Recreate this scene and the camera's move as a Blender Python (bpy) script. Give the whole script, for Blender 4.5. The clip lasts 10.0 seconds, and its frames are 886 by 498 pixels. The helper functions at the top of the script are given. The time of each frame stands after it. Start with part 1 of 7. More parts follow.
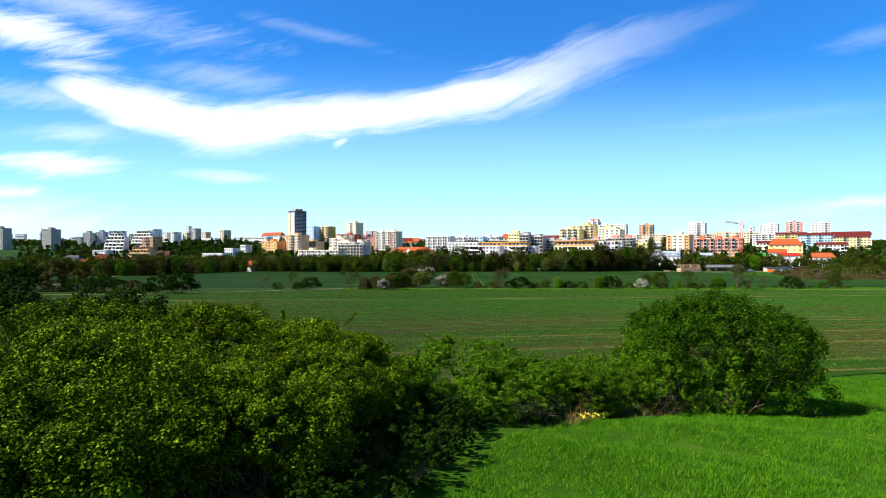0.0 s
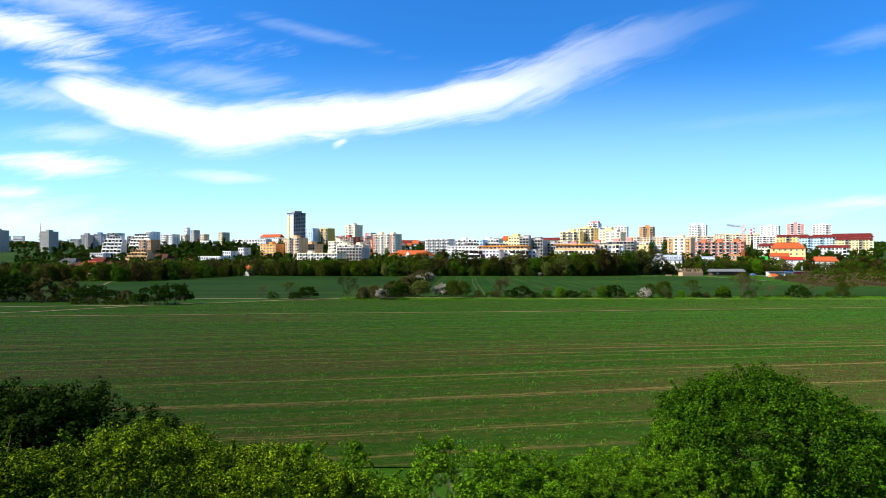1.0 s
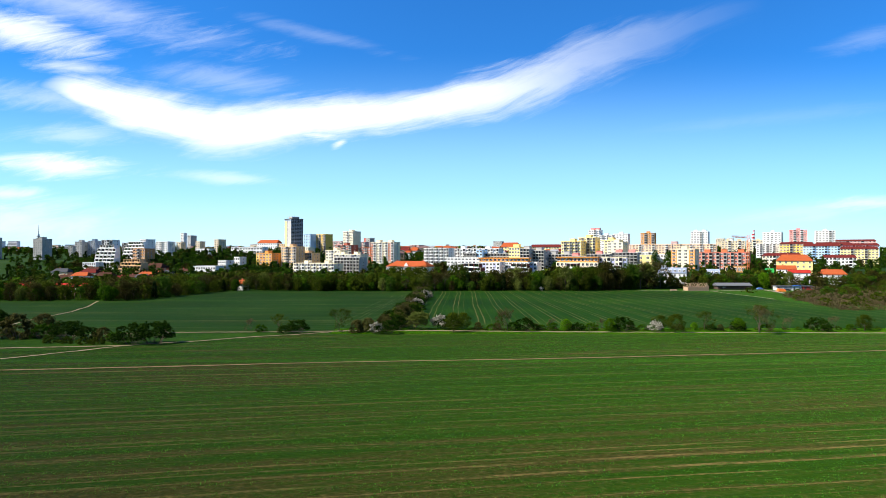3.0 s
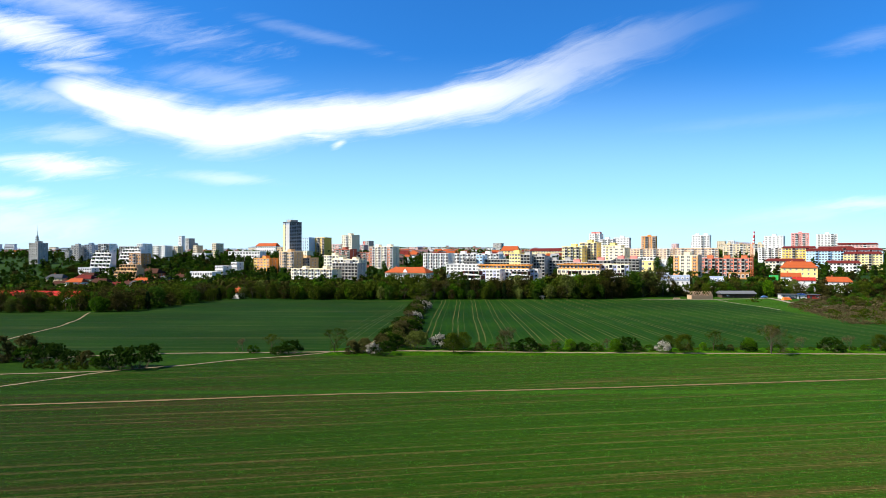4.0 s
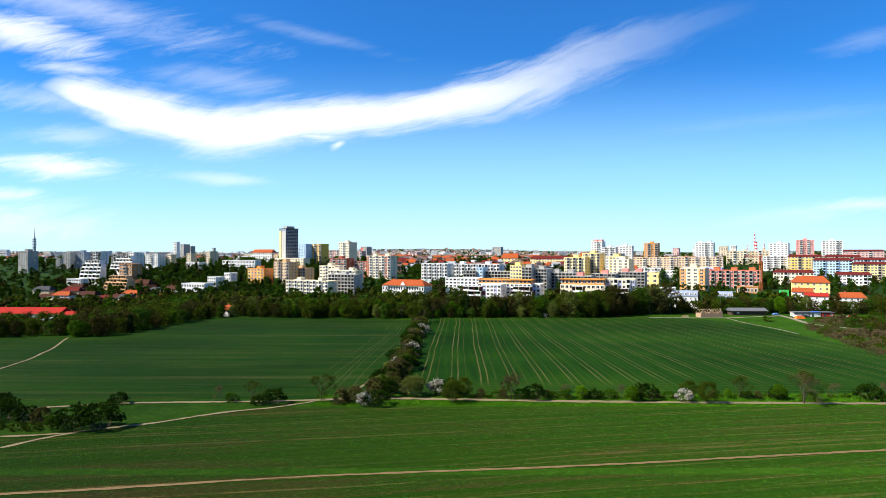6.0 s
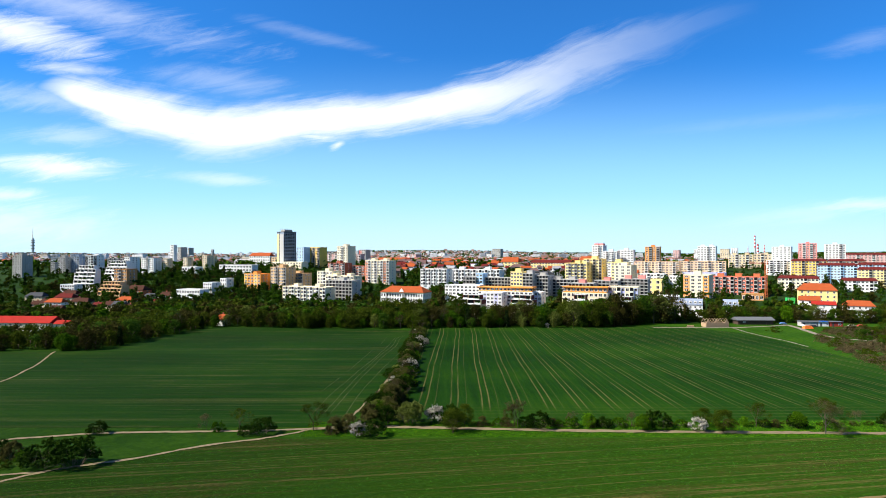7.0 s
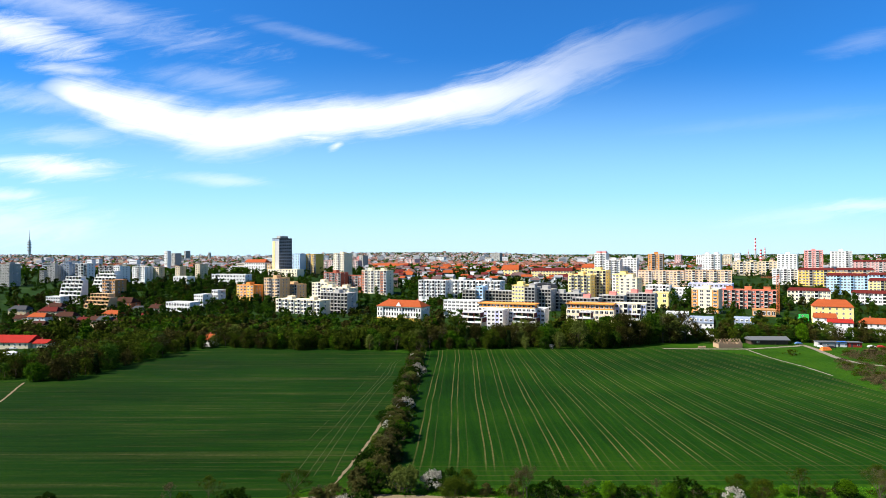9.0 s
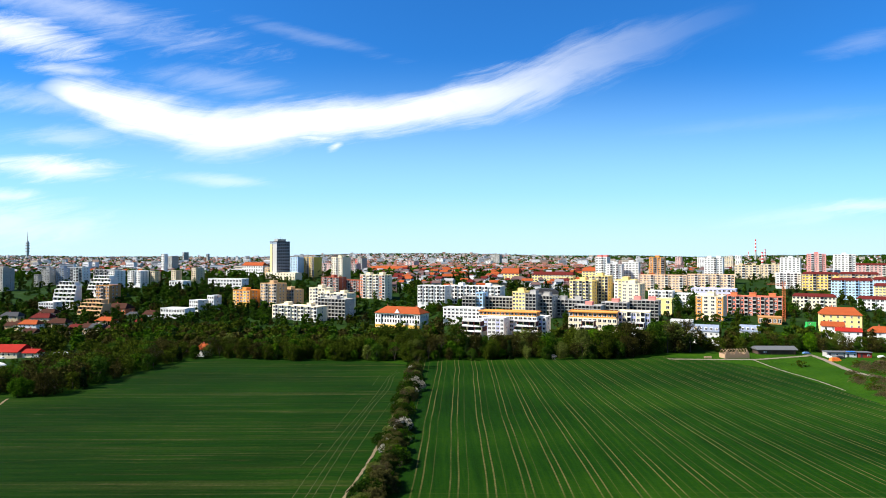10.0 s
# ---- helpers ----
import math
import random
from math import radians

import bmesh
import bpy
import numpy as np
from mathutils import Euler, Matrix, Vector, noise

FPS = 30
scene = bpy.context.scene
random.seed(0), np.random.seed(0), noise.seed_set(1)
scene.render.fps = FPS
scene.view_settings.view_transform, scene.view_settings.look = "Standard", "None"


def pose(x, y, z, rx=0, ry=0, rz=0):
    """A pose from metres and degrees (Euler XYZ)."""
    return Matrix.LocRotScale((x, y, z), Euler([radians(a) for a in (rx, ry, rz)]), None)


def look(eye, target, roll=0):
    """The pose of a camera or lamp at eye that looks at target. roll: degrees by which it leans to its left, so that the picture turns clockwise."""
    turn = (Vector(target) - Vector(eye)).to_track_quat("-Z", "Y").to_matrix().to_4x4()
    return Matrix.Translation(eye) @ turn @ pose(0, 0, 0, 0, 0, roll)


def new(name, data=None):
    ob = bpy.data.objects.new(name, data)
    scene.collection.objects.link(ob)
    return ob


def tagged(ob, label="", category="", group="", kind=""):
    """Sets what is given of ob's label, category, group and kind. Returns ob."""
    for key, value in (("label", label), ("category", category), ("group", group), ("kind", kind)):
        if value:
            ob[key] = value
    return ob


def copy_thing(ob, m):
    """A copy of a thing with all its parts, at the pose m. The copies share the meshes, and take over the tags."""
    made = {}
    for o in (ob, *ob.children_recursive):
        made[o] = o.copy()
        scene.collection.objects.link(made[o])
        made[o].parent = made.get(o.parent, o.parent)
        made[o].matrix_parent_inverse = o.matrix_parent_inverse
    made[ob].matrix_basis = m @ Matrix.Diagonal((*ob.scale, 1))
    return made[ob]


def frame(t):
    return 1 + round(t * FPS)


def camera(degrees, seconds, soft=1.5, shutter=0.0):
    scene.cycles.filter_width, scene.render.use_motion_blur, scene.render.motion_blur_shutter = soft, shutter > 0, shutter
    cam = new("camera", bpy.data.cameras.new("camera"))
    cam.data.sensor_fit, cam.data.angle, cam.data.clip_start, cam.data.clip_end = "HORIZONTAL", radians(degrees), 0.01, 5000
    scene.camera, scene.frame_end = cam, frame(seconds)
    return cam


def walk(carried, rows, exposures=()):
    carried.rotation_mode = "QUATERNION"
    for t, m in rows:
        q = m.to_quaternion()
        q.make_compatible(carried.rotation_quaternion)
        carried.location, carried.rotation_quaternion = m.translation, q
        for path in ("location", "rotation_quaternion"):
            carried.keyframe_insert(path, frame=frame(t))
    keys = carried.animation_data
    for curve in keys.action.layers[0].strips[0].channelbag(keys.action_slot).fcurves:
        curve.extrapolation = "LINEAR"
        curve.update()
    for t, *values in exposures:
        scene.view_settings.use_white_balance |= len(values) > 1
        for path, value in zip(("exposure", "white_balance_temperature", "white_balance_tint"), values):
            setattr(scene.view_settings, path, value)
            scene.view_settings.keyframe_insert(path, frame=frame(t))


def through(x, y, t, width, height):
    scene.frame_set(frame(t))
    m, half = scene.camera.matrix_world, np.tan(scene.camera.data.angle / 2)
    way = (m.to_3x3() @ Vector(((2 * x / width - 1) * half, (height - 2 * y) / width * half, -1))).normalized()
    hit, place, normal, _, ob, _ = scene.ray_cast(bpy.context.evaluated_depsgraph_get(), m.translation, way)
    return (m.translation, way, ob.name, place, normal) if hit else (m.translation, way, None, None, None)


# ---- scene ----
cam = camera(72.0, 10.0, soft=0.6)
PATH = [
    (0, -0.773, 2.127, 11.957, 0.388, 0.022),
    (0.5, -0.727, 3.918, 12.968, 0.408, 0.008),
    (1, -0.681, 5.929, 14.474, 0.428, -0.008),
    (1.5, -0.636, 8.168, 16.331, 0.448, -0.024),
    (2, -0.592, 10.642, 18.428, 0.468, -0.042),
    (2.5, -0.548, 13.352, 20.675, 0.488, -0.060),
    (3, -0.506, 16.299, 23.006, 0.507, -0.079),
    (3.5, -0.464, 19.479, 25.377, 0.527, -0.098),
    (4, -0.423, 22.883, 27.756, 0.546, -0.119),
    (4.5, -0.382, 26.501, 30.129, 0.565, -0.141),
    (5, -0.343, 30.320, 32.489, 0.584, -0.163),
    (5.5, -0.304, 34.320, 34.837, 0.603, -0.186),
    (6, -0.266, 38.482, 37.180, 0.622, -0.210),
    (6.5, -0.228, 42.780, 39.526, 0.640, -0.235),
    (7, -0.192, 47.188, 41.879, 0.658, -0.261),
    (7.5, -0.156, 51.674, 44.240, 0.677, -0.287),
    (8, -0.121, 56.204, 46.602, 0.695, -0.314),
    (8.5, -0.087, 60.740, 48.948, 0.713, -0.343),
    (9, -0.053, 65.240, 51.245, 0.730, -0.372),
    (9.5, -0.020, 69.660, 53.445, 0.748, -0.402),
    (10, 0.012, 73.953, 55.480, 0.765, -0.432),
]
walk(cam, [(t, pose(x, y, z, 90 + pitch, 0, yaw)) for t, x, y, z, pitch, yaw in PATH],
     exposures=[(0.0, 1.18), (2.5, 1.08), (5.0, 1.0), (10.0, 0.96)])



# ---- sky, sun ----
SUN_AZ, SUN_EL = radians(-102), radians(45)      # from the left
to_sun = Vector((math.sin(SUN_AZ) * math.cos(SUN_EL), math.cos(SUN_AZ) * math.cos(SUN_EL), math.sin(SUN_EL)))
sun = new("sun", bpy.data.lights.new("sun", "SUN"))
sun.data.energy, sun.data.angle, sun.data.color = 5.0, radians(0.55), (1.0, 0.94, 0.84)
sun.matrix_world = look(to_sun * 300, (0, 0, 0))


class Sock:
    """Arithmetic on node sockets."""
    tree = None

    def __init__(self, s):
        self.s = s

    @staticmethod
    def op(kind, *args, clamp=False):
        n = Sock.tree.nodes.new("ShaderNodeMath")
        n.operation, n.use_clamp = kind, clamp
        for k, a in enumerate(args):
            if isinstance(a, Sock):
                Sock.tree.links.new(a.s, n.inputs[k])
            else:
                n.inputs[k].default_value = a
        return Sock(n.outputs[0])

    def __add__(self, o): return Sock.op("ADD", self, o)
    def __radd__(self, o): return Sock.op("ADD", self, o)
    def __sub__(self, o): return Sock.op("SUBTRACT", self, o)
    def __rsub__(self, o): return Sock.op("SUBTRACT", o, self)
    def __mul__(self, o): return Sock.op("MULTIPLY", self, o)
    def __rmul__(self, o): return Sock.op("MULTIPLY", self, o)
    def __truediv__(self, o): return Sock.op("DIVIDE", self, o)
    def abs(self): return Sock.op("ABSOLUTE", self)
    def max(self, o): return Sock.op("MAXIMUM", self, o)
    def min(self, o): return Sock.op("MINIMUM", self, o)
    def pow(self, o): return Sock.op("POWER", self, o)
    def sqrt(self): return Sock.op("SQRT", self)
    def mod(self, o): return Sock.op("FLOORED_MODULO", self, o)

    def step(self, a, b):
        """0 at a, 1 at b, smooth between."""
        n = Sock.tree.nodes.new("ShaderNodeMapRange")
        n.interpolation_type = "SMOOTHSTEP"
        Sock.tree.links.new(self.s, n.inputs[0])
        n.inputs[1].default_value, n.inputs[2].default_value = a, b
        return Sock(n.outputs[0])

    def ramp(self, stops, kind="LINEAR"):
        """Value or colour along stops of (place, value or rgb)."""
        n = Sock.tree.nodes.new("ShaderNodeValToRGB")
        n.color_ramp.interpolation = kind
        el = n.color_ramp.elements
        while len(el) < len(stops):
            el.new(1.0)
        for e, (p, c) in zip(el, stops):
            e.position = p
            e.color = (*c, 1) if isinstance(c, tuple) else (c, c, c, 1)
        Sock.tree.links.new(self.s, n.inputs[0])
        return Sock(n.outputs[0])


def vec(x, y, z):
    n = Sock.tree.nodes.new("ShaderNodeCombineXYZ")
    for k, a in enumerate((x, y, z)):
        if isinstance(a, Sock):
            Sock.tree.links.new(a.s, n.inputs[k])
        else:
            n.inputs[k].default_value = a
    return Sock(n.outputs[0])


def noise_of(v, scale, detail=4.0, rough=0.55, distort=0.0):
    n = Sock.tree.nodes.new("ShaderNodeTexNoise")
    n.inputs["Scale"].default_value, n.inputs["Detail"].default_value = scale, detail
    n.inputs["Roughness"].default_value, n.inputs["Distortion"].default_value = rough, distort
    Sock.tree.links.new(v.s, n.inputs["Vector"])
    return Sock(n.outputs[0])


def split(v):
    n = Sock.tree.nodes.new("ShaderNodeSeparateXYZ")
    Sock.tree.links.new(v.s, n.inputs[0])
    return [Sock(o) for o in n.outputs]


def coords(kind):
    return Sock(Sock.tree.nodes.new("ShaderNodeTexCoord").outputs[kind])


def blend(fac, a, b, how="MIX"):
    n = Sock.tree.nodes.new("ShaderNodeMixRGB")
    n.blend_type = how
    for k, v in enumerate((fac, a, b)):
        if isinstance(v, Sock):
            Sock.tree.links.new(v.s, n.inputs[k])
        else:
            n.inputs[k].default_value = v if k == 0 else (*v, 1)
    return Sock(n.outputs[0])


world = bpy.data.worlds.new("sky")
scene.world = world
world.use_nodes = True
Sock.tree = wt = world.node_tree
sky = wt.nodes.new("ShaderNodeTexSky")
sky.sky_type, sky.sun_disc = "NISHITA", False
sky.sun_elevation, sky.sun_rotation = SUN_EL, SUN_AZ
sky.air_density, sky.dust_density, sky.ozone_density = 1.0, 0.6, 2.5
dx, dy, dz = split(coords("Generated"))
ahead = dy.max(0.05)
cu, cv = dx / ahead, dz / ahead                  # slopes to the side and up, as seen looking along +y
streak = noise_of(vec(cu * 2.2 + cv * 2.0, cv * 9.0 - cu * 2.5, 0.3), 2.2, 7.0, 0.62, 0.6)
wisp = noise_of(vec(cu * 2.0 + cv * 3.0, cv * 15.0 - cu * 3.0, 4.3), 3.0, 8.0, 0.7, 0.8)
puff = noise_of(vec(cu, cv * 1.6, 1.7), 9.0, 6.0, 0.6, 0.4)


def bell(u0, v0, a, b, turn, strength, ragged=1.0):
    """One soft cloud patch, an ellipse leaning by turn degrees."""
    c, s = math.cos(radians(turn)), math.sin(radians(turn))
    p, q = (cu - u0) * c + (cv - v0) * s, (cv - v0) * c - (cu - u0) * s
    r = ((p / a) * (p / a) + (q / b) * (q / b)).sqrt() + (streak - 0.5) * 1.5 * ragged + (wisp - 0.5) * 2.4 * ragged
    return r.step(1.65, -0.20) * strength


# the long curved cloud: its middle line and half width along u from -0.7 to 0.7
along = (cu + 0.7) / 1.4
mid = along.ramp([(0.021, 0.2762), (0.060, 0.2740), (0.113, 0.2490), (0.180, 0.2235), (0.246, 0.2075), (0.312, 0.2150), (0.378, 0.2243), (0.444, 0.2335), (0.511, 0.2484), (0.577, 0.2669), (0.643, 0.3058), (0.709, 0.3392), (0.775, 0.3670), (0.868, 0.4106)], "CARDINAL")
half = along.ramp([(0.021, 0.0028), (0.060, 0.0204), (0.113, 0.0350), (0.180, 0.0395), (0.246, 0.0371), (0.312, 0.0315), (0.378, 0.0306), (0.444, 0.0269), (0.511, 0.0287), (0.577, 0.0371), (0.643, 0.0370), (0.709, 0.0350), (0.775, 0.0290), (0.868, 0.0185)], "CARDINAL")
solid = along.ramp([(0.025, 0.0), (0.07, 0.9), (0.12, 1.0), (0.48, 0.97), (0.57, 0.72), (0.65, 0.38), (0.73, 0.17), (0.80, 0.06), (0.88, 0.0)])
fibre = noise_of(vec(cu * 1.3 + cv * 2.0, (cv - mid) * 16.0 - cu * 1.2, 2.0), 3.0, 8.0, 0.68, 0.5)
off = (cv - mid).abs() / half.max(0.0005) + (fibre - 0.5) * along.ramp([(0.3, 1.2), (0.6, 1.7), (0.8, 2.2)]) + (streak - 0.5) * 1.1 + (puff - 0.5) * 0.7
cloud = off.step(1.55, 0.15) * solid
for patch in ((-0.71, 0.372, 0.12, 0.028, -14, 0.85), (-0.62, 0.415, 0.24, 0.028, -14, 0.34), (-0.52, 0.38, 0.10, 0.012, -8, 0.16),
              (-0.60, 0.307, 0.06, 0.010, -4, 0.55), (-0.37, 0.290, 0.09, 0.018, -6, 0.20), (-0.64, 0.146, 0.11, 0.016, -3, 0.85),
              (-0.60, 0.197, 0.10, 0.014, 0, 0.30), (-0.355, 0.126, 0.07, 0.008, -4, 0.35), (-0.71, 0.10, 0.06, 0.010, 0, 0.55),
              (-0.69, 0.055, 0.12, 0.03, 0, 0.4), (0.70, 0.084, 0.09, 0.010, 4, 0.5), (0.60, 0.07, 0.12, 0.014, 6, 0.2), (0.70, 0.355, 0.06, 0.014, 14, 0.12),
              (-0.20, 0.36, 0.11, 0.010, -14, 0.12), (0.55, 0.225, 0.16, 0.010, 6, 0.05),
              (-0.62, 0.255, 0.16, 0.018, -6, 0.3), (0.12, 0.255, 0.06, 0.012, 0, 0.35), (-0.168, 0.183, 0.014, 0.006, 35, 0.75), (-0.205, 0.196, 0.055, 0.007, -4, 0.85)):
    cloud = cloud.max(bell(*patch))
cloud = cloud * dy.step(0.0, 0.1) * (0.75 + 0.5 * puff)
cloud = cloud.min(1.0)
haze = cv.abs().step(0.34, 0.0) * dz.step(-0.02, 0.0) * 0.8
low_haze = cv.abs().step(0.11, 0.0) * 0.75
tint = blend(1.0, Sock(sky.outputs[0]), blend(dy.step(-0.3, 0.35), (0.56, 0.74, 0.95), (0.17, 0.72, 1.34)), "MULTIPLY")
pale = blend(low_haze, blend(haze, tint, (4.6, 8.0, 10.2)), (5.6, 7.3, 8.4))
full = blend(cloud, pale, (9.0, 9.2, 9.3))
back = wt.nodes["Background"]
wt.links.new(full.s, back.inputs[0])
back.inputs[1].default_value = 0.07


# ---- materials ----
def material(name, rough=0.85, spec=0.3):
    m = bpy.data.materials.new(name)
    m.use_nodes = True
    Sock.tree = m.node_tree
    p = m.node_tree.nodes["Principled BSDF"]
    p.inputs["Roughness"].default_value = rough
    p.inputs["Specular IOR Level"].default_value = spec
    return m, p


def paint(p, colour):
    Sock.tree.links.new(colour.s, p.inputs["Base Color"])


def bump(p, height, strength=0.4, distance=0.05):
    n = Sock.tree.nodes.new("ShaderNodeBump")
    n.inputs["Strength"].default_value, n.inputs["Distance"].default_value = strength, distance
    Sock.tree.links.new(height.s, n.inputs["Height"])
    Sock.tree.links.new(n.outputs[0], p.inputs["Normal"])


def sheen(p, colour, weight, rough=0.45):
    """The fuzz of upright blades, which brightens a crop seen along the ground."""
    p.inputs["Sheen Weight"].default_value, p.inputs["Sheen Roughness"].default_value = weight, rough
    p.inputs["Sheen Tint"].default_value = (*colour, 1)


def random_of(kind):
    if kind == "island":
        return Sock(Sock.tree.nodes.new("ShaderNodeNewGeometry").outputs["Random Per Island"])
    return Sock(Sock.tree.nodes.new("ShaderNodeObjectInfo").outputs["Random"])


def mix3(c, k):
    return tuple(max(0.0, v * k) for v in c)


PLASTER = {}


def plaster(name, c):
    """Painted panel or render, with broad weathering and fine grain."""
    m, p = material(name + "_plaster", 0.9, 0.2)
    co = coords("Object")
    broad, fine = noise_of(co, 0.25, 3.0), noise_of(co, 2.5, 5.0, 0.7)
    x, y, z = split(co)
    runs = noise_of(vec(x * 1.2, y * 1.2, z * 0.08), 1.0, 4.0, 0.6)
    k = broad * 0.18 + fine * 0.12 + runs * 0.22 + 0.74
    paint(p, blend(1.0, c, vec(k, k, k), "MULTIPLY"))
    bump(p, fine, 0.15, 0.03)
    PLASTER[name] = m
    return m


GREY = plaster("grey", (0.34, 0.33, 0.30))
PALE_GREY = plaster("pale_grey", (0.40, 0.385, 0.36))
BLUE_GREY = plaster("blue_grey", (0.24, 0.29, 0.36))
WHITE = plaster("white", (0.74, 0.73, 0.70))
CREAM = plaster("cream", (0.78, 0.68, 0.48))
SAND = plaster("sand", (0.62, 0.50, 0.32))
TAN = plaster("tan", (0.58, 0.38, 0.20))
OCHRE = plaster("ochre", (0.48, 0.24, 0.09))
ORANGE = plaster("orange", (0.70, 0.30, 0.07))
YELLOW = plaster("yellow", (0.78, 0.50, 0.10))
LEMON = plaster("lemon", (0.82, 0.64, 0.26))
PEACH = plaster("peach", (0.80, 0.52, 0.32))
PINK = plaster("pink", (0.60, 0.36, 0.33))
SALMON = plaster("salmon", (0.78, 0.26, 0.22))
RED = plaster("red", (0.62, 0.06, 0.03))
BRICK = plaster("brick_red", (0.36, 0.10, 0.06))
REDBRICK = plaster("coral", (0.58, 0.17, 0.11))
TERRACOTTA = plaster("terracotta", (0.56, 0.17, 0.07))
OXBLOOD = plaster("oxblood", (0.16, 0.035, 0.025))
LILAC = plaster("lilac", (0.52, 0.52, 0.74))
SKYBLUE = plaster("sky_blue", (0.42, 0.62, 0.82))
DARK = plaster("dark", (0.06, 0.06, 0.065))
CONCRETE = plaster("concrete", (0.42, 0.41, 0.39))
FRAME_WHITE = plaster("white_frame", (0.78, 0.78, 0.76))


def glass_mat():
    m, p = material("window_glass", 0.12, 0.4)
    r = random_of("object")
    paint(p, r.ramp([(0.0, (0.008, 0.009, 0.011)), (0.65, (0.018, 0.020, 0.024)), (0.9, (0.05, 0.052, 0.055)), (1.0, (0.16, 0.15, 0.14))]))
    return m


GLASS = glass_mat()


def tiles_mat(name, c):
    m, p = material(name, 0.9, 0.05)
    co = coords("Object")
    x, y, z = split(co)
    rows = (z * 2.6).mod(1.0)
    n1, n2 = noise_of(co, 0.35, 4.0), noise_of(co, 3.0, 4.0)
    k = 0.55 + 0.45 * n1 + 0.35 * n2 + 0.12 * rows
    paint(p, blend(1.0, c, vec(k, k, k), "MULTIPLY"))
    bump(p, rows + n2, 0.4, 0.05)
    return m


ROOF_RED = tiles_mat("orange_roof_tiles", (0.30, 0.068, 0.022))
ROOF_CRIMSON = tiles_mat("crimson_roof_sheet", (0.30, 0.024, 0.017))
ROOF_DARK = tiles_mat("dark_red_roof", (0.105, 0.017, 0.014))
ROOF_BROWN = tiles_mat("brown_roof_tiles", (0.056, 0.024, 0.016))
ROOF_SLATE = tiles_mat("slate_roof", (0.055, 0.057, 0.062))
ROOF_BLUE = tiles_mat("pale_blue_roof_sheet", (0.24, 0.28, 0.36))
ROOF_FLAT = plaster("roof_felt", (0.11, 0.115, 0.12))


def leaf_mat(name, stops, through=0.35, patch=0.8):
    """Leaves: a colour from leaf to leaf and from plant to plant, some light through them."""
    m, p = material(name, 0.8, 0.02)
    a, b = random_of("island"), random_of("object")
    big = noise_of(coords("Object"), patch, 3.0)
    c = (a * 0.6 + big * 0.4).ramp([(0.12, stops[0]), (0.5, stops[1]), (0.88, stops[2])])
    k = b * 0.5 + 0.75
    c = blend(1.0, c, vec(k, k, k * 0.96), "MULTIPLY")
    paint(p, c)
    t = Sock.tree.nodes.new("ShaderNodeBsdfTranslucent")
    warm = blend(1.0, c, (1.25, 1.15, 0.55), "MULTIPLY")
    Sock.tree.links.new(warm.s, t.inputs[0])
    mx = Sock.tree.nodes.new("ShaderNodeMixShader")
    mx.inputs[0].default_value = through
    Sock.tree.links.new(p.outputs[0], mx.inputs[1])
    Sock.tree.links.new(t.outputs[0], mx.inputs[2])
    Sock.tree.links.new(mx.outputs[0], m.node_tree.nodes["Material Output"].inputs[0])
    return m


LEAF_BUSH = leaf_mat("bush_leaves", ((0.003, 0.011, 0.0003), (0.026, 0.062, 0.0010), (0.190, 0.260, 0.006)), 0.05, 2.2)
LEAF_HEDGE = leaf_mat("hedge_leaves", ((0.010, 0.036, 0.001), (0.036, 0.102, 0.003), (0.150, 0.265, 0.008)), 0.15, 2.2)
LEAF_OAK = leaf_mat("hawthorn_leaves", ((0.005, 0.020, 0.001), (0.016, 0.050, 0.0015), (0.062, 0.135, 0.004)), 0.10, 2.0)
LEAF_GREEN = leaf_mat("green_leaves", ((0.009, 0.030, 0.001), (0.022, 0.062, 0.002), (0.060, 0.125, 0.004)), 0.18)
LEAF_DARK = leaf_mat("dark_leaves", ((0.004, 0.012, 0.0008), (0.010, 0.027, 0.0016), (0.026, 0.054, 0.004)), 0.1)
LEAF_OLIVE = leaf_mat("olive_buds", ((0.012, 0.021, 0.0012), (0.027, 0.042, 0.003), (0.062, 0.084, 0.006)), 0.14)
LEAF_BROWN = leaf_mat("brown_buds", ((0.012, 0.012, 0.002), (0.027, 0.026, 0.005), (0.058, 0.054, 0.013)), 0.08)
LEAF_FRESH = leaf_mat("fresh_leaves", ((0.018, 0.055, 0.0012), (0.044, 0.112, 0.003), (0.100, 0.195, 0.006)), 0.25)
LEAF_PALE = leaf_mat("pale_yellow_green_leaves", ((0.035, 0.052, 0.008), (0.075, 0.098, 0.018), (0.140, 0.165, 0.040)), 0.2)
BLOSSOM = leaf_mat("white_blossom", ((0.06, 0.056, 0.035), (0.28, 0.265, 0.225), (0.72, 0.69, 0.62)), 0.1)
LEAF_TOWN = leaf_mat("town_leaves", ((0.010, 0.026, 0.002), (0.020, 0.050, 0.004), (0.048, 0.095, 0.008)), 0.15)
LEAF_HEDGEROW = leaf_mat("hedgerow_buds", ((0.022, 0.023, 0.005), (0.050, 0.048, 0.013), (0.100, 0.095, 0.028)), 0.1)
LEAF_SCRUB = leaf_mat("brown_scrub_twigs", ((0.030, 0.024, 0.011), (0.068, 0.052, 0.025), (0.120, 0.094, 0.048)), 0.1)
NEEDLES = leaf_mat("conifer_needles", ((0.004, 0.011, 0.002), (0.009, 0.021, 0.004), (0.018, 0.034, 0.007)), 0.1)


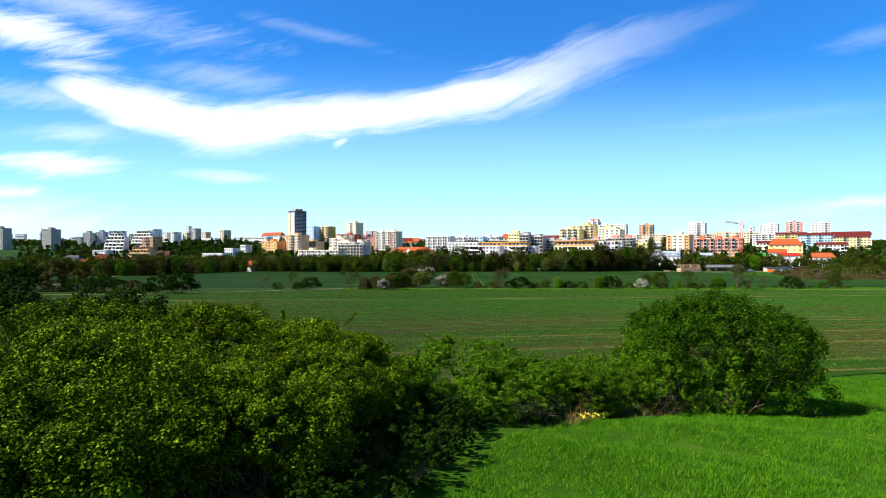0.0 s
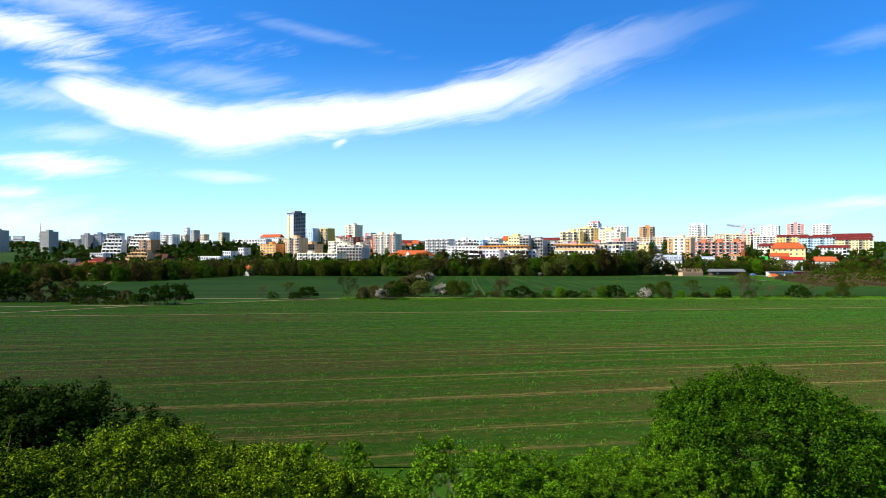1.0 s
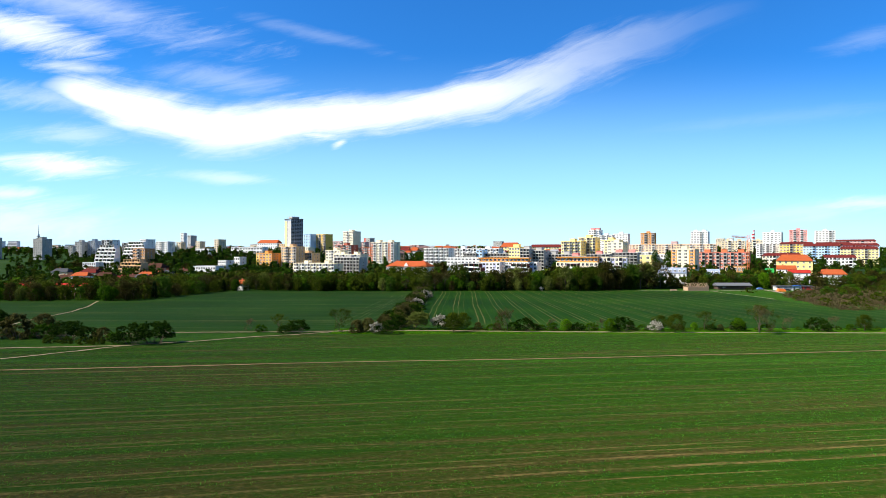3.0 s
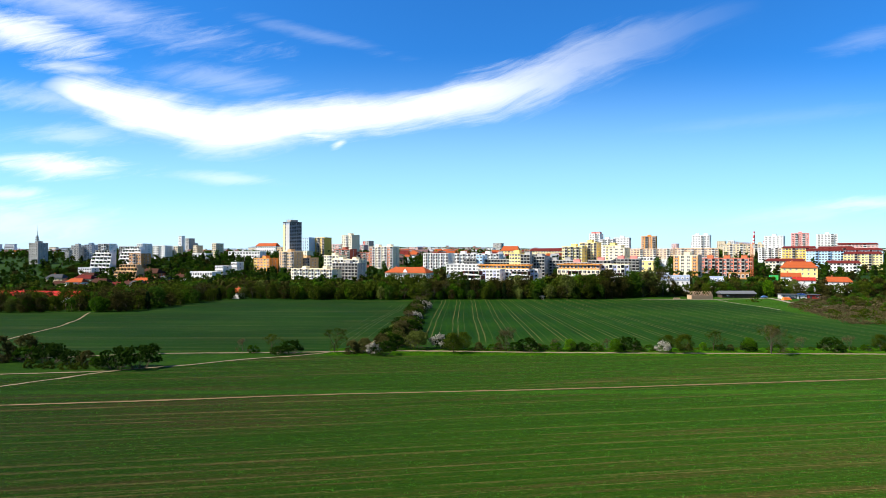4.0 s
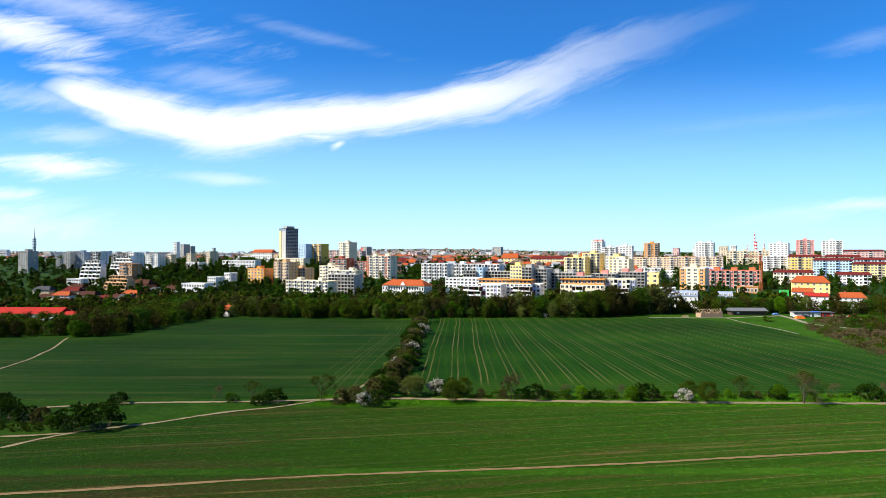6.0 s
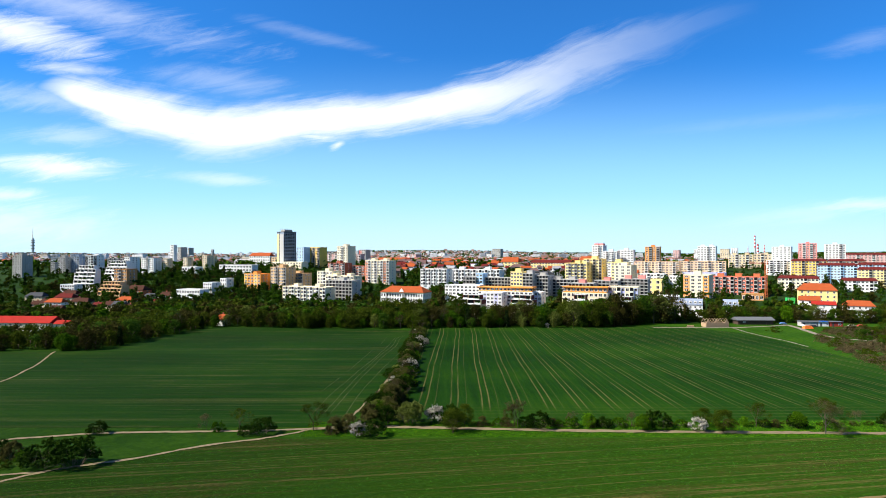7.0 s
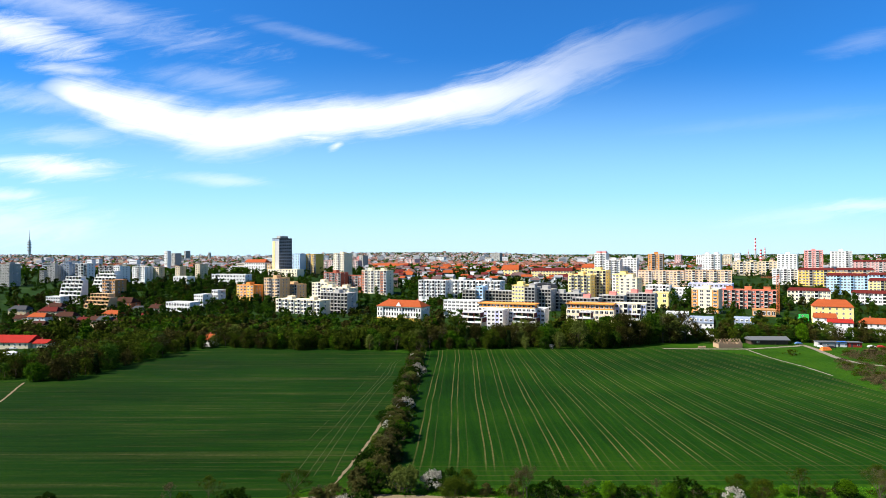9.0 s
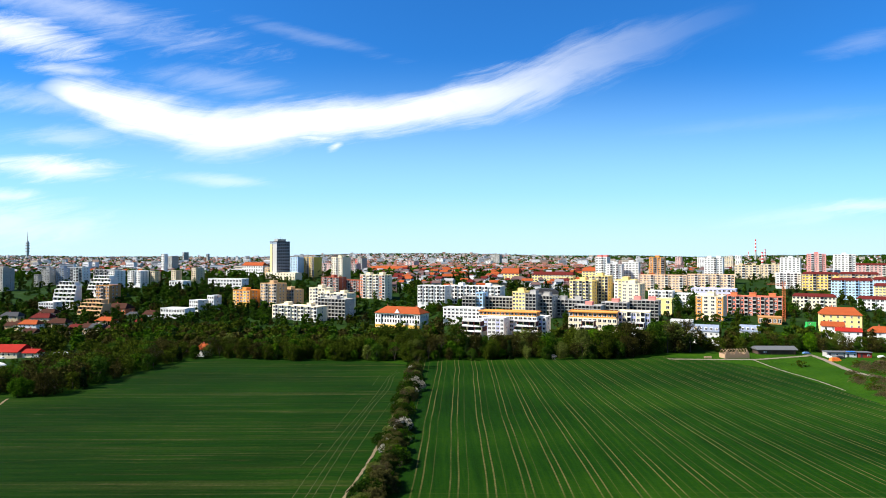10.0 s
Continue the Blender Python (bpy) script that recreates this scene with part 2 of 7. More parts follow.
def bark_mat(name, c):
    m, p = material(name, 0.9, 0.15)
    x, y, z = split(coords("Object"))
    n = noise_of(vec(x * 6, y * 6, z * 1.2), 2.0, 5.0, 0.7)
    paint(p, n.ramp([(0.25, mix3(c, 0.45)), (0.75, mix3(c, 1.3))]))
    bump(p, n, 0.5, 0.03)
    return m


BARK = bark_mat("bark", (0.085, 0.062, 0.042))
BARK_GREY = bark_mat("grey_bark", (0.085, 0.070, 0.055))
TWIG = bark_mat("twigs", (0.11, 0.085, 0.06))


def simple_mat(name, c, rough=0.7, metal=0.0):
    m, p = material(name, rough, 0.4)
    n = noise_of(coords("Object"), 3.0, 4.0)
    p.inputs["Metallic"].default_value = metal
    paint(p, n.ramp([(0.25, mix3(c, 0.75)), (0.75, mix3(c, 1.2))]))
    return m


STEEL = simple_mat("steel", (0.45, 0.46, 0.48), 0.45, 0.6)
TIMBER = simple_mat("raw_timber", (0.40, 0.27, 0.16), 0.75)
DARK_TIMBER = simple_mat("dark_timber", (0.07, 0.045, 0.03), 0.8)
RUST = simple_mat("orange_crane_paint", (0.62, 0.16, 0.05), 0.6)


# ---- the ground ----
GROUND_Y = (-600, -300, -20, 10, 20, 27, 32, 50, 75, 100, 140, 190, 250, 400, 430, 480, 550, 600, 650, 720, 800, 900, 1000, 1300, 2000, 3000, 4300, 4900)
GROUND_Z = (10, 9.5, 7.6, 7.1, 6.8, 5.6, 5.0, 4.5, 4.0, 3.1, 1.5, 0.8, 0.5, -0.3, -0.8, 0.0, 1.5, 3.0, 6.0, 12, 17, 22, 25, 26, 29, 38, 58, 50)

HILL_Y = (430, 446, 462, 480, 500, 540, 600, 650, 720, 800, 900, 1000, 1300, 2000, 3000, 4300, 4900)
HILL_Z = (-0.8, 0.6, 4.0, 7.6, 9.2, 9.6, 10.5, 11.5, 14.5, 18, 22, 25, 26, 29, 38, 58, 50)


def land(x, y):
    """Height of the ground."""
    z = float(np.interp(y, GROUND_Y, GROUND_Z))
    t = min(1.0, max(0.0, (x + 18) / 30))
    if t and y > 430:
        z += t * t * (3 - 2 * t) * (float(np.interp(y, HILL_Y, HILL_Z)) - z)
    z -= 6.0 * math.exp(-((x + 290) / 90) ** 2 - ((y - 472) / 72) ** 2)
    z += 9.0 * math.exp(-((x + 300) / 130) ** 2 - ((y - 720) / 70) ** 2)
    far = min(1.0, max(0.0, (y - 2500) / 1700))
    if far:
        z += far * (16 * math.exp(-((x + 330) / 420) ** 2) + 6 * math.sin(x * 0.0021 + 1.0) + 4 * math.sin(x * 0.006))
        z -= far * 10 * (1 / (1 + math.exp((x + 1500) / 250)))
    if -30 < y < 32:
        z += 0.14 * math.sin(x * 0.9 + y * 0.4) * math.sin(y * 0.7) * min(1.0, (32 - y) / 4)
    return z


def mesh_of(name, verts, faces, mats, index=None, smooth=False):
    me = bpy.data.meshes.new(name)
    me.from_pydata([tuple(v) for v in verts], [], [tuple(f) for f in faces])
    for m in mats if isinstance(mats, (list, tuple)) else [mats]:
        me.materials.append(m)
    if index is not None:
        me.polygons.foreach_set("material_index", np.asarray(index, np.int32))
    if smooth:
        me.polygons.foreach_set("use_smooth", np.ones(len(me.polygons), bool))
    me.update()
    return me


def sheet(name, xs, ys, mat, lift=0.0, keep=None):
    """A sheet over the land on grid lines."""
    verts = [(x, y, land(x, y) + lift) for y in ys for x in xs]
    nx = len(xs)
    faces = []
    for j in range(len(ys) - 1):
        for i in range(nx - 1):
            if keep and not keep((xs[i] + xs[i + 1]) / 2, (ys[j] + ys[j + 1]) / 2):
                continue
            faces.append((j * nx + i, j * nx + i + 1, (j + 1) * nx + i + 1, (j + 1) * nx + i))
    return new(name, mesh_of(name, verts, faces, mat, smooth=True))


def strip_sheet(name, rows, mat, lift, across=24, cell=6.0):
    """A sheet between two edge lines: rows of (y, x_left, x_right), subdivided."""
    verts, faces = [], []
    ys = []
    for (y0, a0, b0), (y1, a1, b1) in zip(rows, rows[1:]):
        n = max(1, int(round((y1 - y0) / cell)))
        ys += [(y0 + (y1 - y0) * k / n, a0 + (a1 - a0) * k / n, b0 + (b1 - b0) * k / n) for k in range(n)]
    ys.append(rows[-1])
    for y, a, b in ys:
        for i in range(across + 1):
            x = a + (b - a) * i / across
            verts.append((x, y, land(x, y) + lift))
    w = across + 1
    for j in range(len(ys) - 1):
        for i in range(across):
            faces.append((j * w + i, j * w + i + 1, (j + 1) * w + i + 1, (j + 1) * w + i))
    return new(name, mesh_of(name, verts, faces, mat, smooth=True))


def ribbon(name, line, width, mat, lift, wobble=0.3, seed=1, step=1.5):
    """A track along a line of (x, y), with an uneven edge, lying on the land."""
    rng = random.Random(seed)
    pts = [Vector(p) for p in line]
    fine = []
    for k in range(len(pts) - 1):
        p0, p1, p2, p3 = pts[max(k - 1, 0)], pts[k], pts[k + 1], pts[min(k + 2, len(pts) - 1)]
        n = max(2, int((p2 - p1).length / step))
        for i in range(n):
            t = i / n
            fine.append(0.5 * ((2 * p1) + (p2 - p0) * t + (2 * p0 - 5 * p1 + 4 * p2 - p3) * t * t + (3 * p1 - p0 - 3 * p2 + p3) * t ** 3))
    fine.append(pts[-1])
    verts, faces = [], []
    for k, p in enumerate(fine):
        d = (fine[min(k + 1, len(fine) - 1)] - fine[max(k - 1, 0)]).normalized()
        side = Vector((-d.y, d.x))
        for s in (-1, -0.33, 0.33, 1):
            q = p + side * s * (width / 2 + (rng.uniform(-wobble, wobble) if abs(s) == 1 else 0))
            verts.append((q.x, q.y, land(q.x, q.y) + lift))
    for k in range(len(fine) - 1):
        for i in range(3):
            a = k * 4 + i
            faces.append((a, a + 4, a + 5, a + 1))
    return new(name, mesh_of(name, verts, faces, mat, smooth=True))


def grass_ground_mat():
    m, p = material("rough_grass", 0.95, 0.03)
    p.inputs["Diffuse Roughness"].default_value = 1.0
    co = coords("Object")
    a, b, c = noise_of(co, 0.05, 4.0), noise_of(co, 0.6, 5.0, 0.65), noise_of(co, 5.0, 4.0, 0.7)
    k = a * 0.30 + b * 0.45 + c * 0.30
    paint(p, k.ramp([(0.32, (0.005, 0.022, 0.0008)), (0.48, (0.013, 0.044, 0.0018)), (0.62, (0.026, 0.066, 0.003)), (0.80, (0.060, 0.066, 0.014))]))
    bump(p, b + c, 0.6, 0.12)
    return m


def crop_mat(name, seed, lean, near):
    """Young crop in drilled rows: thin tan lines of bare soil, mottled thin patches, lush strips."""
    m, p = material(name, 0.95, 0.03)
    p.inputs["Diffuse Roughness"].default_value = 1.0
    x, y, z = split(coords("Object"))
    v = y - x * lean + (noise_of(vec(x * 0.012, y * 0.012, seed), 1.0, 2.0) - 0.5) * 5.0
    streak = noise_of(vec(x * 0.010, v * 0.45, seed + 1.0), 1.0, 5.0, 0.62)
    thin = noise_of(vec(x * 0.05, v * 2.6, seed + 2.0), 1.0, 3.0, 0.6)
    patch = noise_of(vec(x * 0.018, v * 0.05, seed + 3.0), 1.0, 4.0, 0.6)
    clod = noise_of(vec(x * 1.5, y * 2.2, seed), 1.0, 5.0, 0.8)
    tuft = noise_of(vec(x * 0.35, v * 1.6, seed + 6.0), 1.0, 5.0, 0.75)
    row = noise_of(vec(x * 0.0025, v * 0.72, seed + 7.0), 1.0, 2.5, 0.6)
    worn = noise_of(vec(x * 0.07, v * 0.40, seed + 8.0), 1.0, 4.0, 0.65)
    green = (clod * 0.45 + tuft * 0.35 + streak * 0.2).ramp([(0.32, (0.0040, 0.0145, 0.0006)), (0.52, (0.0130, 0.039, 0.0013)), (0.70, (0.032, 0.073, 0.0026))])
    soil = clod.ramp([(0.30, (0.010, 0.010, 0.002)), (0.55, (0.036, 0.031, 0.007)), (0.75, (0.100, 0.078, 0.024))])
    tan = clod.ramp([(0.30, (0.07, 0.048, 0.016)), (0.60, (0.18, 0.12, 0.045)), (0.78, (0.34, 0.25, 0.12))])
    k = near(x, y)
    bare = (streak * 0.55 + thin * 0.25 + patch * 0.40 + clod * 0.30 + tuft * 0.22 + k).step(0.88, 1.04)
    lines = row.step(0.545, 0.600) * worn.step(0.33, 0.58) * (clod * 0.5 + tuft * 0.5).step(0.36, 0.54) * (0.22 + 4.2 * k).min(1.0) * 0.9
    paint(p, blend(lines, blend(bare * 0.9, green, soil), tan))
    sheen(p, (0.45, 1.0, 0.12), 0.020, 0.22)
    bump(p, thin + clod * 2.0, 0.9, 0.12)
    return m


def field_mat(name, seed, lines, cross):
    """Dense even crop with faint wheel lines."""
    m, p = material(name, 0.95, 0.03)
    p.inputs["Diffuse Roughness"].default_value = 0.6
    x, y, z = split(coords("Object"))
    broad = noise_of(vec(x * 0.010, y * 0.018, seed), 1.0, 4.0, 0.55)
    fine = noise_of(vec(x * 0.9, y * 0.9, seed), 1.0, 5.0, 0.75)
    comb = noise_of(vec(x * (0.012 if cross else 0.55), y * (0.42 if cross else 0.014), seed + 2.0), 1.0, 5.0, 0.7)
    fleck = noise_of(vec(x * (0.10 if cross else 0.9), y * (0.9 if cross else 0.10), seed + 3.0), 1.0, 4.0, 0.75)
    green = (broad * 0.40 + fine * 0.18 + comb * 0.30 + fleck * 0.20).ramp([(0.40, (0.0021, 0.0126, 0.0006)), (0.54, (0.0057, 0.027, 0.0012)), (0.70, (0.0165, 0.049, 0.0022))])
    worn = noise_of(vec(x * 0.12, y * 0.025, seed + 4.0), 1.0, 4.0, 0.7)
    soil = fine.ramp([(0.3, (0.050, 0.045, 0.013)), (0.7, (0.13, 0.115, 0.040))])
    paint(p, blend((lines(x, y, worn)).min(0.85), green, soil))
    bump(p, fine, 0.5, 0.08)
    return m


def right_lines(x, y, worn):
    u = x - (y - 215) * (0.035 - 0.0013 * (x - 30).max(0.0)) + (noise_of(vec(x * 0.01, y * 0.01, 5.0), 1.0, 2.0) - 0.5) * 3.0
    p = (u + 1.2).mod(8.8)
    a = (p - 4.4).abs()
    pair = (a - 1.0).abs().step(0.31, 0.08)
    q = ((u * 1.0).mod(4.4) - 2.2).abs().step(0.22, 0.05) * 0.35
    deep = y.step(206, 222)
    head = ((y * 1.0).mod(3.2) - 1.6).abs().step(0.3, 0.1) * (1.0 - deep) * 0.35
    return (pair.max(q) * deep * worn.step(0.22, 0.62) + head) * 0.80


def left_lines(x, y, worn):
    thin = noise_of(vec(x * 0.01, y * 0.55, 2.0), 1.0, 4.0, 0.7)
    row = noise_of(vec(x * 0.004, y * 0.16, 9.0), 1.0, 4.0, 0.65)
    fleck = noise_of(vec(x * 0.06, y * 0.9, 12.0), 1.0, 4.0, 0.75)
    return thin.step(0.52, 0.70) * 0.50 * worn.step(0.2, 0.7) + row.step(0.50, 0.76) * 0.18 + fleck.step(0.54, 0.72) * 0.24


GRASS_GROUND = grass_ground_mat()
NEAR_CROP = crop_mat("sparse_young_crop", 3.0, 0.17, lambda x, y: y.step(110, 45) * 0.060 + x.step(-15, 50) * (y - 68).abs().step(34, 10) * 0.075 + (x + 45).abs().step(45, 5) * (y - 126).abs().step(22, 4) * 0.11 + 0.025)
LEFT_CROP = field_mat("dense_green_crop", 7.0, left_lines, True)
RIGHT_CROP = field_mat("green_crop_with_wheel_lines", 11.0, right_lines, False)


def dirt_mat(name, c, green):
    m, p = material(name, 0.95, 0.1)
    co = coords("Object")
    a, b = noise_of(co, 0.5, 5.0, 0.7), noise_of(co, 4.0, 5.0, 0.7)
    soil = (a * 0.5 + b * 0.5).ramp([(0.25, mix3(c, 0.6)), (0.75, mix3(c, 1.25))])
    tuft = (a * 0.7 + b * 0.4).step(0.62, 0.72) * green
    paint(p, blend(tuft, soil, (0.04, 0.10, 0.015)))
    bump(p, b, 0.5, 0.05)
    return m


DIRT = dirt_mat("pale_dirt_track", (0.185, 0.142, 0.082), 0.7)
DIRT_BROWN = dirt_mat("brown_dirt_path", (0.165, 0.108, 0.050), 0.5)
GRAVEL = dirt_mat("grey_gravel_drive", (0.22, 0.185, 0.14), 0.1)
ASPHALT = simple_mat("asphalt", (0.06, 0.06, 0.062), 0.9)


def town_ground_mat():
    m, p = material("town_ground", 0.95, 0.03)
    co = coords("Object")
    a, b = noise_of(co, 0.012, 5.0, 0.65), noise_of(co, 0.12, 5.0, 0.7)
    paint(p, (a * 0.5 + b * 0.5).ramp([(0.30, (0.007, 0.018, 0.003)), (0.5, (0.013, 0.034, 0.005)), (0.64, (0.028, 0.048, 0.013)), (0.78, (0.085, 0.080, 0.066))]))
    return m


TOWN = town_ground_mat()

xs = sorted(set([-5200, -4200, -3300, -2600, -2000, -1500, -1100, -800] + list(range(-600, 601, 20)) + [k * 1.25 for k in range(-24, 29)] + [800, 1100, 1500, 2000, 2600, 3300, 4200, 5200]))
ys = sorted(set([-600, -300, -100, -40] + [-20, -10, 0, 5] + list(range(8, 40)) + list(range(40, 60, 4)) + list(range(60, 440, 12)) + list(range(440, 1100, 20)) + list(range(1100, 4950, 150)) + [4900]))
ground = sheet("ground", xs, ys, [GRASS_GROUND, TOWN])
for poly in ground.data.polygons:
    poly.material_index = 1 if poly.center.y > 432 else 0
tagged(ground, "grassy open land rising to a town on the horizon", "ground", kind="structure")

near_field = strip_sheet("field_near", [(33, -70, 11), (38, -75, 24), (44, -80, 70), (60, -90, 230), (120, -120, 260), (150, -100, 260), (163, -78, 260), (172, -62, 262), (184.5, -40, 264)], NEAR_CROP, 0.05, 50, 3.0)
tagged(near_field, "sparse young crop with brown soil streaks", "field", kind="structure")
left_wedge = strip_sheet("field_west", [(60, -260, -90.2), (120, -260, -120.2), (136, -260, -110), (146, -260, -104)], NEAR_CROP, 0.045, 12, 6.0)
tagged(left_wedge, "sparse young crop beside the path", "field", kind="structure")
left_field = strip_sheet("field_left", [(194, -300, -33), (200, -300, -24), (210, -300, -19.8), (240, -290, -18), (300, -260, -16.2), (312, -190, -16), (322, -150, -15.8), (360, -147, -15.2), (390, -142, -14.8), (400, -137, -32), (412, -127, -100)], LEFT_CROP, 0.05, 40, 6.0)
tagged(left_field, "dense green crop field", "field", kind="structure")
right_field = strip_sheet("field_right", [(200.5, -9.8, 240), (240, -9.2, 205), (279, -8.8, 166), (326, -8.4, 167), (376, -8.0, 167), (400, -7.6, 150), (404, -7.4, 147), (412, 100, 135), (418, 120, 130)], RIGHT_CROP, 0.05, 50, 6.0)
tagged(right_field, "dense green crop field with paired wheel lines", "field", kind="structure")

# tracks
tagged(ribbon("dirt_track", [(300, 183), (200, 185.5), (111.5, 187.8), (74, 188.9), (36, 190.4), (14, 192), (-14, 194.2), (-30.5, 192.6)], 2.1, DIRT, 0.12), "pale dirt farm track between the fields", "track", kind="structure")
tagged(ribbon("dirt_path", [(-30.5, 192.6), (-41, 191.2), (-55, 190.4), (-77, 189.2), (-94, 185), (-110, 181), (-200, 176)], 1.3, DIRT, 0.12, 0.2, 2), "narrow dirt path along the field edge", "path", kind="structure")
tagged(ribbon("dirt_path", [(-30.5, 192.2), (-39.3, 185), (-51.2, 179.1), (-61, 171.1), (-74.9, 162.7), (-84, 150.7), (-100, 136), (-160, 110)], 1.0, DIRT, 0.12, 0.25, 3), "trodden dirt path forking off the track", "path", kind="structure")
tagged(ribbon("dirt_path", [(-74.9, 162.7), (-90.4, 159.5), (-150, 150)], 1.0, DIRT, 0.11, 0.2, 4), "thin dirt path below the thicket", "path", kind="structure")
tagged(ribbon("dirt_path", [(-180, 104), (-110, 121), (-67.9, 128.4), (-54.2, 130.6), (-37.3, 134.0), (-23.9, 136.5), (-3.3, 139.2), (24.6, 142.3), (53.7, 146.6), (84.9, 151.2), (160, 162), (260, 174)], 0.85, DIRT_BROWN, 0.12, 0.2, 5), "trodden brown path across the crop", "path", kind="structure")
tagged(ribbon("dirt_path", [(-136, 206), (-141, 227), (-145.7, 254.7), (-150, 268), (-153.9, 280.7), (-164.9, 306), (-168, 314)], 0.8, DIRT, 0.11, 0.15, 6), "thin footpath through the crop", "path", kind="structure")
tagged(ribbon("dirt_path", [(-23.6, 197), (-21.2, 217), (-19.4, 231), (-18.0, 247), (-16.2, 272), (-14.6, 314), (-13.6, 339), (-13.2, 386)], 0.7, DIRT, 0.11, 0.25, 7), "dirt path beside the hedge", "path", kind="structure")
tagged(ribbon("gravel_drive", [(126, 408), (150, 406), (171, 405.5), (185, 410), (204, 417), (213, 422)], 3.2, GRAVEL, 0.12, 0.4, 8), "pale gravel drive past the timber building", "drive", kind="structure")
tagged(ribbon("gravel_drive", [(213.5, 424), (211, 410), (205.6, 389), (201.5, 369), (205, 354), (222, 342)], 3.4, GRAVEL, 0.12, 0.3, 9), "pale gravel lane past the sheds", "drive", kind="structure")
tagged(ribbon("dirt_path", [(171, 405), (168.5, 376), (169.8, 346), (168.6, 326)], 1.1, GRAVEL, 0.13, 0.3, 10), "pale path along the field edge", "path", kind="structure")
WHEEL = dirt_mat("faint_wheel_mark", (0.052, 0.062, 0.017), 0.9)
for k, line in enumerate((
        [(-15.5, 364), (-16.2, 332), (-18.3, 305), (-21.3, 273), (-22.7, 255), (-23.8, 240), (-24.5, 225), (-24.7, 206)],
        [(-18.5, 370), (-20.6, 357), (-20.7, 332), (-23.4, 305), (-25.4, 277), (-26.9, 255), (-27.8, 235), (-28.9, 206)],
        [(-20.0, 370), (-22.2, 357), (-22.4, 332), (-25.1, 305), (-27.1, 277), (-28.6, 255), (-29.5, 235), (-30.6, 206)],
        [(-20.4, 373), (-22.9, 363), (-24.4, 332), (-26.9, 296), (-29.5, 270), (-31.2, 247), (-32.7, 230), (-33.4, 206)],
        [(-30.4, 316), (-32.7, 276), (-33.4, 266)], [(-34.3, 255), (-35.1, 247), (-36.1, 235)], [(-27.5, 361), (-28.5, 336)])):
    tagged(ribbon("wheel_line", line, 0.18 if k < 4 else 0.13, WHEEL, 0.09, 0.09, 20 + k), "faint wheel line in the crop", "wheel line", kind="structure")


# ---- mesh helpers ----
class Geo:
    """Collects boxes, prisms and tubes into one mesh."""

    def __init__(self):
        self.v, self.f, self.i = [], [], []

    def add(self, verts, faces, mi=0):
        n = len(self.v)
        self.v += verts
        self.f += [tuple(n + k for k in f) for f in faces]
        self.i += [mi] * len(faces)
        return self

    def box(self, x0, y0, z0, x1, y1, z1, mi=0):
        v = [(x0, y0, z0), (x1, y0, z0), (x1, y1, z0), (x0, y1, z0), (x0, y0, z1), (x1, y0, z1), (x1, y1, z1), (x0, y1, z1)]
        return self.add(v, [(0, 3, 2, 1), (4, 5, 6, 7), (0, 1, 5, 4), (1, 2, 6, 5), (2, 3, 7, 6), (3, 0, 4, 7)], mi)

    def hip(self, x0, y0, x1, y1, z, rise, inset, mi=0, over=0.4):
        """A hipped roof; inset 0 gives a gable."""
        x0, y0, x1, y1 = x0 - over, y0 - over, x1 + over, y1 + over
        ym = (y0 + y1) / 2
        v = [(x0, y0, z), (x1, y0, z), (x1, y1, z), (x0, y1, z), (x0 + inset, ym, z + rise), (x1 - inset, ym, z + rise),
             (x0, y0, z - 0.25), (x1, y0, z - 0.25), (x1, y1, z - 0.25), (x0, y1, z - 0.25)]
        return self.add(v, [(0, 1, 5, 4), (2, 3, 4, 5), (1, 2, 5), (3, 0, 4), (6, 7, 1, 0), (7, 8, 2, 1), (8, 9, 3, 2), (9, 6, 0, 3), (9, 8, 7, 6)], mi)

    def tube(self, a, b, r0, r1, n=6, mi=0, cap=True):
        a, b = Vector(a), Vector(b)
        d = (b - a).normalized()
        s = d.orthogonal().normalized()
        t = d.cross(s)
        v = [tuple(p + (s * math.cos(k * 2 * math.pi / n) + t * math.sin(k * 2 * math.pi / n)) * r) for p, r in ((a, r0), (b, r1)) for k in range(n)]
        f = [(k, (k + 1) % n, n + (k + 1) % n, n + k) for k in range(n)]
        if cap:
            f.append(tuple(range(n, 2 * n)))
        return self.add(v, f, mi)

    def mesh(self, name, mats):
        return mesh_of(name, self.v, self.f, mats, self.i)


def empty(name, x, y, z, yaw=0.0):
    ob = new(name)
    ob.empty_display_size = 0.5
    ob.matrix_basis = pose(x, y, z, 0, 0, yaw)
    return ob


def part(name, mesh, parent, label="", at=None):
    ob = new(name, mesh)
    ob.parent = parent
    if at is not None:
        ob.matrix_basis = at
    if label:
        ob["label"] = label
    return ob


def placed(x, y, z, sx, sy, sz, turn=0.0):
    return Matrix.Translation((x, y, z)) @ Matrix.Rotation(radians(turn), 4, "Z") @ Matrix.Diagonal((sx, sy, sz, 1))


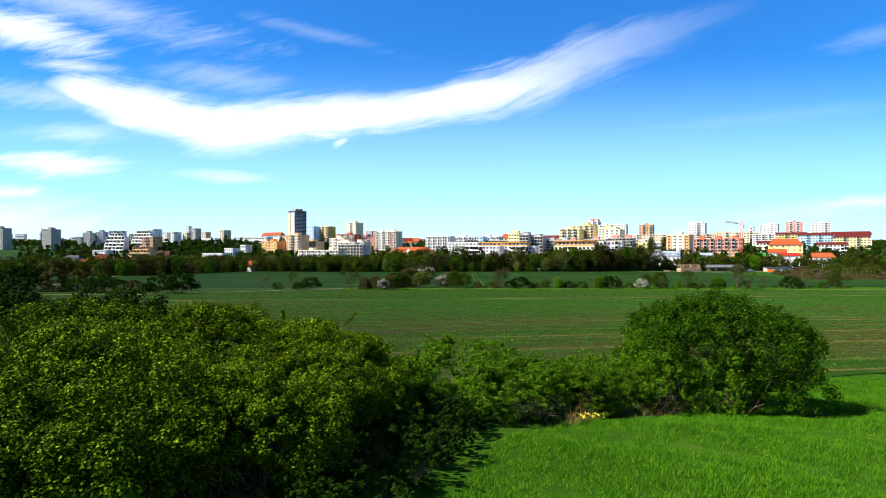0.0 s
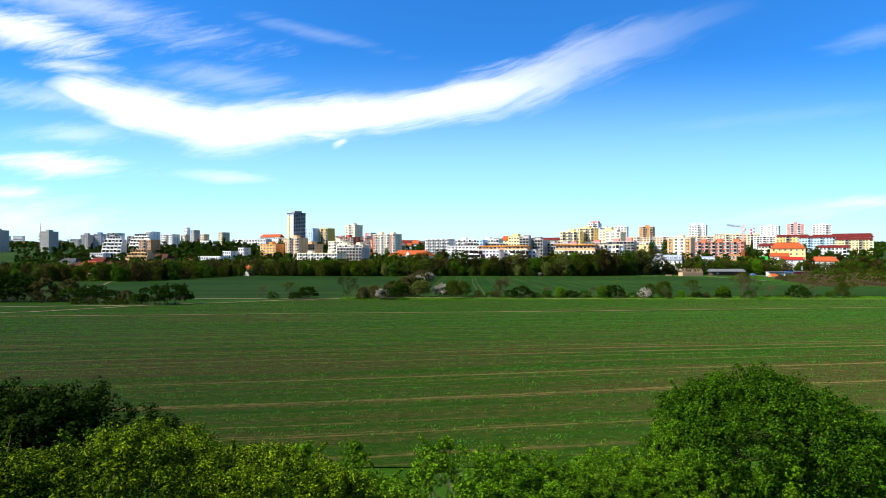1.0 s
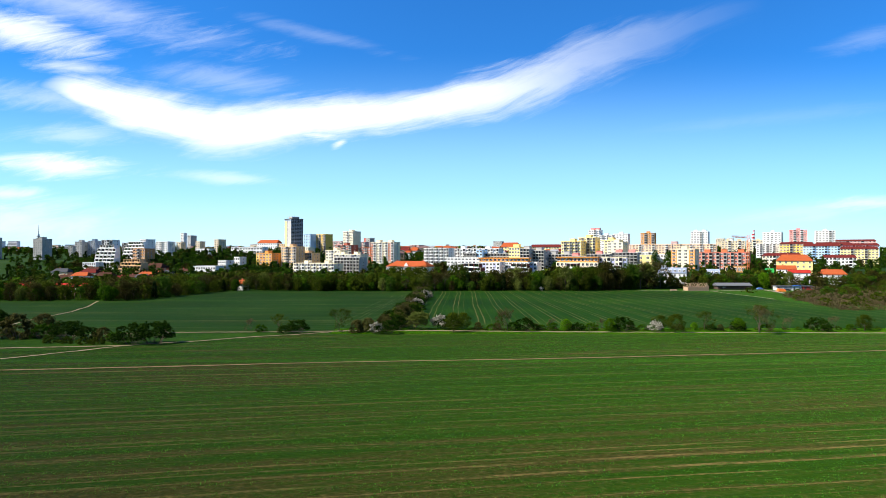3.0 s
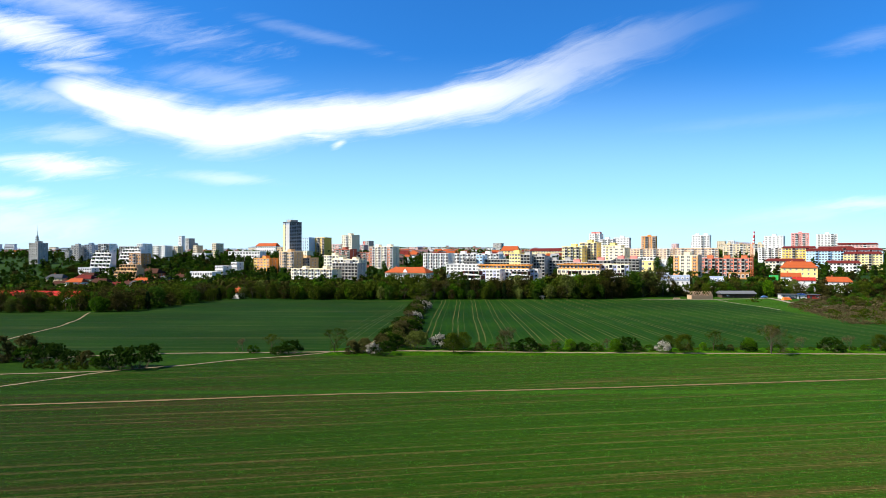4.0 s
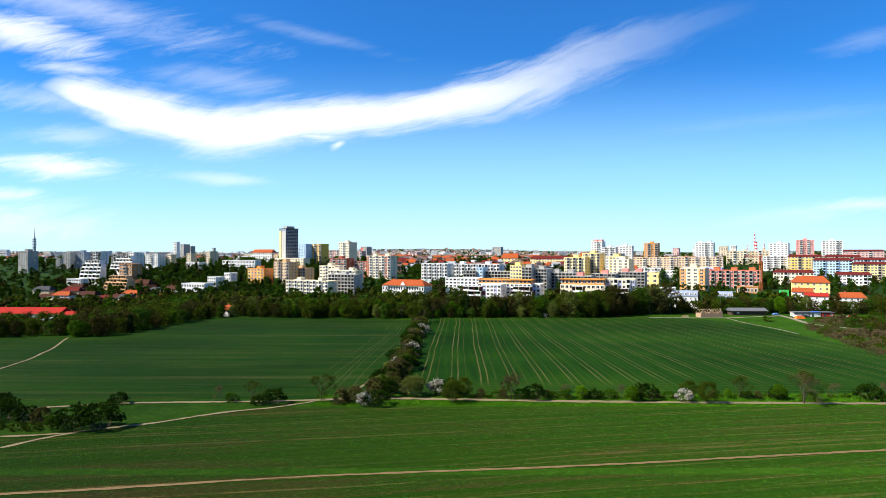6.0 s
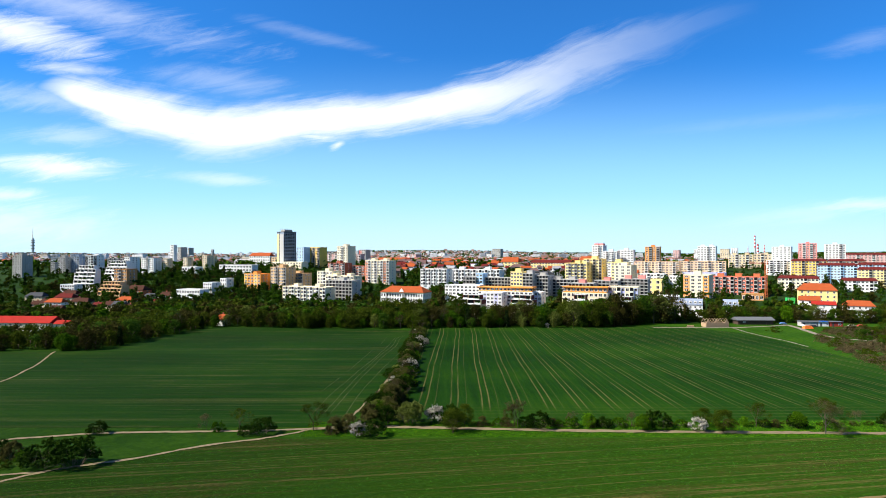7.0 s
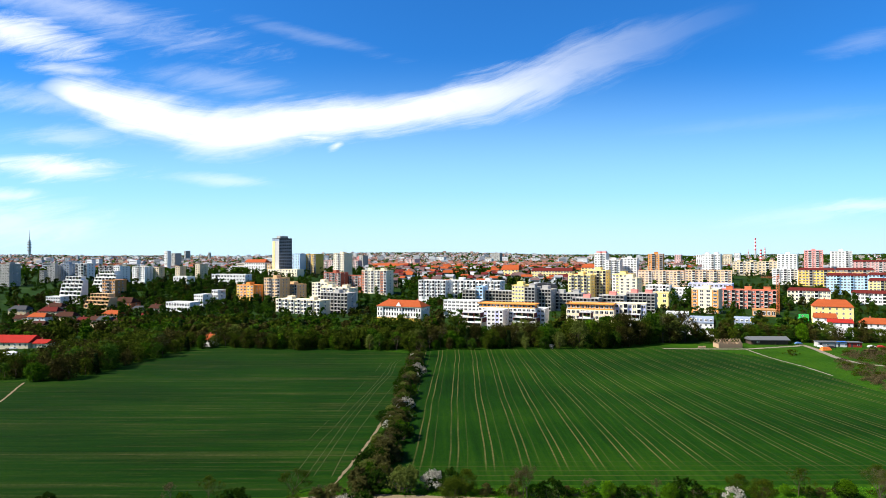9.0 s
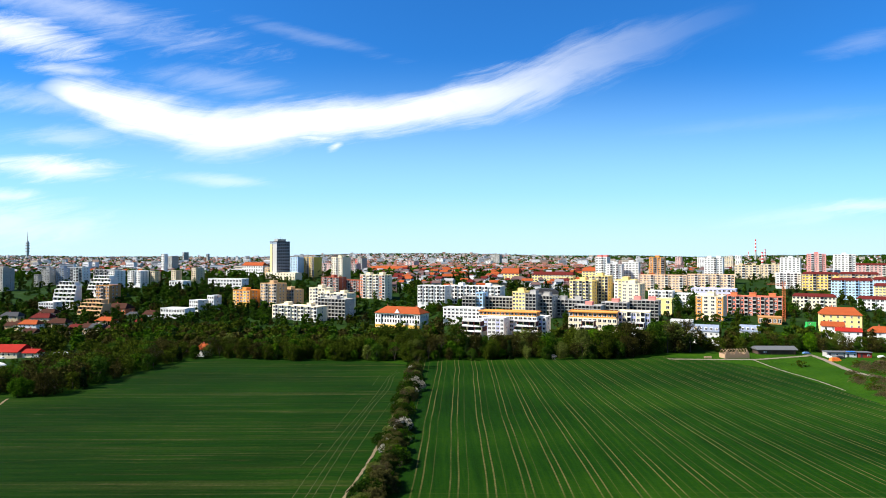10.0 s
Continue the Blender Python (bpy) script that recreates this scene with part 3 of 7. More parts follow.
def window_unit(frame_mat):
    """A unit window, one wide and one high, facing -y: a frame standing proud and a glass pane set back in it."""
    g = Geo()
    outer, inner = [(0, 0), (1, 0), (1, 1), (0, 1)], [(0.08, 0.07), (0.92, 0.07), (0.92, 0.93), (0.08, 0.93)]
    v = [(a, d, b) for ring, d in ((outer, 0.0), (outer, -0.07), (inner, -0.07), (inner, -0.015)) for a, b in ring]
    g.add(v, [(s * 4 + k, s * 4 + (k + 1) % 4, s * 4 + 4 + (k + 1) % 4, s * 4 + 4 + k) for s in range(3) for k in range(4)])
    g.add([(a, -0.015, b) for a, b in inner], [(0, 1, 2, 3)], 1)
    g.add([(0.47, -0.05, 0.07), (0.53, -0.05, 0.07), (0.53, -0.05, 0.93), (0.47, -0.05, 0.93), (0.47, -0.016, 0.07), (0.53, -0.016, 0.07), (0.53, -0.016, 0.93), (0.47, -0.016, 0.93)], [(0, 1, 2, 3), (0, 3, 7, 4), (1, 5, 6, 2)])
    return g.mesh("window", [frame_mat, GLASS])


def balcony_unit(mat):
    """A unit loggia: dark glazed back, side walls, floor slab and a solid parapet."""
    g = Geo()
    g.box(0, -1, 0, 1, -0.9, 0.29, 0).box(0, -0.9, 0, 0.05, 0, 1, 0).box(0.95, -0.9, 0, 1, 0, 1, 0).box(0.05, -0.9, 0, 0.95, 0, 0.06, 0)
    g.add([(0.05, -0.03, 0.06), (0.95, -0.03, 0.06), (0.95, -0.03, 1), (0.05, -0.03, 1)], [(0, 1, 2, 3)], 1)
    return g.mesh("balcony", [mat, GLASS])


WINDOW = window_unit(FRAME_WHITE)
WINDOW_DARK = window_unit(DARK)
BALCONY = {}
FOOT = []          # ground taken by buildings: centre x, y, radius


def balcony_mesh(mat):
    if mat.name not in BALCONY:
        BALCONY[mat.name] = balcony_unit(mat)
    return BALCONY[mat.name]


def footprint(x, y, w, depth, yaw):
    c, s = math.cos(radians(yaw)), math.sin(radians(yaw))
    n = max(1, int(w / 10))
    for k in range(n):
        u = w * (k + 0.5) / n
        FOOT.append((x + u * c - depth / 2 * s, y + u * s + depth / 2 * c, max(depth, w / n) * 0.62))


def base_of(x, y, w, depth, yaw):
    c, s = math.cos(radians(yaw)), math.sin(radians(yaw))
    return min(land(x + u * c - v * s, y + u * s + v * c) for u in (0, w) for v in (0, depth)) - 0.2


def apartment_block(label, x, y, z, w, h, yaw, floors, bays, wall, depth=12, loggia=0, accent=None, lift=0, liftcol=None, top=None, roof=None, name="apartment_block", group=""):
    """A block of flats: (x, y) its front left corner, z + h its roof, floors and bays counted on the seen part of the front."""
    base = base_of(x, y, w, depth, yaw)
    high, storey = z + h - base, h / floors
    thing = tagged(empty(name, x, y, base, yaw), label, "building", group)
    footprint(x, y, w, depth, yaw)
    g = Geo().box(0, 0, 0, w, depth, high - (storey if top else 0))
    part("wall", g.mesh("wall", [wall]), thing)
    if top:
        part("upper_wall", Geo().box(0.8, 0.8, high - storey, w - 0.8, depth, high).mesh("upper_wall", [top]), thing, "orange top storey")
    if roof:
        r = Geo()
        r.hip(0, 0, w, depth, high, depth * (0.20 if roof == ROOF_DARK else 0.42), 2.0, 0)
        part("roof", r.mesh("roof", [roof]), thing)
    else:
        r = Geo().box(-0.15, -0.15, high, w + 0.15, depth + 0.15, high + 0.18)
        r.box(-0.15, -0.15, high + 0.18, w + 0.15, 0.12, high + 0.55).box(-0.15, depth - 0.12, high + 0.18, w + 0.15, depth + 0.15, high + 0.55)
        r.box(-0.15, 0.12, high + 0.18, 0.12, depth - 0.12, high + 0.55).box(w - 0.12, 0.12, high + 0.18, w + 0.15, depth - 0.12, high + 0.55)
        part("roof", r.mesh("roof", [wall if not top else top]), thing, "flat roof with a low parapet")
    for k in range(lift):
        cx = w * (k + 0.5) / lift
        g = Geo().box(cx - 2.4, depth * 0.3, high + 0.18, cx + 2.4, depth * 0.75, high + 2.7).box(cx - 2.6, depth * 0.28, high + 2.7, cx + 2.6, depth * 0.77, high + 2.9)
        g.tube((cx + 1, depth * 0.5, high + 2.9), (cx + 1, depth * 0.5, high + 4.6), 0.07, 0.05, 5)
        part("lift_house", g.mesh("lift_house", [liftcol or wall]), thing)
    widest = 3.1 if y < 700 else 4.0 if y < 900 else 5.2
    bays = max(2, min(bays, int(w / widest) + 1))
    bw = w / bays
    if accent:
        for k in range(bays):
            if k % 3 == 0:
                part("accent_panel", Geo().box(k * bw + 0.08, -0.05, high - h, (k + 1) * bw - 0.08, -0.002, high - 0.3).mesh("accent_panel", [accent]), thing)
    dark = wall in (BRICK, DARK, OCHRE)
    for f in range(floors):
        zf = high - (f + 1) * storey
        for k in range(bays):
            if loggia and (k % loggia == loggia - 1) and not (top and f == 0):
                part("balcony", balcony_mesh(wall if wall in (WHITE, GREY, PALE_GREY, SKYBLUE) else WHITE if wall in (PEACH, PINK, SALMON, SAND, CREAM) else PALE_GREY), thing, at=placed(k * bw + bw * 0.06, -0.06, zf + 0.1, bw * 0.88, 1.0, storey - 0.12))
            else:
                ww = min(2.7, bw * 0.70)
                part("window", WINDOW, thing, at=placed(k * bw + (bw - ww) / 2, 0.8 if top and f == 0 else (-0.055 if accent else -0.004), zf + storey * 0.27, ww, 1, storey * 0.58))
        if y < 860:
            for k in range(2 if depth > 12 else 1):
                part("window", WINDOW, thing, at=placed(w + 0.004, depth * (k + 1) / (3 if depth > 12 else 2) - 0.8, zf + storey * 0.32, 1.6, 1, storey * 0.5, 90))
    return thing


def gabled_block(label, x, y, z, w, h, yaw, floors, bays, wall, roof, depth=12):
    return apartment_block(label, x, y, z, w, h, yaw, floors, bays, wall, depth=depth, roof=roof, loggia=4 if floors > 4 else 0)


def terrace_block(label, x, y, z, w, h, yaw, floors, wall, depth=16, cap=None):
    """A stepped house: storeys set back behind planted balconies, with dark glazing and dividing walls."""
    base = base_of(x, y, w, depth, yaw)
    storey = h / floors
    high = z + h - base
    thing = tagged(empty("terrace_house", x, y, base, yaw), label, "building")
    footprint(x, y, w, depth, yaw)
    low = high - h
    rng = np.random.default_rng(int(abs(x * 7 + y)))
    if low > 0.1:
        part("plinth", Geo().box(0, 0, 0, w, depth, low).mesh("plinth", [wall]), thing)
    back = min(1.1, (depth - 5) / floors)
    n = max(3, int(w / 4.6))
    for k in range(floors):
        y0, z0 = k * back + 1.5, low + k * storey
        x0, x1 = (0.0, w) if k < floors - 2 else (w * (0.04 + 0.10 * (k - floors + 2)), w * (1 - 0.12 * (k - floors + 2)))
        mat = cap if cap and k >= floors - 2 else wall
        part("storey", Geo().box(x0, y0, z0, x1, depth, z0 + storey - 0.16).mesh("storey", [mat]), thing)
        part("slab", Geo().box(x0 - 0.1, y0 - 1.2, z0 + storey - 0.16, x1 + 0.1, depth, z0 + storey).mesh("slab", [CONCRETE if cap else wall]), thing)
        bw = (x1 - x0) / n
        for j in range(n):
            part("window", WINDOW_DARK, thing, at=placed(x0 + j * bw + bw * 0.06, y0 - 0.004, z0 + 0.12, bw * 0.88, 1, storey * 0.84))
            gap = 0.35 if (j + k) % 3 == 0 else 0.05
            part("balcony_parapet", Geo().box(x0 + j * bw + gap, y0 - 1.5, z0, x0 + (j + 1) * bw - gap, y0 - 1.34, z0 + storey * (0.24 + 0.08 * ((j * 2 + k) % 3))).mesh("balcony_parapet", [wall if mat == wall else FRAME_WHITE]), thing)
            if rng.uniform(0, 1) < 0.6:
                q = rng.normal(0, 1, (26, 3))
                q /= np.linalg.norm(q, axis=1, keepdims=True)
                cs = np.array([x0 + (j + rng.uniform(0.2, 0.8)) * bw, y0 - 1.3, z0 + storey * 0.42]) + q * np.array([bw * 0.32, 0.35, 0.45])
                part("balcony_plant", leaf_mesh("balcony_plant", cs, q, 0.5, rng, LEAF_GREEN, 1.4, 3), thing)
        for j in range(n + 1):
            xx = min(max(x0 + j * bw, x0 + 0.12), x1 - 0.12)
            part("dividing_wall", Geo().box(xx - 0.12, y0 - 1.33, z0, xx + 0.12, y0, z0 + storey - 0.16).mesh("dividing_wall", [cap if cap and j % 2 == 0 else wall]), thing)
    return thing


def house_windows(thing, w, y0, zs, n, size, mesh=None):
    for z in zs:
        for k in range(n):
            part("window", mesh or WINDOW, thing, at=placed(w * (k + 0.5) / n - size[0] / 2, y0 - 0.004, z, size[0], 1, size[1]))


def hall(label, x, y, z, w, h, yaw, floors, wall, roof):
    """A house or low hall with a pitched tile roof."""
    depth = min(14.0, max(7.5, w * 0.55))
    base = base_of(x, y, w, depth, yaw)
    high = z + h - base
    thing = tagged(empty("house", x, y, base, yaw), label, "house")
    footprint(x, y, w, depth, yaw)
    g = Geo().box(0, 0, 0, w, depth, high)
    part("wall", g.mesh("wall", [wall]), thing)
    rise = depth * (0.27 if roof is ROOF_CRIMSON else 0.36)
    r = Geo().hip(0, 0, w, depth, high, rise, depth * 0.3 if w > 12 and roof is not ROOF_CRIMSON else 0.02, 0)
    ro = part("roof", r.mesh("roof", [roof]), thing)
    part("chimney", Geo().box(w * 0.3, depth * 0.55, high + rise * 0.4, w * 0.3 + 0.7, depth * 0.55 + 0.6, high + rise + 0.9).mesh("chimney", [BRICK]), ro)
    storey = min(3.0, h / floors)
    house_windows(thing, w, 0, [high - (k + 1) * storey + storey * 0.3 for k in range(floors)], max(2, int(w / 3.4)), (1.2, storey * 0.5))
    for k in range(floors):
        part("window", WINDOW, thing, at=placed(w + 0.004, depth / 2 - 0.6, high - (k + 1) * storey + storey * 0.3, 1.2, 1, storey * 0.5, 90))
    return thing


def school_building(label, x, y, z, w, h, yaw, floors):
    depth = 15
    base = base_of(x, y, w, depth, yaw)
    high = z + h - base
    thing = tagged(empty("school", x, y, base, yaw), label, "building")
    footprint(x, y, w, depth, yaw)
    g = Geo().box(0, 0, 0, w, depth, high).box(0.0, -0.8, 0, 5, 0, high).box(w - 5, -0.8, 0, w, 0, high).box(w / 2 - 2.4, -0.6, 0, w / 2 + 2.4, 0, high)
    part("wall", g.mesh("wall", [WHITE]), thing)
    part("plinth", Geo().box(-0.1, -0.95, 0, w + 0.1, -0.85, 2.6).box(5.1, -0.12, 0, w / 2 - 2.5, -0.02, 2.6).box(w / 2 + 2.5, -0.12, 0, w - 5.1, -0.02, 2.6).mesh("plinth", [YELLOW]), thing, "yellow painted plinth")
    part("cornice", Geo().box(-0.4, -1.1, high - 0.6, w + 0.4, depth + 0.3, high).mesh("cornice", [CREAM]), thing)
    r = Geo().hip(0, -0.8, w, depth, high + 0.05, 4.6, 6.0, 0, 0.5)
    ro = part("roof", r.mesh("roof", [ROOF_RED]), thing)
    gable = Geo()
    gable.add([(w / 2 - 2.4, -1.15, high), (w / 2 + 2.4, -1.15, high), (w / 2, -1.15, high + 3.4), (w / 2 - 2.4, -0.6, high), (w / 2 + 2.4, -0.6, high), (w / 2, -0.6, high + 3.4)],
              [(0, 1, 2), (5, 4, 3), (0, 2, 5, 3), (1, 4, 5, 2), (0, 3, 4, 1)])
    part("gable", gable.mesh("gable", [WHITE]), thing)
    for cx in (0.15, 0.8):
        part("chimney", Geo().box(w * cx, depth * 0.5, high + 2, w * cx + 0.9, depth * 0.5 + 0.7, high + 5.6).mesh("chimney", [BRICK]), ro)
    for row, zz in enumerate((high - 3.6, high - 7.2)):
        for k in range(16):
            cx = w * (k + 0.5) / 16
            wing = cx < 5 or cx > w - 5
            mid_part = abs(cx - w / 2) < 2.4
            part("window", WINDOW_DARK, thing, at=placed(cx - 0.55, -0.805 if wing else (-0.605 if mid_part else -0.005), zz, 1.1, 1, 2.2))
    for k in range(3):
        part("window", WINDOW, thing, at=placed(w + 0.004, 2 + k * 4, high - 3.6, 1.1, 1, 2.2, 90))
    return thing


def dormer_house(label, x, y, z, w, h, yaw, dormers):
    depth = 11
    base = base_of(x, y, w, depth, yaw)
    high = z + h - base
    thing = tagged(empty("house", x, y, base, yaw), label, "house")
    footprint(x, y, w, depth, yaw)
    eave = high - 3.6
    part("wall", Geo().box(0, 0, 0, w, depth, eave).mesh("wall", [WHITE]), thing)
    g = Geo()
    prof = [(-0.4, eave), (0.4, eave + 1.7), (1.6, eave + 2.9), (3.4, eave + 3.5), (depth / 2, eave + 3.7), (depth - 3.4, eave + 3.5), (depth - 1.6, eave + 2.9), (depth - 0.4, eave + 1.7), (depth + 0.4, eave)]
    v = [(xx, yy, zz) for xx in (0, w) for yy, zz in prof]
    n = len(prof)
    g.add(v, [(k, n + k, n + k + 1, k + 1) for k in range(n - 1)] + [tuple(range(n)), tuple(range(2 * n - 1, n - 1, -1))])
    roof = part("roof", g.mesh("roof", [ROOF_BLUE]), thing, "curved pale blue metal roof")
    for k in range(dormers * 2):
        cx = w * (k + 0.5) / (dormers * 2)
        d = part("dormer", Geo().box(cx - 0.8, 0.0, eave + 0.7, cx + 0.8, 2.6, eave + 2.3).mesh("dormer", [WHITE if k != 3 else YELLOW]), roof)
        part("window", WINDOW, thing, at=placed(cx - 0.6, -0.004, eave + 0.9, 1.2, 1, 1.2))
        part("window", WINDOW, thing, at=placed(cx - 0.6, -0.004, eave - 2.2, 1.2, 1, 1.3))
        part("window", WINDOW, thing, at=placed(cx - 0.6, -0.004, eave - 5.0, 1.2, 1, 1.3))
    return thing


def city_tower(label, x, y, z, w, h, yaw, floors):
    """The tallest house: glazed dark bands, pale end walls, masts on its roof."""
    depth = 21.0
    base = base_of(x, y, w, depth, yaw)
    high = z + h - base
    thing = tagged(empty("tower_block", x, y, base, yaw), label, "building")
    footprint(x, y, w, depth, yaw)
    # Blue grey wall: shade on the side away from the sun, put into the colour.
    part("wall", Geo().box(0, 0, 0, w, depth, high).mesh("wall", [BLUE_GREY]), thing)
    part("end_panel", Geo().box(0.6, -0.12, 0, w * 0.34, 0, high - 3).mesh("end_panel", [LEMON]), thing, "pale yellow end wall")
    part("end_panel", Geo().box(w * 0.44, -0.12, 0, w - 0.5, 0, high - 3).mesh("end_panel", [CONCRETE]), thing)
    part("crown", Geo().box(-0.3, -0.3, high, w + 0.3, depth + 0.3, high + 1.0).mesh("crown", [DARK]), thing)
    part("roof_house", Geo().box(w * 0.25, depth * 0.2, high + 1, w * 0.8, depth * 0.8, high + 4.2).mesh("roof_house", [GREY]), thing)
    for k in range(6):
        cx, cy = w * (0.15 + 0.14 * k), depth * (0.2 + 0.1 * ((k * 3) % 6))
        part("mast", Geo().tube((cx, cy, high + 1), (cx, cy, high + 5 + (k * 5) % 4), 0.16, 0.1, 5).box(cx - 0.6, cy - 0.1, high + 4.5, cx + 0.6, cy + 0.1, high + 5.2).mesh("mast", [STEEL]), thing)
    st = high / (floors + 1)
    for f in range(floors + 1):
        zf = high - (f + 1) * st
        for k in range(7):
            part("window", WINDOW_DARK, thing, at=placed(w + 0.004, depth * (k + 0.08) / 7, zf + st * 0.2, depth / 7 * 0.84, 1, st * 0.62, 90))
        part("window", WINDOW_DARK, thing, at=placed(w * 0.355, -0.004, zf + st * 0.2, w * 0.07, 1, st * 0.66))
    # Piers share the blue grey that darkens the shaded side.
    for k in range(8):
        part("pier", Geo().box(w, depth * k / 7 - 0.18 + (0.18 if k == 0 else 0) - (0.18 if k == 7 else 0), 0, w + 0.35, depth * k / 7 + 0.18 + (0.18 if k == 0 else 0) - (0.18 if k == 7 else 0), high).mesh("pier", [BLUE_GREY]), thing)
    return thing


# ---- plants ----
def leaf_mesh(name, centres, normals, size, rng, mat, long=1.5, corners=4):
    """Many small leaves, each a bent pair of triangles."""
    n = len(centres)
    c = np.asarray(centres, float)
    nrm = np.asarray(normals, float) + rng.normal(0, 0.55, (n, 3))
    nrm /= np.linalg.norm(nrm, axis=1, keepdims=True) + 1e-9
    t = np.cross(nrm, rng.normal(0, 1, (n, 3)))
    t /= np.linalg.norm(t, axis=1, keepdims=True) + 1e-9
    b = np.cross(nrm, t)
    s = size * rng.uniform(0.6, 1.35, (n, 1))
    v = np.stack([c - t * s * long * 0.5, c - b * s * 0.42 + nrm * s * 0.12, c + t * s * long * 0.5, c + b * s * 0.42 + nrm * s * 0.12], 1)
    if corners == 3:
        v = np.stack([c - t * s * 0.8 - b * s * 0.5, c + t * s * 0.8 - b * s * 0.45, c + b * s * 0.8], 1)
    v = v.reshape(-1, 3)
    me = bpy.data.meshes.new(name)
    me.vertices.add(corners * n)
    me.vertices.foreach_set("co", v.ravel())
    me.loops.add(corners * n)
    me.loops.foreach_set("vertex_index", np.arange(corners * n, dtype=np.int32))
    me.polygons.add(n)
    me.polygons.foreach_set("loop_start", np.arange(0, corners * n, corners, dtype=np.int32))
    me.materials.append(mat)
    me.update(calc_edges=True)
    return me


def clumped(rng, clumps, each, spread):
    """Leaf places and outward directions over clumps of (centre, radius); flattened a little."""
    cs, ns = [], []
    for c, r in clumps:
        d = rng.normal(0, 1, (each, 3))
        d /= np.linalg.norm(d, axis=1, keepdims=True)
        rad = r * (0.45 + 0.6 * rng.uniform(0, 1, (each, 1)) ** 0.5)
        cs.append(np.asarray(c) + d * rad * np.array([1, 1, 0.85]))
        ns.append(d + np.array([0, 0, spread]))
    return np.concatenate(cs), np.concatenate(ns)


def branches(rng, geo, start, way, length, radius, depth, tips, gravity=0.0, n=5, split_n=(2, 4)):
    """A limb of two bent pieces that splits into thinner ones."""
    a = np.array(start, float)
    w = np.array(way, float)
    for k in range(2):
        w = w + rng.normal(0, 0.14, 3) + np.array([0, 0, gravity])
        w /= np.linalg.norm(w)
        b = a + w * length / 2
        geo.tube(tuple(a), tuple(b), radius * (1 - 0.2 * k), radius * (0.8 - 0.2 * k), n, 0, False)
        a = b
    tips.append(a)
    if depth == 0:
        return
    for k in range(rng.integers(*split_n)):
        d = w + rng.normal(0, 0.55, 3)
        branches(rng, geo, a, d / np.linalg.norm(d), length * rng.uniform(0.55, 0.8), radius * 0.55, depth - 1, tips, gravity, 4 if depth > 1 else 3, split_n)


def tree(seed, high, wide, leaf, leaf_size, clump_n, each, bark=None, trunk=0.3, name="tree", cone=False, low=None, bare=False, far=False, limbs=5, spray=1.0):
    """A tree: tapered trunk with limbs, and a crown of leaf clumps with gaps and an uneven outline."""
    rng = np.random.default_rng(seed)
    thing = empty(name, 0, -2000, 0)
    g = Geo()
    r0 = high * (0.014 if bare else 0.022)
    t_top = high * (0.92 if cone else trunk)
    g.tube((0, 0, -0.3), (0.03 * high * rng.normal(0, 0.5), 0.03 * high * rng.normal(0, 0.5), t_top), r0 * 1.25, r0 * (0.15 if cone else 0.8), 7)
    tips = []
    if not cone:
        for k in range(limbs):
            a = k * 1.256 + rng.uniform(-0.4, 0.4)
            up = rng.uniform(1.1, 2.6) if bare else rng.uniform(0.7, 1.6)
            d = np.array([math.cos(a), math.sin(a), up])
            branches(rng, g, (0, 0, t_top * rng.uniform(0.75, 1.0)), d / np.linalg.norm(d), high * 0.26, r0 * 0.5, 4 if bare else 1, tips, 0.05, 5, (2, 4))
    part("trunk", g.mesh("trunk", [bark or BARK]), thing)
    z0 = high * (low if low is not None else 0.28)
    clumps = []
    if bare:
        t = np.array(tips)
        pick = t[rng.integers(0, len(t), clump_n)]
        clumps = [(p, high * 0.06) for p in pick]
    else:
        for k in range(clump_n):
            u = rng.uniform(0, 1)
            z = z0 + (high - z0) * u
            if cone:
                r = wide / 2 * (1 - u) ** 0.8
            else:
                r = wide / 2 * math.sqrt(max(0.05, 1 - (2 * u - 0.9) ** 2 * 0.85)) * rng.uniform(0.75, 1.12)
            a = rng.uniform(0, 2 * math.pi)
            q = r * rng.uniform(0.2, 1.0) ** 0.5
            size = (high - z0) * rng.uniform(0.12, 0.20) * spray if not cone else (high - z0) * 0.08
            clumps.append((np.array([q * math.cos(a), q * math.sin(a), min(z, high - size * 0.7)]), size))
    cs, ns = clumped(rng, clumps, each, 0.5)
    part("crown", leaf_mesh("crown", cs, ns, leaf_size, rng, leaf, 1.5, 3 if far else 4), thing)
    return thing


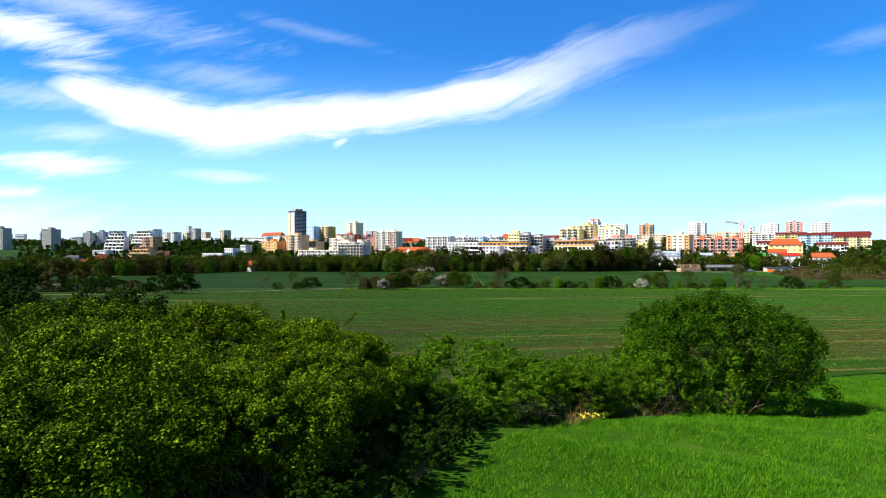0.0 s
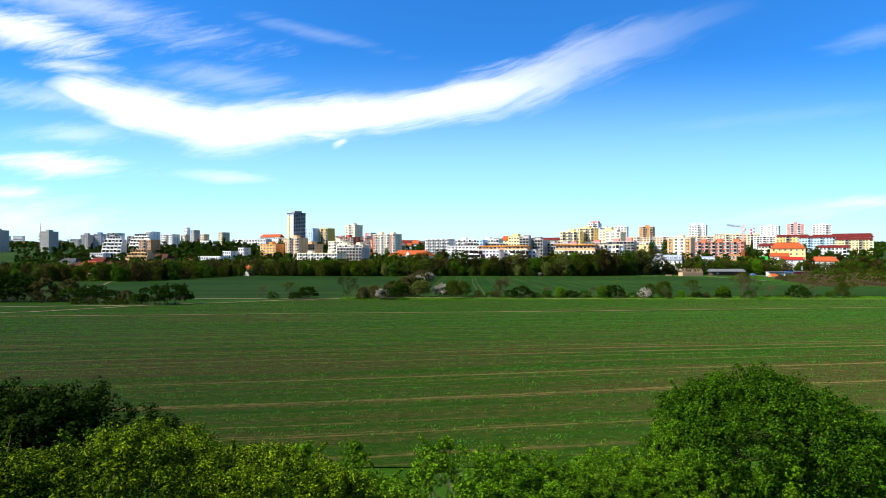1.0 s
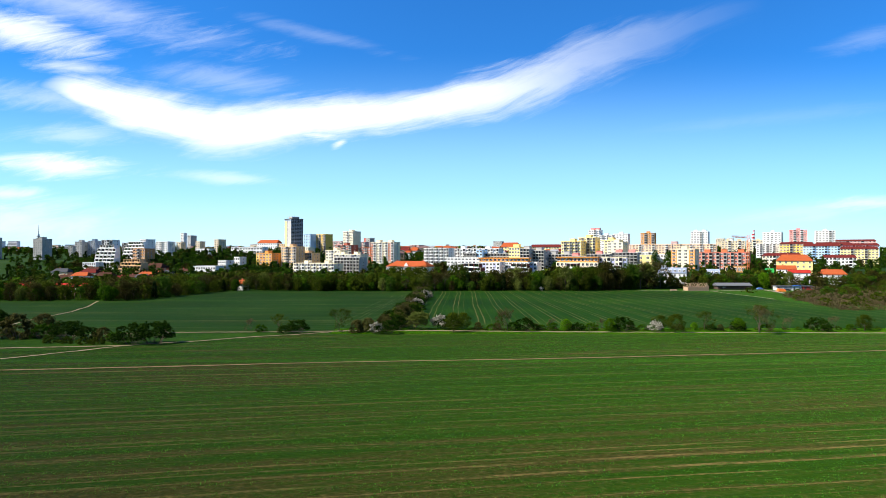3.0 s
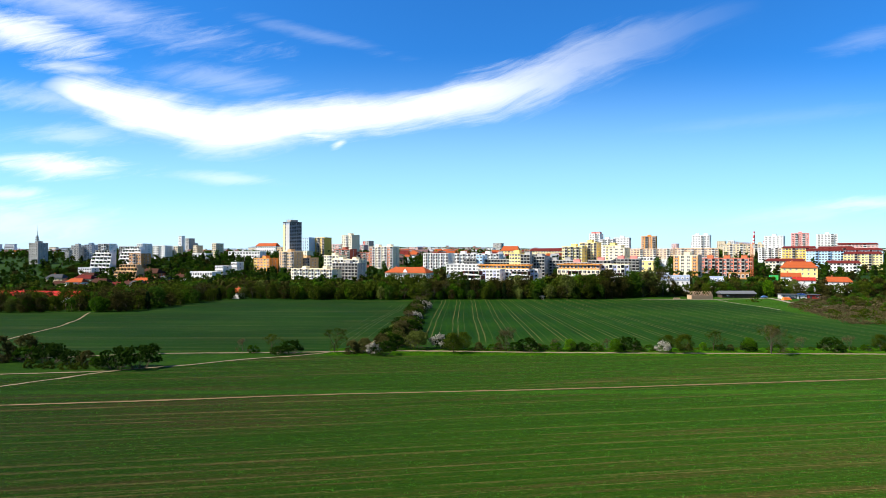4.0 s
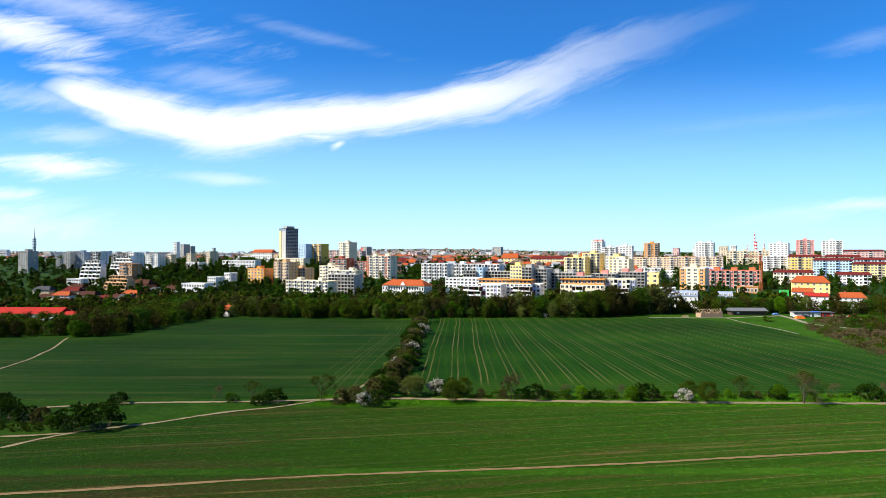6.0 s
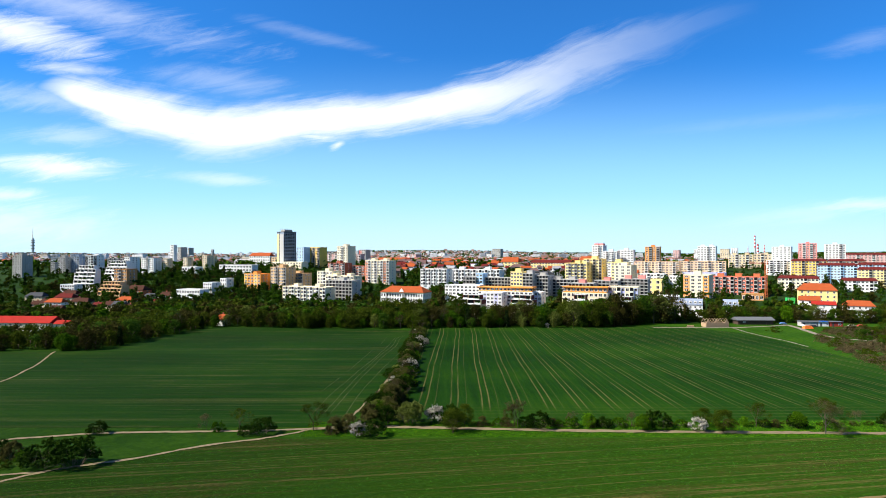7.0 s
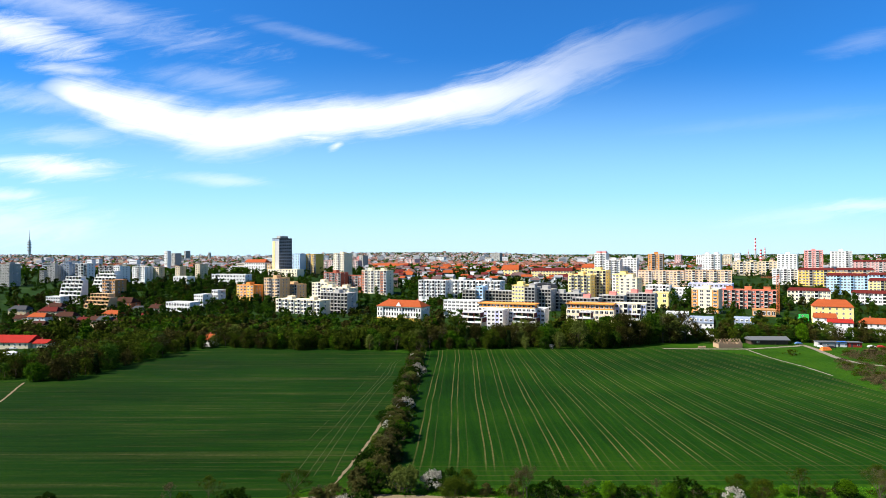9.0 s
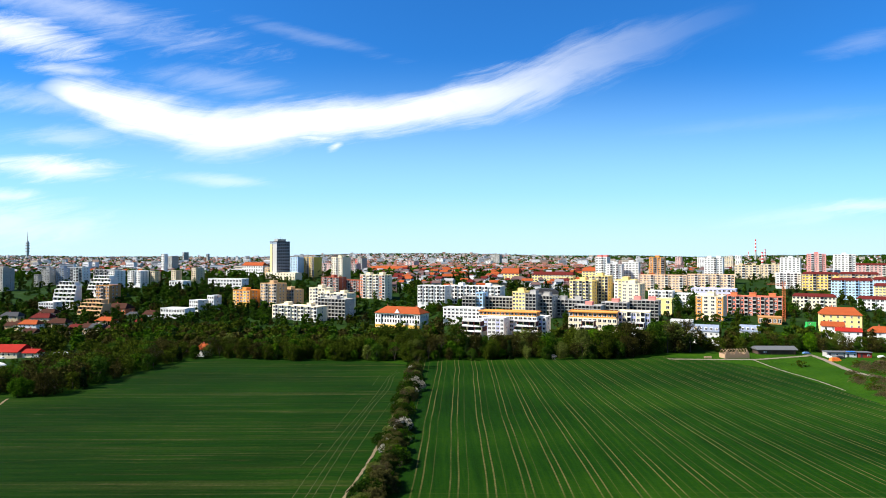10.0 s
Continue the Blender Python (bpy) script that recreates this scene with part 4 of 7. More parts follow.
def bush(seed, wide, high, leaf, leaf_size, clump_n, each, name="bush", shell=0.55, corners=4, twigs=14, spray=1.0, under=1.0):
    """A bush: stems from the ground and leaf clumps over a rough dome."""
    rng = np.random.default_rng(seed)
    thing = empty(name, 0, -2000, 0)
    g = Geo()
    tips = []
    for k in range(twigs):
        a = rng.uniform(0, 2 * math.pi)
        d = np.array([math.cos(a) * 0.6, math.sin(a) * 0.6, 1.0])
        branches(rng, g, (0.2 * wide * math.cos(a) * rng.uniform(0, 1), 0.2 * wide * math.sin(a) * rng.uniform(0, 1), -0.2), d / np.linalg.norm(d), high * 0.34, 0.010 * high, 1, tips, 0.0, 4, (2, 4))
    part("stem", g.mesh("stem", [TWIG]), thing)
    clumps = []
    for k in range(clump_n):
        a, u = rng.uniform(0, 2 * math.pi), rng.uniform(0.02, 1.0)
        lump = 1 + 0.18 * math.sin(3 * a + seed) + 0.12 * math.sin(5 * a + 2 * seed)
        q = (shell + (1 - shell) * rng.uniform(0, 1)) * lump
        z = high * u * 0.92
        r = wide / 2 * math.sqrt(max(0.03, 1 - u ** 2.2)) * q * (under + (1 - under) * min(1.0, u / 0.5))
        clumps.append((np.array([r * math.cos(a), r * math.sin(a), z]), high * rng.uniform(0.06, 0.13) * spray))
    cs, ns = clumped(rng, clumps, each, 0.7)
    part("foliage", leaf_mesh("foliage", cs, ns, leaf_size, rng, leaf, 1.5, corners), thing)
    return thing


def thicket(seed, wide, high, leaf, leaf_size, lumps, subs, each, sprigs=10, open_foot=0.25, hollow=0.5, name="bush"):
    """A dense bush: overhanging lumps of leafy sprays above a dark hollow foot, with loose shoots on top."""
    rng = np.random.default_rng(seed)
    thing = empty(name, 0, -2000, 0)
    g = Geo()
    tips = []
    for k in range(22):
        a = rng.uniform(0, 2 * math.pi)
        d = np.array([math.cos(a) * 0.7, math.sin(a) * 0.7, 1.0])
        branches(rng, g, (0.15 * wide * math.cos(a), 0.15 * wide * math.sin(a), -0.2), d / np.linalg.norm(d), high * 0.36, 0.009 * high, 2, tips, 0.0, 4, (2, 4))
    clumps = []
    for k in range(lumps):
        a, u = rng.uniform(0, 2 * math.pi), rng.uniform(open_foot, 1.0) ** 0.8
        uneven = 1 + 0.16 * math.sin(3 * a + seed) + 0.10 * math.sin(5 * a + 2 * seed)
        r = wide / 2 * math.sqrt(max(0.02, 1 - u ** 2.4)) * uneven * (hollow + (1 - hollow) * min(1.0, u / 0.75))
        size = high * rng.uniform(0.11, 0.19)
        centre = np.array([r * math.cos(a), r * math.sin(a), high * u * 0.86])
        for q in range(subs):
            d = rng.normal(0, 1, 3)
            d[2] = abs(d[2]) - 0.25
            d /= np.linalg.norm(d)
            clumps.append((centre + d * size * rng.uniform(0.75, 1.15), size * rng.uniform(0.22, 0.40)))
        if k < sprigs:
            top = centre + np.array([0, 0, size])
            end = top + np.array([rng.normal(0, 0.22), rng.normal(0, 0.22), rng.uniform(0.08, 0.45)])
            g.tube(tuple(centre), tuple(end), 0.012, 0.004, 3, 0, False)
            for q in range(5):
                clumps.append((top + (end - top) * (q + 1) / 5, 0.05))
    tagged(part("stem", g.mesh("stem", [TWIG]), thing), kind="stuff")
    cs, ns = clumped(rng, clumps, each, 0.8)
    part("foliage", leaf_mesh("foliage", cs, ns, leaf_size, rng, leaf, 1.5, 3), thing)
    return thing


def set_down(proto, x, y, turn=0.0, scale=1.0, tall=None, sink=0.05):
    m = pose(x, y, land(x, y) - sink, 0, 0, turn) @ Matrix.Diagonal((scale, scale, tall or scale, 1))
    return copy_thing(proto, m)


def joined(name, label, category, spots):
    """Far plants as one mesh: spots of (pattern thing, x, y, turn, scale)."""
    vs, loops, starts, mats, index, n, n_loop = [], [], [], [], [], 0, 0
    cache = {}
    for proto, x, y, turn, s in spots:
        m = np.array(pose(x, y, land(x, y) - 0.1, 0, 0, turn)) @ np.diag((s, s, s, 1))
        for o in proto.children:
            me = o.data
            if me.name not in cache:
                co = np.empty(3 * len(me.vertices))
                me.vertices.foreach_get("co", co)
                lv = np.empty(len(me.loops), np.int32)
                me.loops.foreach_get("vertex_index", lv)
                ls = np.empty(len(me.polygons), np.int32)
                me.polygons.foreach_get("loop_start", ls)
                cache[me.name] = (co.reshape(-1, 3), lv, ls)
            co, lv, ls = cache[me.name]
            if me.materials[0] not in mats:
                mats.append(me.materials[0])
            vs.append(co @ m[:3, :3].T + m[:3, 3])
            starts.append(ls + n_loop)
            loops.append(lv + n)
            n_loop += len(lv)
            index.append(np.full(len(ls), mats.index(me.materials[0]), np.int32))
            n += len(co)
    v, lo, st, ix = np.concatenate(vs), np.concatenate(loops), np.concatenate(starts), np.concatenate(index)
    me = bpy.data.meshes.new(name)
    me.vertices.add(len(v))
    me.vertices.foreach_set("co", v.ravel())
    me.loops.add(len(lo))
    me.loops.foreach_set("vertex_index", lo.astype(np.int32))
    me.polygons.add(len(st))
    me.polygons.foreach_set("loop_start", st.astype(np.int32))
    for k in mats:
        me.materials.append(k)
    me.polygons.foreach_set("material_index", ix)
    me.update(calc_edges=True)
    return tagged(new(name, me), label, category, kind="stuff")


def drop(proto):
    """Removes a pattern thing once its copies stand."""
    for o in list(proto.children_recursive) + [proto]:
        bpy.data.objects.remove(o)


# ---- buildings of the town ----
apartment_block("tall grey concrete panel tower with rows of windows", -512.5, 780.0, 8.5, 13.5, 33.6, -12, 11, 6, GREY, depth=15, lift=1)
apartment_block("grey concrete panel tower at the edge of the town", -588.0, 790.0, 8.5, 20.0, 35.5, -8, 12, 6, GREY, depth=14, lift=1)
apartment_block("narrow dark grey tower block", -498.8, 830.0, 14.7, 6.0, 18.8, -5, 8, 4, GREY, depth=6)
apartment_block("grey panel tower block with pale window bands", -502.5, 850.0, 13.6, 11.0, 26.4, -6, 11, 5, PALE_GREY, depth=12, lift=1)
apartment_block("slate blue panel tower block", -489.0, 858.0, 13.0, 11.0, 28.3, -6, 11, 5, BLUE_GREY, depth=12, lift=1)
apartment_block("modern white and black apartment house", -460.5, 840.0, 24.0, 15.7, 18.3, -5, 5, 9, WHITE, depth=16, loggia=3, accent=DARK)
apartment_block("modern white and dark grey terrace house", -448.5, 870.0, 24.2, 28.1, 14.7, -13, 4, 11, PALE_GREY, depth=16, loggia=2, accent=DARK)
terrace_block("white stepped terrace house on the slope", -356.8, 640.0, 11.4, 23.1, 21.3, -12, 6, WHITE, depth=10)
terrace_block("white stepped terrace house with long balconies", -353.8, 690.0, 19.9, 28.9, 17.1, -22, 5, WHITE, depth=12)
apartment_block("white flat roofed apartment wing", -358.7, 740.0, 28.1, 8.8, 12.3, -22, 5, 8, WHITE, depth=14)
apartment_block("ochre brick apartment house among trees", -321.8, 650.0, 15.9, 15.2, 12.7, -16, 4, 8, OCHRE, depth=14, loggia=3)
terrace_block("tan stepped terrace house with wooden balconies", -319.0, 615.0, 5.3, 27.7, 13.0, -20, 4, TAN, depth=11)
apartment_block("pale grey apartment house with dark loggias", -368.4, 800.0, 24.3, 19.4, 14.7, -20, 6, 7, WHITE, depth=13, loggia=3)
apartment_block("sand coloured apartment house with loggias", -344.0, 805.0, 24.1, 7.6, 14.1, -26, 6, 5, SAND, depth=8, loggia=4)
apartment_block("sand coloured apartment house with dark balconies", -321.3, 810.0, 23.8, 7.7, 15.6, -26, 6, 5, SAND, depth=9, loggia=4)
apartment_block("sand coloured apartment house on the hill edge", -299.0, 815.0, 24.3, 7.5, 17.8, -26, 7, 6, SAND, depth=13, loggia=4)
apartment_block("white high house with a slanted top", -465.1, 1100.0, 36.0, 7.7, 24.6, -26, 9, 4, WHITE, depth=7)
apartment_block("grey office slab with flat roof", -461.6, 1120.0, 37.5, 8.4, 19.3, -23, 7, 6, GREY, depth=14)
apartment_block("low white pavilion with a flat roof", -293.1, 740.0, 24.4, 19.0, 4.9, -20, 1, 10, WHITE, depth=12)
apartment_block("long low white school pavilion", -254.6, 750.0, 23.9, 43.9, 7.5, -18, 2, 18, WHITE, depth=12)
apartment_block("white apartment villa with dormers", -238.6, 600.0, -0.1, 26.0, 11.6, -20, 3, 12, WHITE, depth=12)
apartment_block("white apartment villa with a set back attic", -224.2, 625.0, 4.3, 10.2, 12.2, -22, 4, 7, WHITE, depth=12)
apartment_block("white apartment villa with a flat roof", -211.7, 635.0, 5.5, 7.4, 14.5, -22, 4, 6, WHITE, depth=10)
apartment_block("orange panel block with yellow fields", -195.2, 655.0, 4.2, 21.4, 19.8, -27, 7, 5, ORANGE, depth=13, accent=YELLOW, lift=1)
apartment_block("tan panel block with grey loggias", -167.6, 650.0, 4.1, 20.6, 26.6, -29, 9, 6, TAN, depth=13, loggia=3, lift=1)
apartment_block("lower tan panel block with loggias", -154.2, 662.0, 3.0, 20.7, 21.2, -29, 7, 6, TAN, depth=13, loggia=3, lift=1)
apartment_block("cream panel block with orange lift houses", -119.7, 640.0, 2.9, 18.6, 24.0, -29, 8, 5, CREAM, depth=13, loggia=3, lift=1)
apartment_block("cream panel block stepping down", -109.9, 630.0, 2.8, 33.3, 20.0, -29, 7, 9, CREAM, depth=13, loggia=2, lift=2)
apartment_block("grey and cream panel block beside the wood", -142.8, 600.0, 1.8, 50.6, 12.6, -30, 4, 14, CREAM, depth=12, loggia=2, lift=2)
apartment_block("grey framed panel block with long loggias", -103.5, 600.0, 1.7, 28.9, 18.0, -27, 6, 8, PALE_GREY, depth=12, loggia=1, lift=1)
apartment_block("brick red panel block with cream loggias", -126.5, 735.0, 14.8, 24.8, 18.9, -32, 7, 6, BRICK, depth=12, loggia=2, lift=1)
apartment_block("brick red panel block stepping down the street", -108.0, 738.0, 15.8, 28.3, 14.7, -32, 5, 7, BRICK, depth=12, loggia=2)
apartment_block("cream panel block with terracotta end fields", -83.0, 720.0, 12.7, 33.1, 23.9, -31, 8, 8, CREAM, depth=12, loggia=2, accent=TERRACOTTA, lift=2)
city_tower("tall dark glazed tower block with a yellow edge", -246.9, 970.0, 25.2, 19.6, 52.2, -46, 24)
apartment_block("low cream annex at the foot of the tower", -249.1, 955.0, 24.9, 56.4, 8.1, -30, 2, 10, CREAM, depth=14)
apartment_block("pale blue and white tower block", -224.3, 1000.0, 24.2, 15.0, 30.8, -31, 13, 4, SKYBLUE, depth=16)
apartment_block("yellow and dark banded tower block", -212.9, 1010.0, 23.8, 31.4, 31.2, -34, 12, 6, YELLOW, depth=16, loggia=2, accent=DARK)
apartment_block("pale pink panel slab with loggias", -192.3, 1060.0, 23.9, 26.1, 21.0, -28, 8, 7, PINK, depth=12, loggia=3)
apartment_block("cream and tan tower block", -140.9, 880.0, 27.5, 19.0, 27.5, -34, 12, 5, CREAM, depth=16, loggia=3, lift=1)
apartment_block("pink panel slab with white bands", -148.8, 1080.0, 23.3, 17.0, 21.4, -28, 8, 5, PINK, depth=12, loggia=2)
apartment_block("grey slab with a red end wall", -146.3, 1150.0, 22.0, 14.4, 30.9, -34, 11, 4, GREY, depth=14, accent=RED)
apartment_block("pink and white tower block far off", -79.0, 1500.0, 13.8, 26.1, 31.7, -34, 12, 5, PINK, depth=22, loggia=2)
apartment_block("white apartment row with flat roof", -349.3, 1080.0, 21.5, 29.7, 13.9, -16, 4, 9, WHITE, depth=12)
gabled_block("long white house with a red roof", -313.8, 1050.0, 22.5, 43.0, 19.8, -26, 4, 12, WHITE, ROOF_RED, depth=12)
apartment_block("tan apartment row with flat roof", -289.2, 1040.0, 22.8, 29.7, 17.0, -26, 5, 8, TAN, depth=12)
school_building("white school with yellow plinth and orange hipped roof", -48.6, 548.0, 1.3, 38.4, 11.4, -24, 3)
apartment_block("white slab with balconies above the school", -19.3, 640.0, 13.3, 28.4, 15.7, -26, 5, 10, WHITE, depth=12, loggia=2)
apartment_block("long white slab with dark balconies", 7.0, 650.0, 11.4, 54.9, 17.1, -26, 5, 18, WHITE, depth=12, loggia=2, lift=2)
apartment_block("grey framed glass fronted block", 19.2, 565.0, 12.9, 11.6, 10.9, -24, 4, 6, PALE_GREY, depth=12, loggia=1)
apartment_block("grey framed glass fronted block with a stair tower", 35.6, 566.0, 12.8, 25.5, 10.5, -24, 4, 12, PALE_GREY, depth=12, loggia=1)
apartment_block("pale blue glazed stair tower", 29.9, 562.0, 13.2, 6.0, 13.5, -24, 5, 2, SKYBLUE, depth=12)
apartment_block("yellow ended panel block with loggias", 56.7, 540.0, 9.5, 10.1, 19.4, -29, 7, 4, LEMON, depth=13, lift=1)
apartment_block("grey panel block with dark loggias", 65.9, 535.0, 10.0, 8.6, 17.5, -30, 7, 4, PALE_GREY, depth=13, loggia=1, lift=1)
apartment_block("grey panel block with dark loggias and lift house", 74.8, 537.0, 9.8, 12.5, 16.2, -30, 6, 6, PALE_GREY, depth=13, loggia=1, lift=1)
apartment_block("low grey panel block with loggias", 87.8, 540.0, 10.3, 23.9, 12.5, -28, 5, 10, PALE_GREY, depth=13, loggia=1, lift=2)
apartment_block("cream low row behind the front houses", 3.2, 500.0, 13.1, 27.3, 7.1, -22, 3, 12, WHITE, depth=10)
apartment_block("orange topped white apartment house", 26.1, 475.0, 7.4, 39.1, 12.6, -22, 5, 18, WHITE, depth=12, top=ORANGE)
terrace_block("white stepped house with a dark red top floor", 10.2, 440.0, -0.9, 15.1, 17.6, -24, 6, SAND, depth=14, cap=OXBLOOD)
terrace_block("white stepped house with brown top floor", 43.7, 442.0, -1.3, 15.3, 17.7, -24, 6, SAND, depth=14, cap=OXBLOOD)
apartment_block("white apartment wing with a violet bay", 28.6, 460.0, 4.4, 13.4, 12.6, -24, 5, 7, WHITE, depth=12, accent=LILAC)
apartment_block("white apartment wing with an orange end", 56.6, 468.0, 5.5, 13.3, 11.4, -24, 4, 7, WHITE, depth=12, accent=LILAC)
apartment_block("grey panel row with pink lift houses", 96.0, 505.0, 11.3, 18.9, 10.0, -26, 4, 9, PALE_GREY, depth=12, loggia=1, lift=1, liftcol=SALMON)
apartment_block("grey panel row with long loggias and pink lift house", 116.6, 510.0, 10.8, 18.0, 12.1, -26, 5, 9, PALE_GREY, depth=12, loggia=1, lift=1, liftcol=SALMON)
apartment_block("grey panel row end with pink lift house", 138.0, 515.0, 10.2, 20.5, 13.9, -26, 6, 10, PALE_GREY, depth=12, loggia=1, lift=2, liftcol=SALMON)
apartment_block("orange topped cream apartment house by the wood", 82.8, 462.0, 3.5, 29.9, 17.2, -22, 5, 15, CREAM, depth=12, top=ORANGE)
apartment_block("cream apartment house with grey bays by the wood", 114.2, 462.0, 3.5, 19.4, 17.2, -22, 5, 10, CREAM, depth=12, loggia=3, accent=LILAC)
terrace_block("stepped house with a dark red brick front", 84.3, 442.0, 2.1, 9.7, 14.6, -24, 4, SAND, depth=12, cap=OXBLOOD)
terrace_block("stepped house with a dark red top floor", 114.7, 442.0, 2.1, 9.7, 13.2, -24, 4, PALE_GREY, depth=12, cap=OXBLOOD)
apartment_block("yellow and grey high panel block", 113.3, 600.0, 9.8, 20.0, 25.4, -33, 9, 7, LEMON, depth=13, loggia=2, lift=1)
apartment_block("tall yellow panel block with grey loggias", 131.2, 605.0, 9.4, 16.9, 29.5, -33, 11, 7, LEMON, depth=13, loggia=2, lift=1)
apartment_block("white and yellow panel block", 149.0, 590.0, 12.6, 15.7, 23.4, -34, 9, 5, LEMON, depth=16, accent=WHITE, lift=1)
apartment_block("white and yellow block end with small windows", 149.2, 570.0, 12.9, 14.5, 20.7, -34, 8, 3, CREAM, depth=16, lift=1)
apartment_block("white and red trimmed tower block", 195.2, 830.0, 15.8, 14.0, 39.3, -31, 13, 6, WHITE, depth=16, loggia=3, lift=2, liftcol=SALMON)
apartment_block("white tower block with balconies", 198.2, 790.0, 12.6, 16.9, 34.5, -29, 13, 7, WHITE, depth=14, loggia=2, lift=1)
apartment_block("white tower block with square windows", 219.2, 800.0, 15.3, 18.8, 33.7, -27, 12, 7, WHITE, depth=14, lift=1)
apartment_block("orange and white tower block", 300.2, 940.0, 26.1, 20.5, 28.9, -27, 11, 6, ORANGE, depth=16, loggia=2, lift=1)
apartment_block("long peach panel slab with balconies", 233.5, 780.0, 18.4, 50.8, 16.4, -28, 6, 24, PEACH, depth=12, loggia=4)
apartment_block("long peach panel slab with orange fields", 289.6, 782.0, 18.3, 49.9, 17.1, -28, 6, 24, PEACH, depth=12, loggia=3)
apartment_block("white slab behind poplars", 189.9, 625.0, 9.7, 20.9, 15.3, -32, 5, 9, WHITE, depth=12, loggia=3)
apartment_block("white slab with a stair tower", 212.5, 620.0, 10.1, 31.3, 12.6, -32, 4, 14, WHITE, depth=12)
apartment_block("plain yellow hall block", 173.3, 560.0, 9.2, 12.5, 12.6, -32, 3, 2, LEMON, depth=16)
apartment_block("cream and orange block end", 188.6, 520.0, 8.9, 18.6, 18.2, -34, 7, 4, CREAM, depth=16, accent=ORANGE, lift=1)
apartment_block("red and grey panel block with balconies", 228.1, 560.0, 5.6, 40.7, 18.9, -32, 6, 18, REDBRICK, depth=12, loggia=2, lift=3, liftcol=TERRACOTTA)
apartment_block("violet glazed roofed hall", 251.7, 680.0, 16.9, 40.2, 7.3, -30, 2, 10, LILAC, depth=20)
dormer_house("long white house with a pale blue dormer roof", 149.6, 455.0, 4.4, 23.8, 9.1, -24, 4)
dormer_house("white house with a pale blue dormer roof behind trees", 191.5, 460.0, 3.7, 11.5, 8.5, -24, 2)
apartment_block("white flat roofed house", 150.7, 470.0, 9.0, 13.6, 5.1, -26, 2, 6, WHITE, depth=10)
apartment_block("dark roofed brick hall under the crane", 224.1, 500.0, 8.6, 14.5, 4.7, -26, 1, 8, OCHRE, depth=12)
apartment_block("white tower block with balconies at its edge", 347.9, 870.0, 28.4, 22.3, 25.9, -32, 11, 8, WHITE, depth=14, loggia=4, lift=2)
apartment_block("small white tower block far off", 522.1, 1300.0, 33.2, 12.7, 21.6, -32, 9, 4, WHITE, depth=16)
apartment_block("sand coloured tower block far off", 575.9, 1300.0, 33.2, 16.5, 22.7, -32, 9, 5, SAND, depth=16)
apartment_block("white tower block far off", 623.2, 1350.0, 32.2, 11.7, 26.1, -32, 10, 4, WHITE, depth=16)
apartment_block("pink tower block far off", 594.4, 1600.0, 27.7, 14.7, 28.4, -32, 10, 4, PINK, depth=18)
apartment_block("cream and tan slab with loggias", 431.8, 960.0, 25.3, 32.9, 18.2, -30, 5, 12, SAND, depth=12, loggia=3, lift=2)
apartment_block("cream and tan slab beside the chimney", 472.5, 965.0, 25.2, 33.2, 19.0, -30, 5, 12, SAND, depth=12, loggia=3, lift=1)
apartment_block("broad white high block", 464.4, 900.0, 25.8, 23.9, 28.5, -34, 10, 8, WHITE, depth=22, lift=1)
apartment_block("salmon pink tower block", 531.8, 950.0, 27.3, 23.5, 32.6, -30, 12, 6, SALMON, depth=16, loggia=2, lift=1)
apartment_block("white tower block with side balconies", 577.7, 960.0, 27.0, 26.1, 32.1, -28, 12, 6, WHITE, depth=16, loggia=5, lift=1)
apartment_block("white and grey slab with bands", 403.3, 800.0, 20.0, 26.2, 16.2, -27, 6, 10, WHITE, depth=12, loggia=2, lift=1)
gabled_block("yellow slab with a flat red roof", 422.5, 780.0, 17.0, 36.3, 19.0, -32, 6, 16, YELLOW, ROOF_DARK, depth=12)
gabled_block("tan and yellow slab with a red roof", 469.4, 784.0, 16.8, 37.7, 19.1, -32, 6, 16, TAN, ROOF_DARK, depth=12)
gabled_block("pale blue slab with a red roof", 398.5, 690.0, 12.7, 34.7, 19.5, -32, 7, 16, SKYBLUE, ROOF_DARK, depth=12)
gabled_block("blue slab end with a red roof", 441.8, 690.0, 12.7, 33.7, 20.1, -32, 7, 16, SKYBLUE, ROOF_DARK, depth=12)
gabled_block("yellow and pink slab with a red roof", 406.9, 640.0, 13.6, 32.2, 15.2, -32, 6, 14, LEMON, ROOF_DARK, depth=12)
gabled_block("pink slab with a red roof far off", 620.3, 980.0, 28.0, 53.8, 16.0, -30, 6, 18, PINK, ROOF_DARK, depth=12)
gabled_block("cream slab with a red roof", 306.3, 600.0, 6.3, 32.1, 15.6, -32, 5, 14, CREAM, ROOF_DARK, depth=12)
gabled_block("white slab with orange fields and red roof", 356.4, 590.0, 5.3, 27.8, 14.8, -32, 5, 13, WHITE, ROOF_DARK, depth=12)
hall("yellow hall with a tall orange hipped roof", 249.0, 470.0, 8.9, 22.7, 9.5, -26, 3, LEMON, ROOF_RED)
hall("white low house with a red roof beside the hall", 240.6, 455.0, 7.8, 11.9, 4.6, -26, 1, WHITE, ROOF_RED)
hall("white low house with a crimson roof", 244.9, 448.0, 6.6, 13.3, 3.5, -26, 1, WHITE, ROOF_CRIMSON)
hall("white house with an orange roof behind bare trees", 268.7, 452.0, 3.3, 17.2, 5.6, -26, 2, WHITE, ROOF_RED)
gabled_block("yellow house with an orange tiled roof", 84.3, 900.0, 23.6, 25.3, 10.0, -24, 3, 9, LEMON, ROOF_RED, depth=16)
gabled_block("yellow school with a long dark red roof", 120.4, 860.0, 23.7, 53.1, 9.5, -24, 3, 20, LEMON, ROOF_DARK, depth=18)
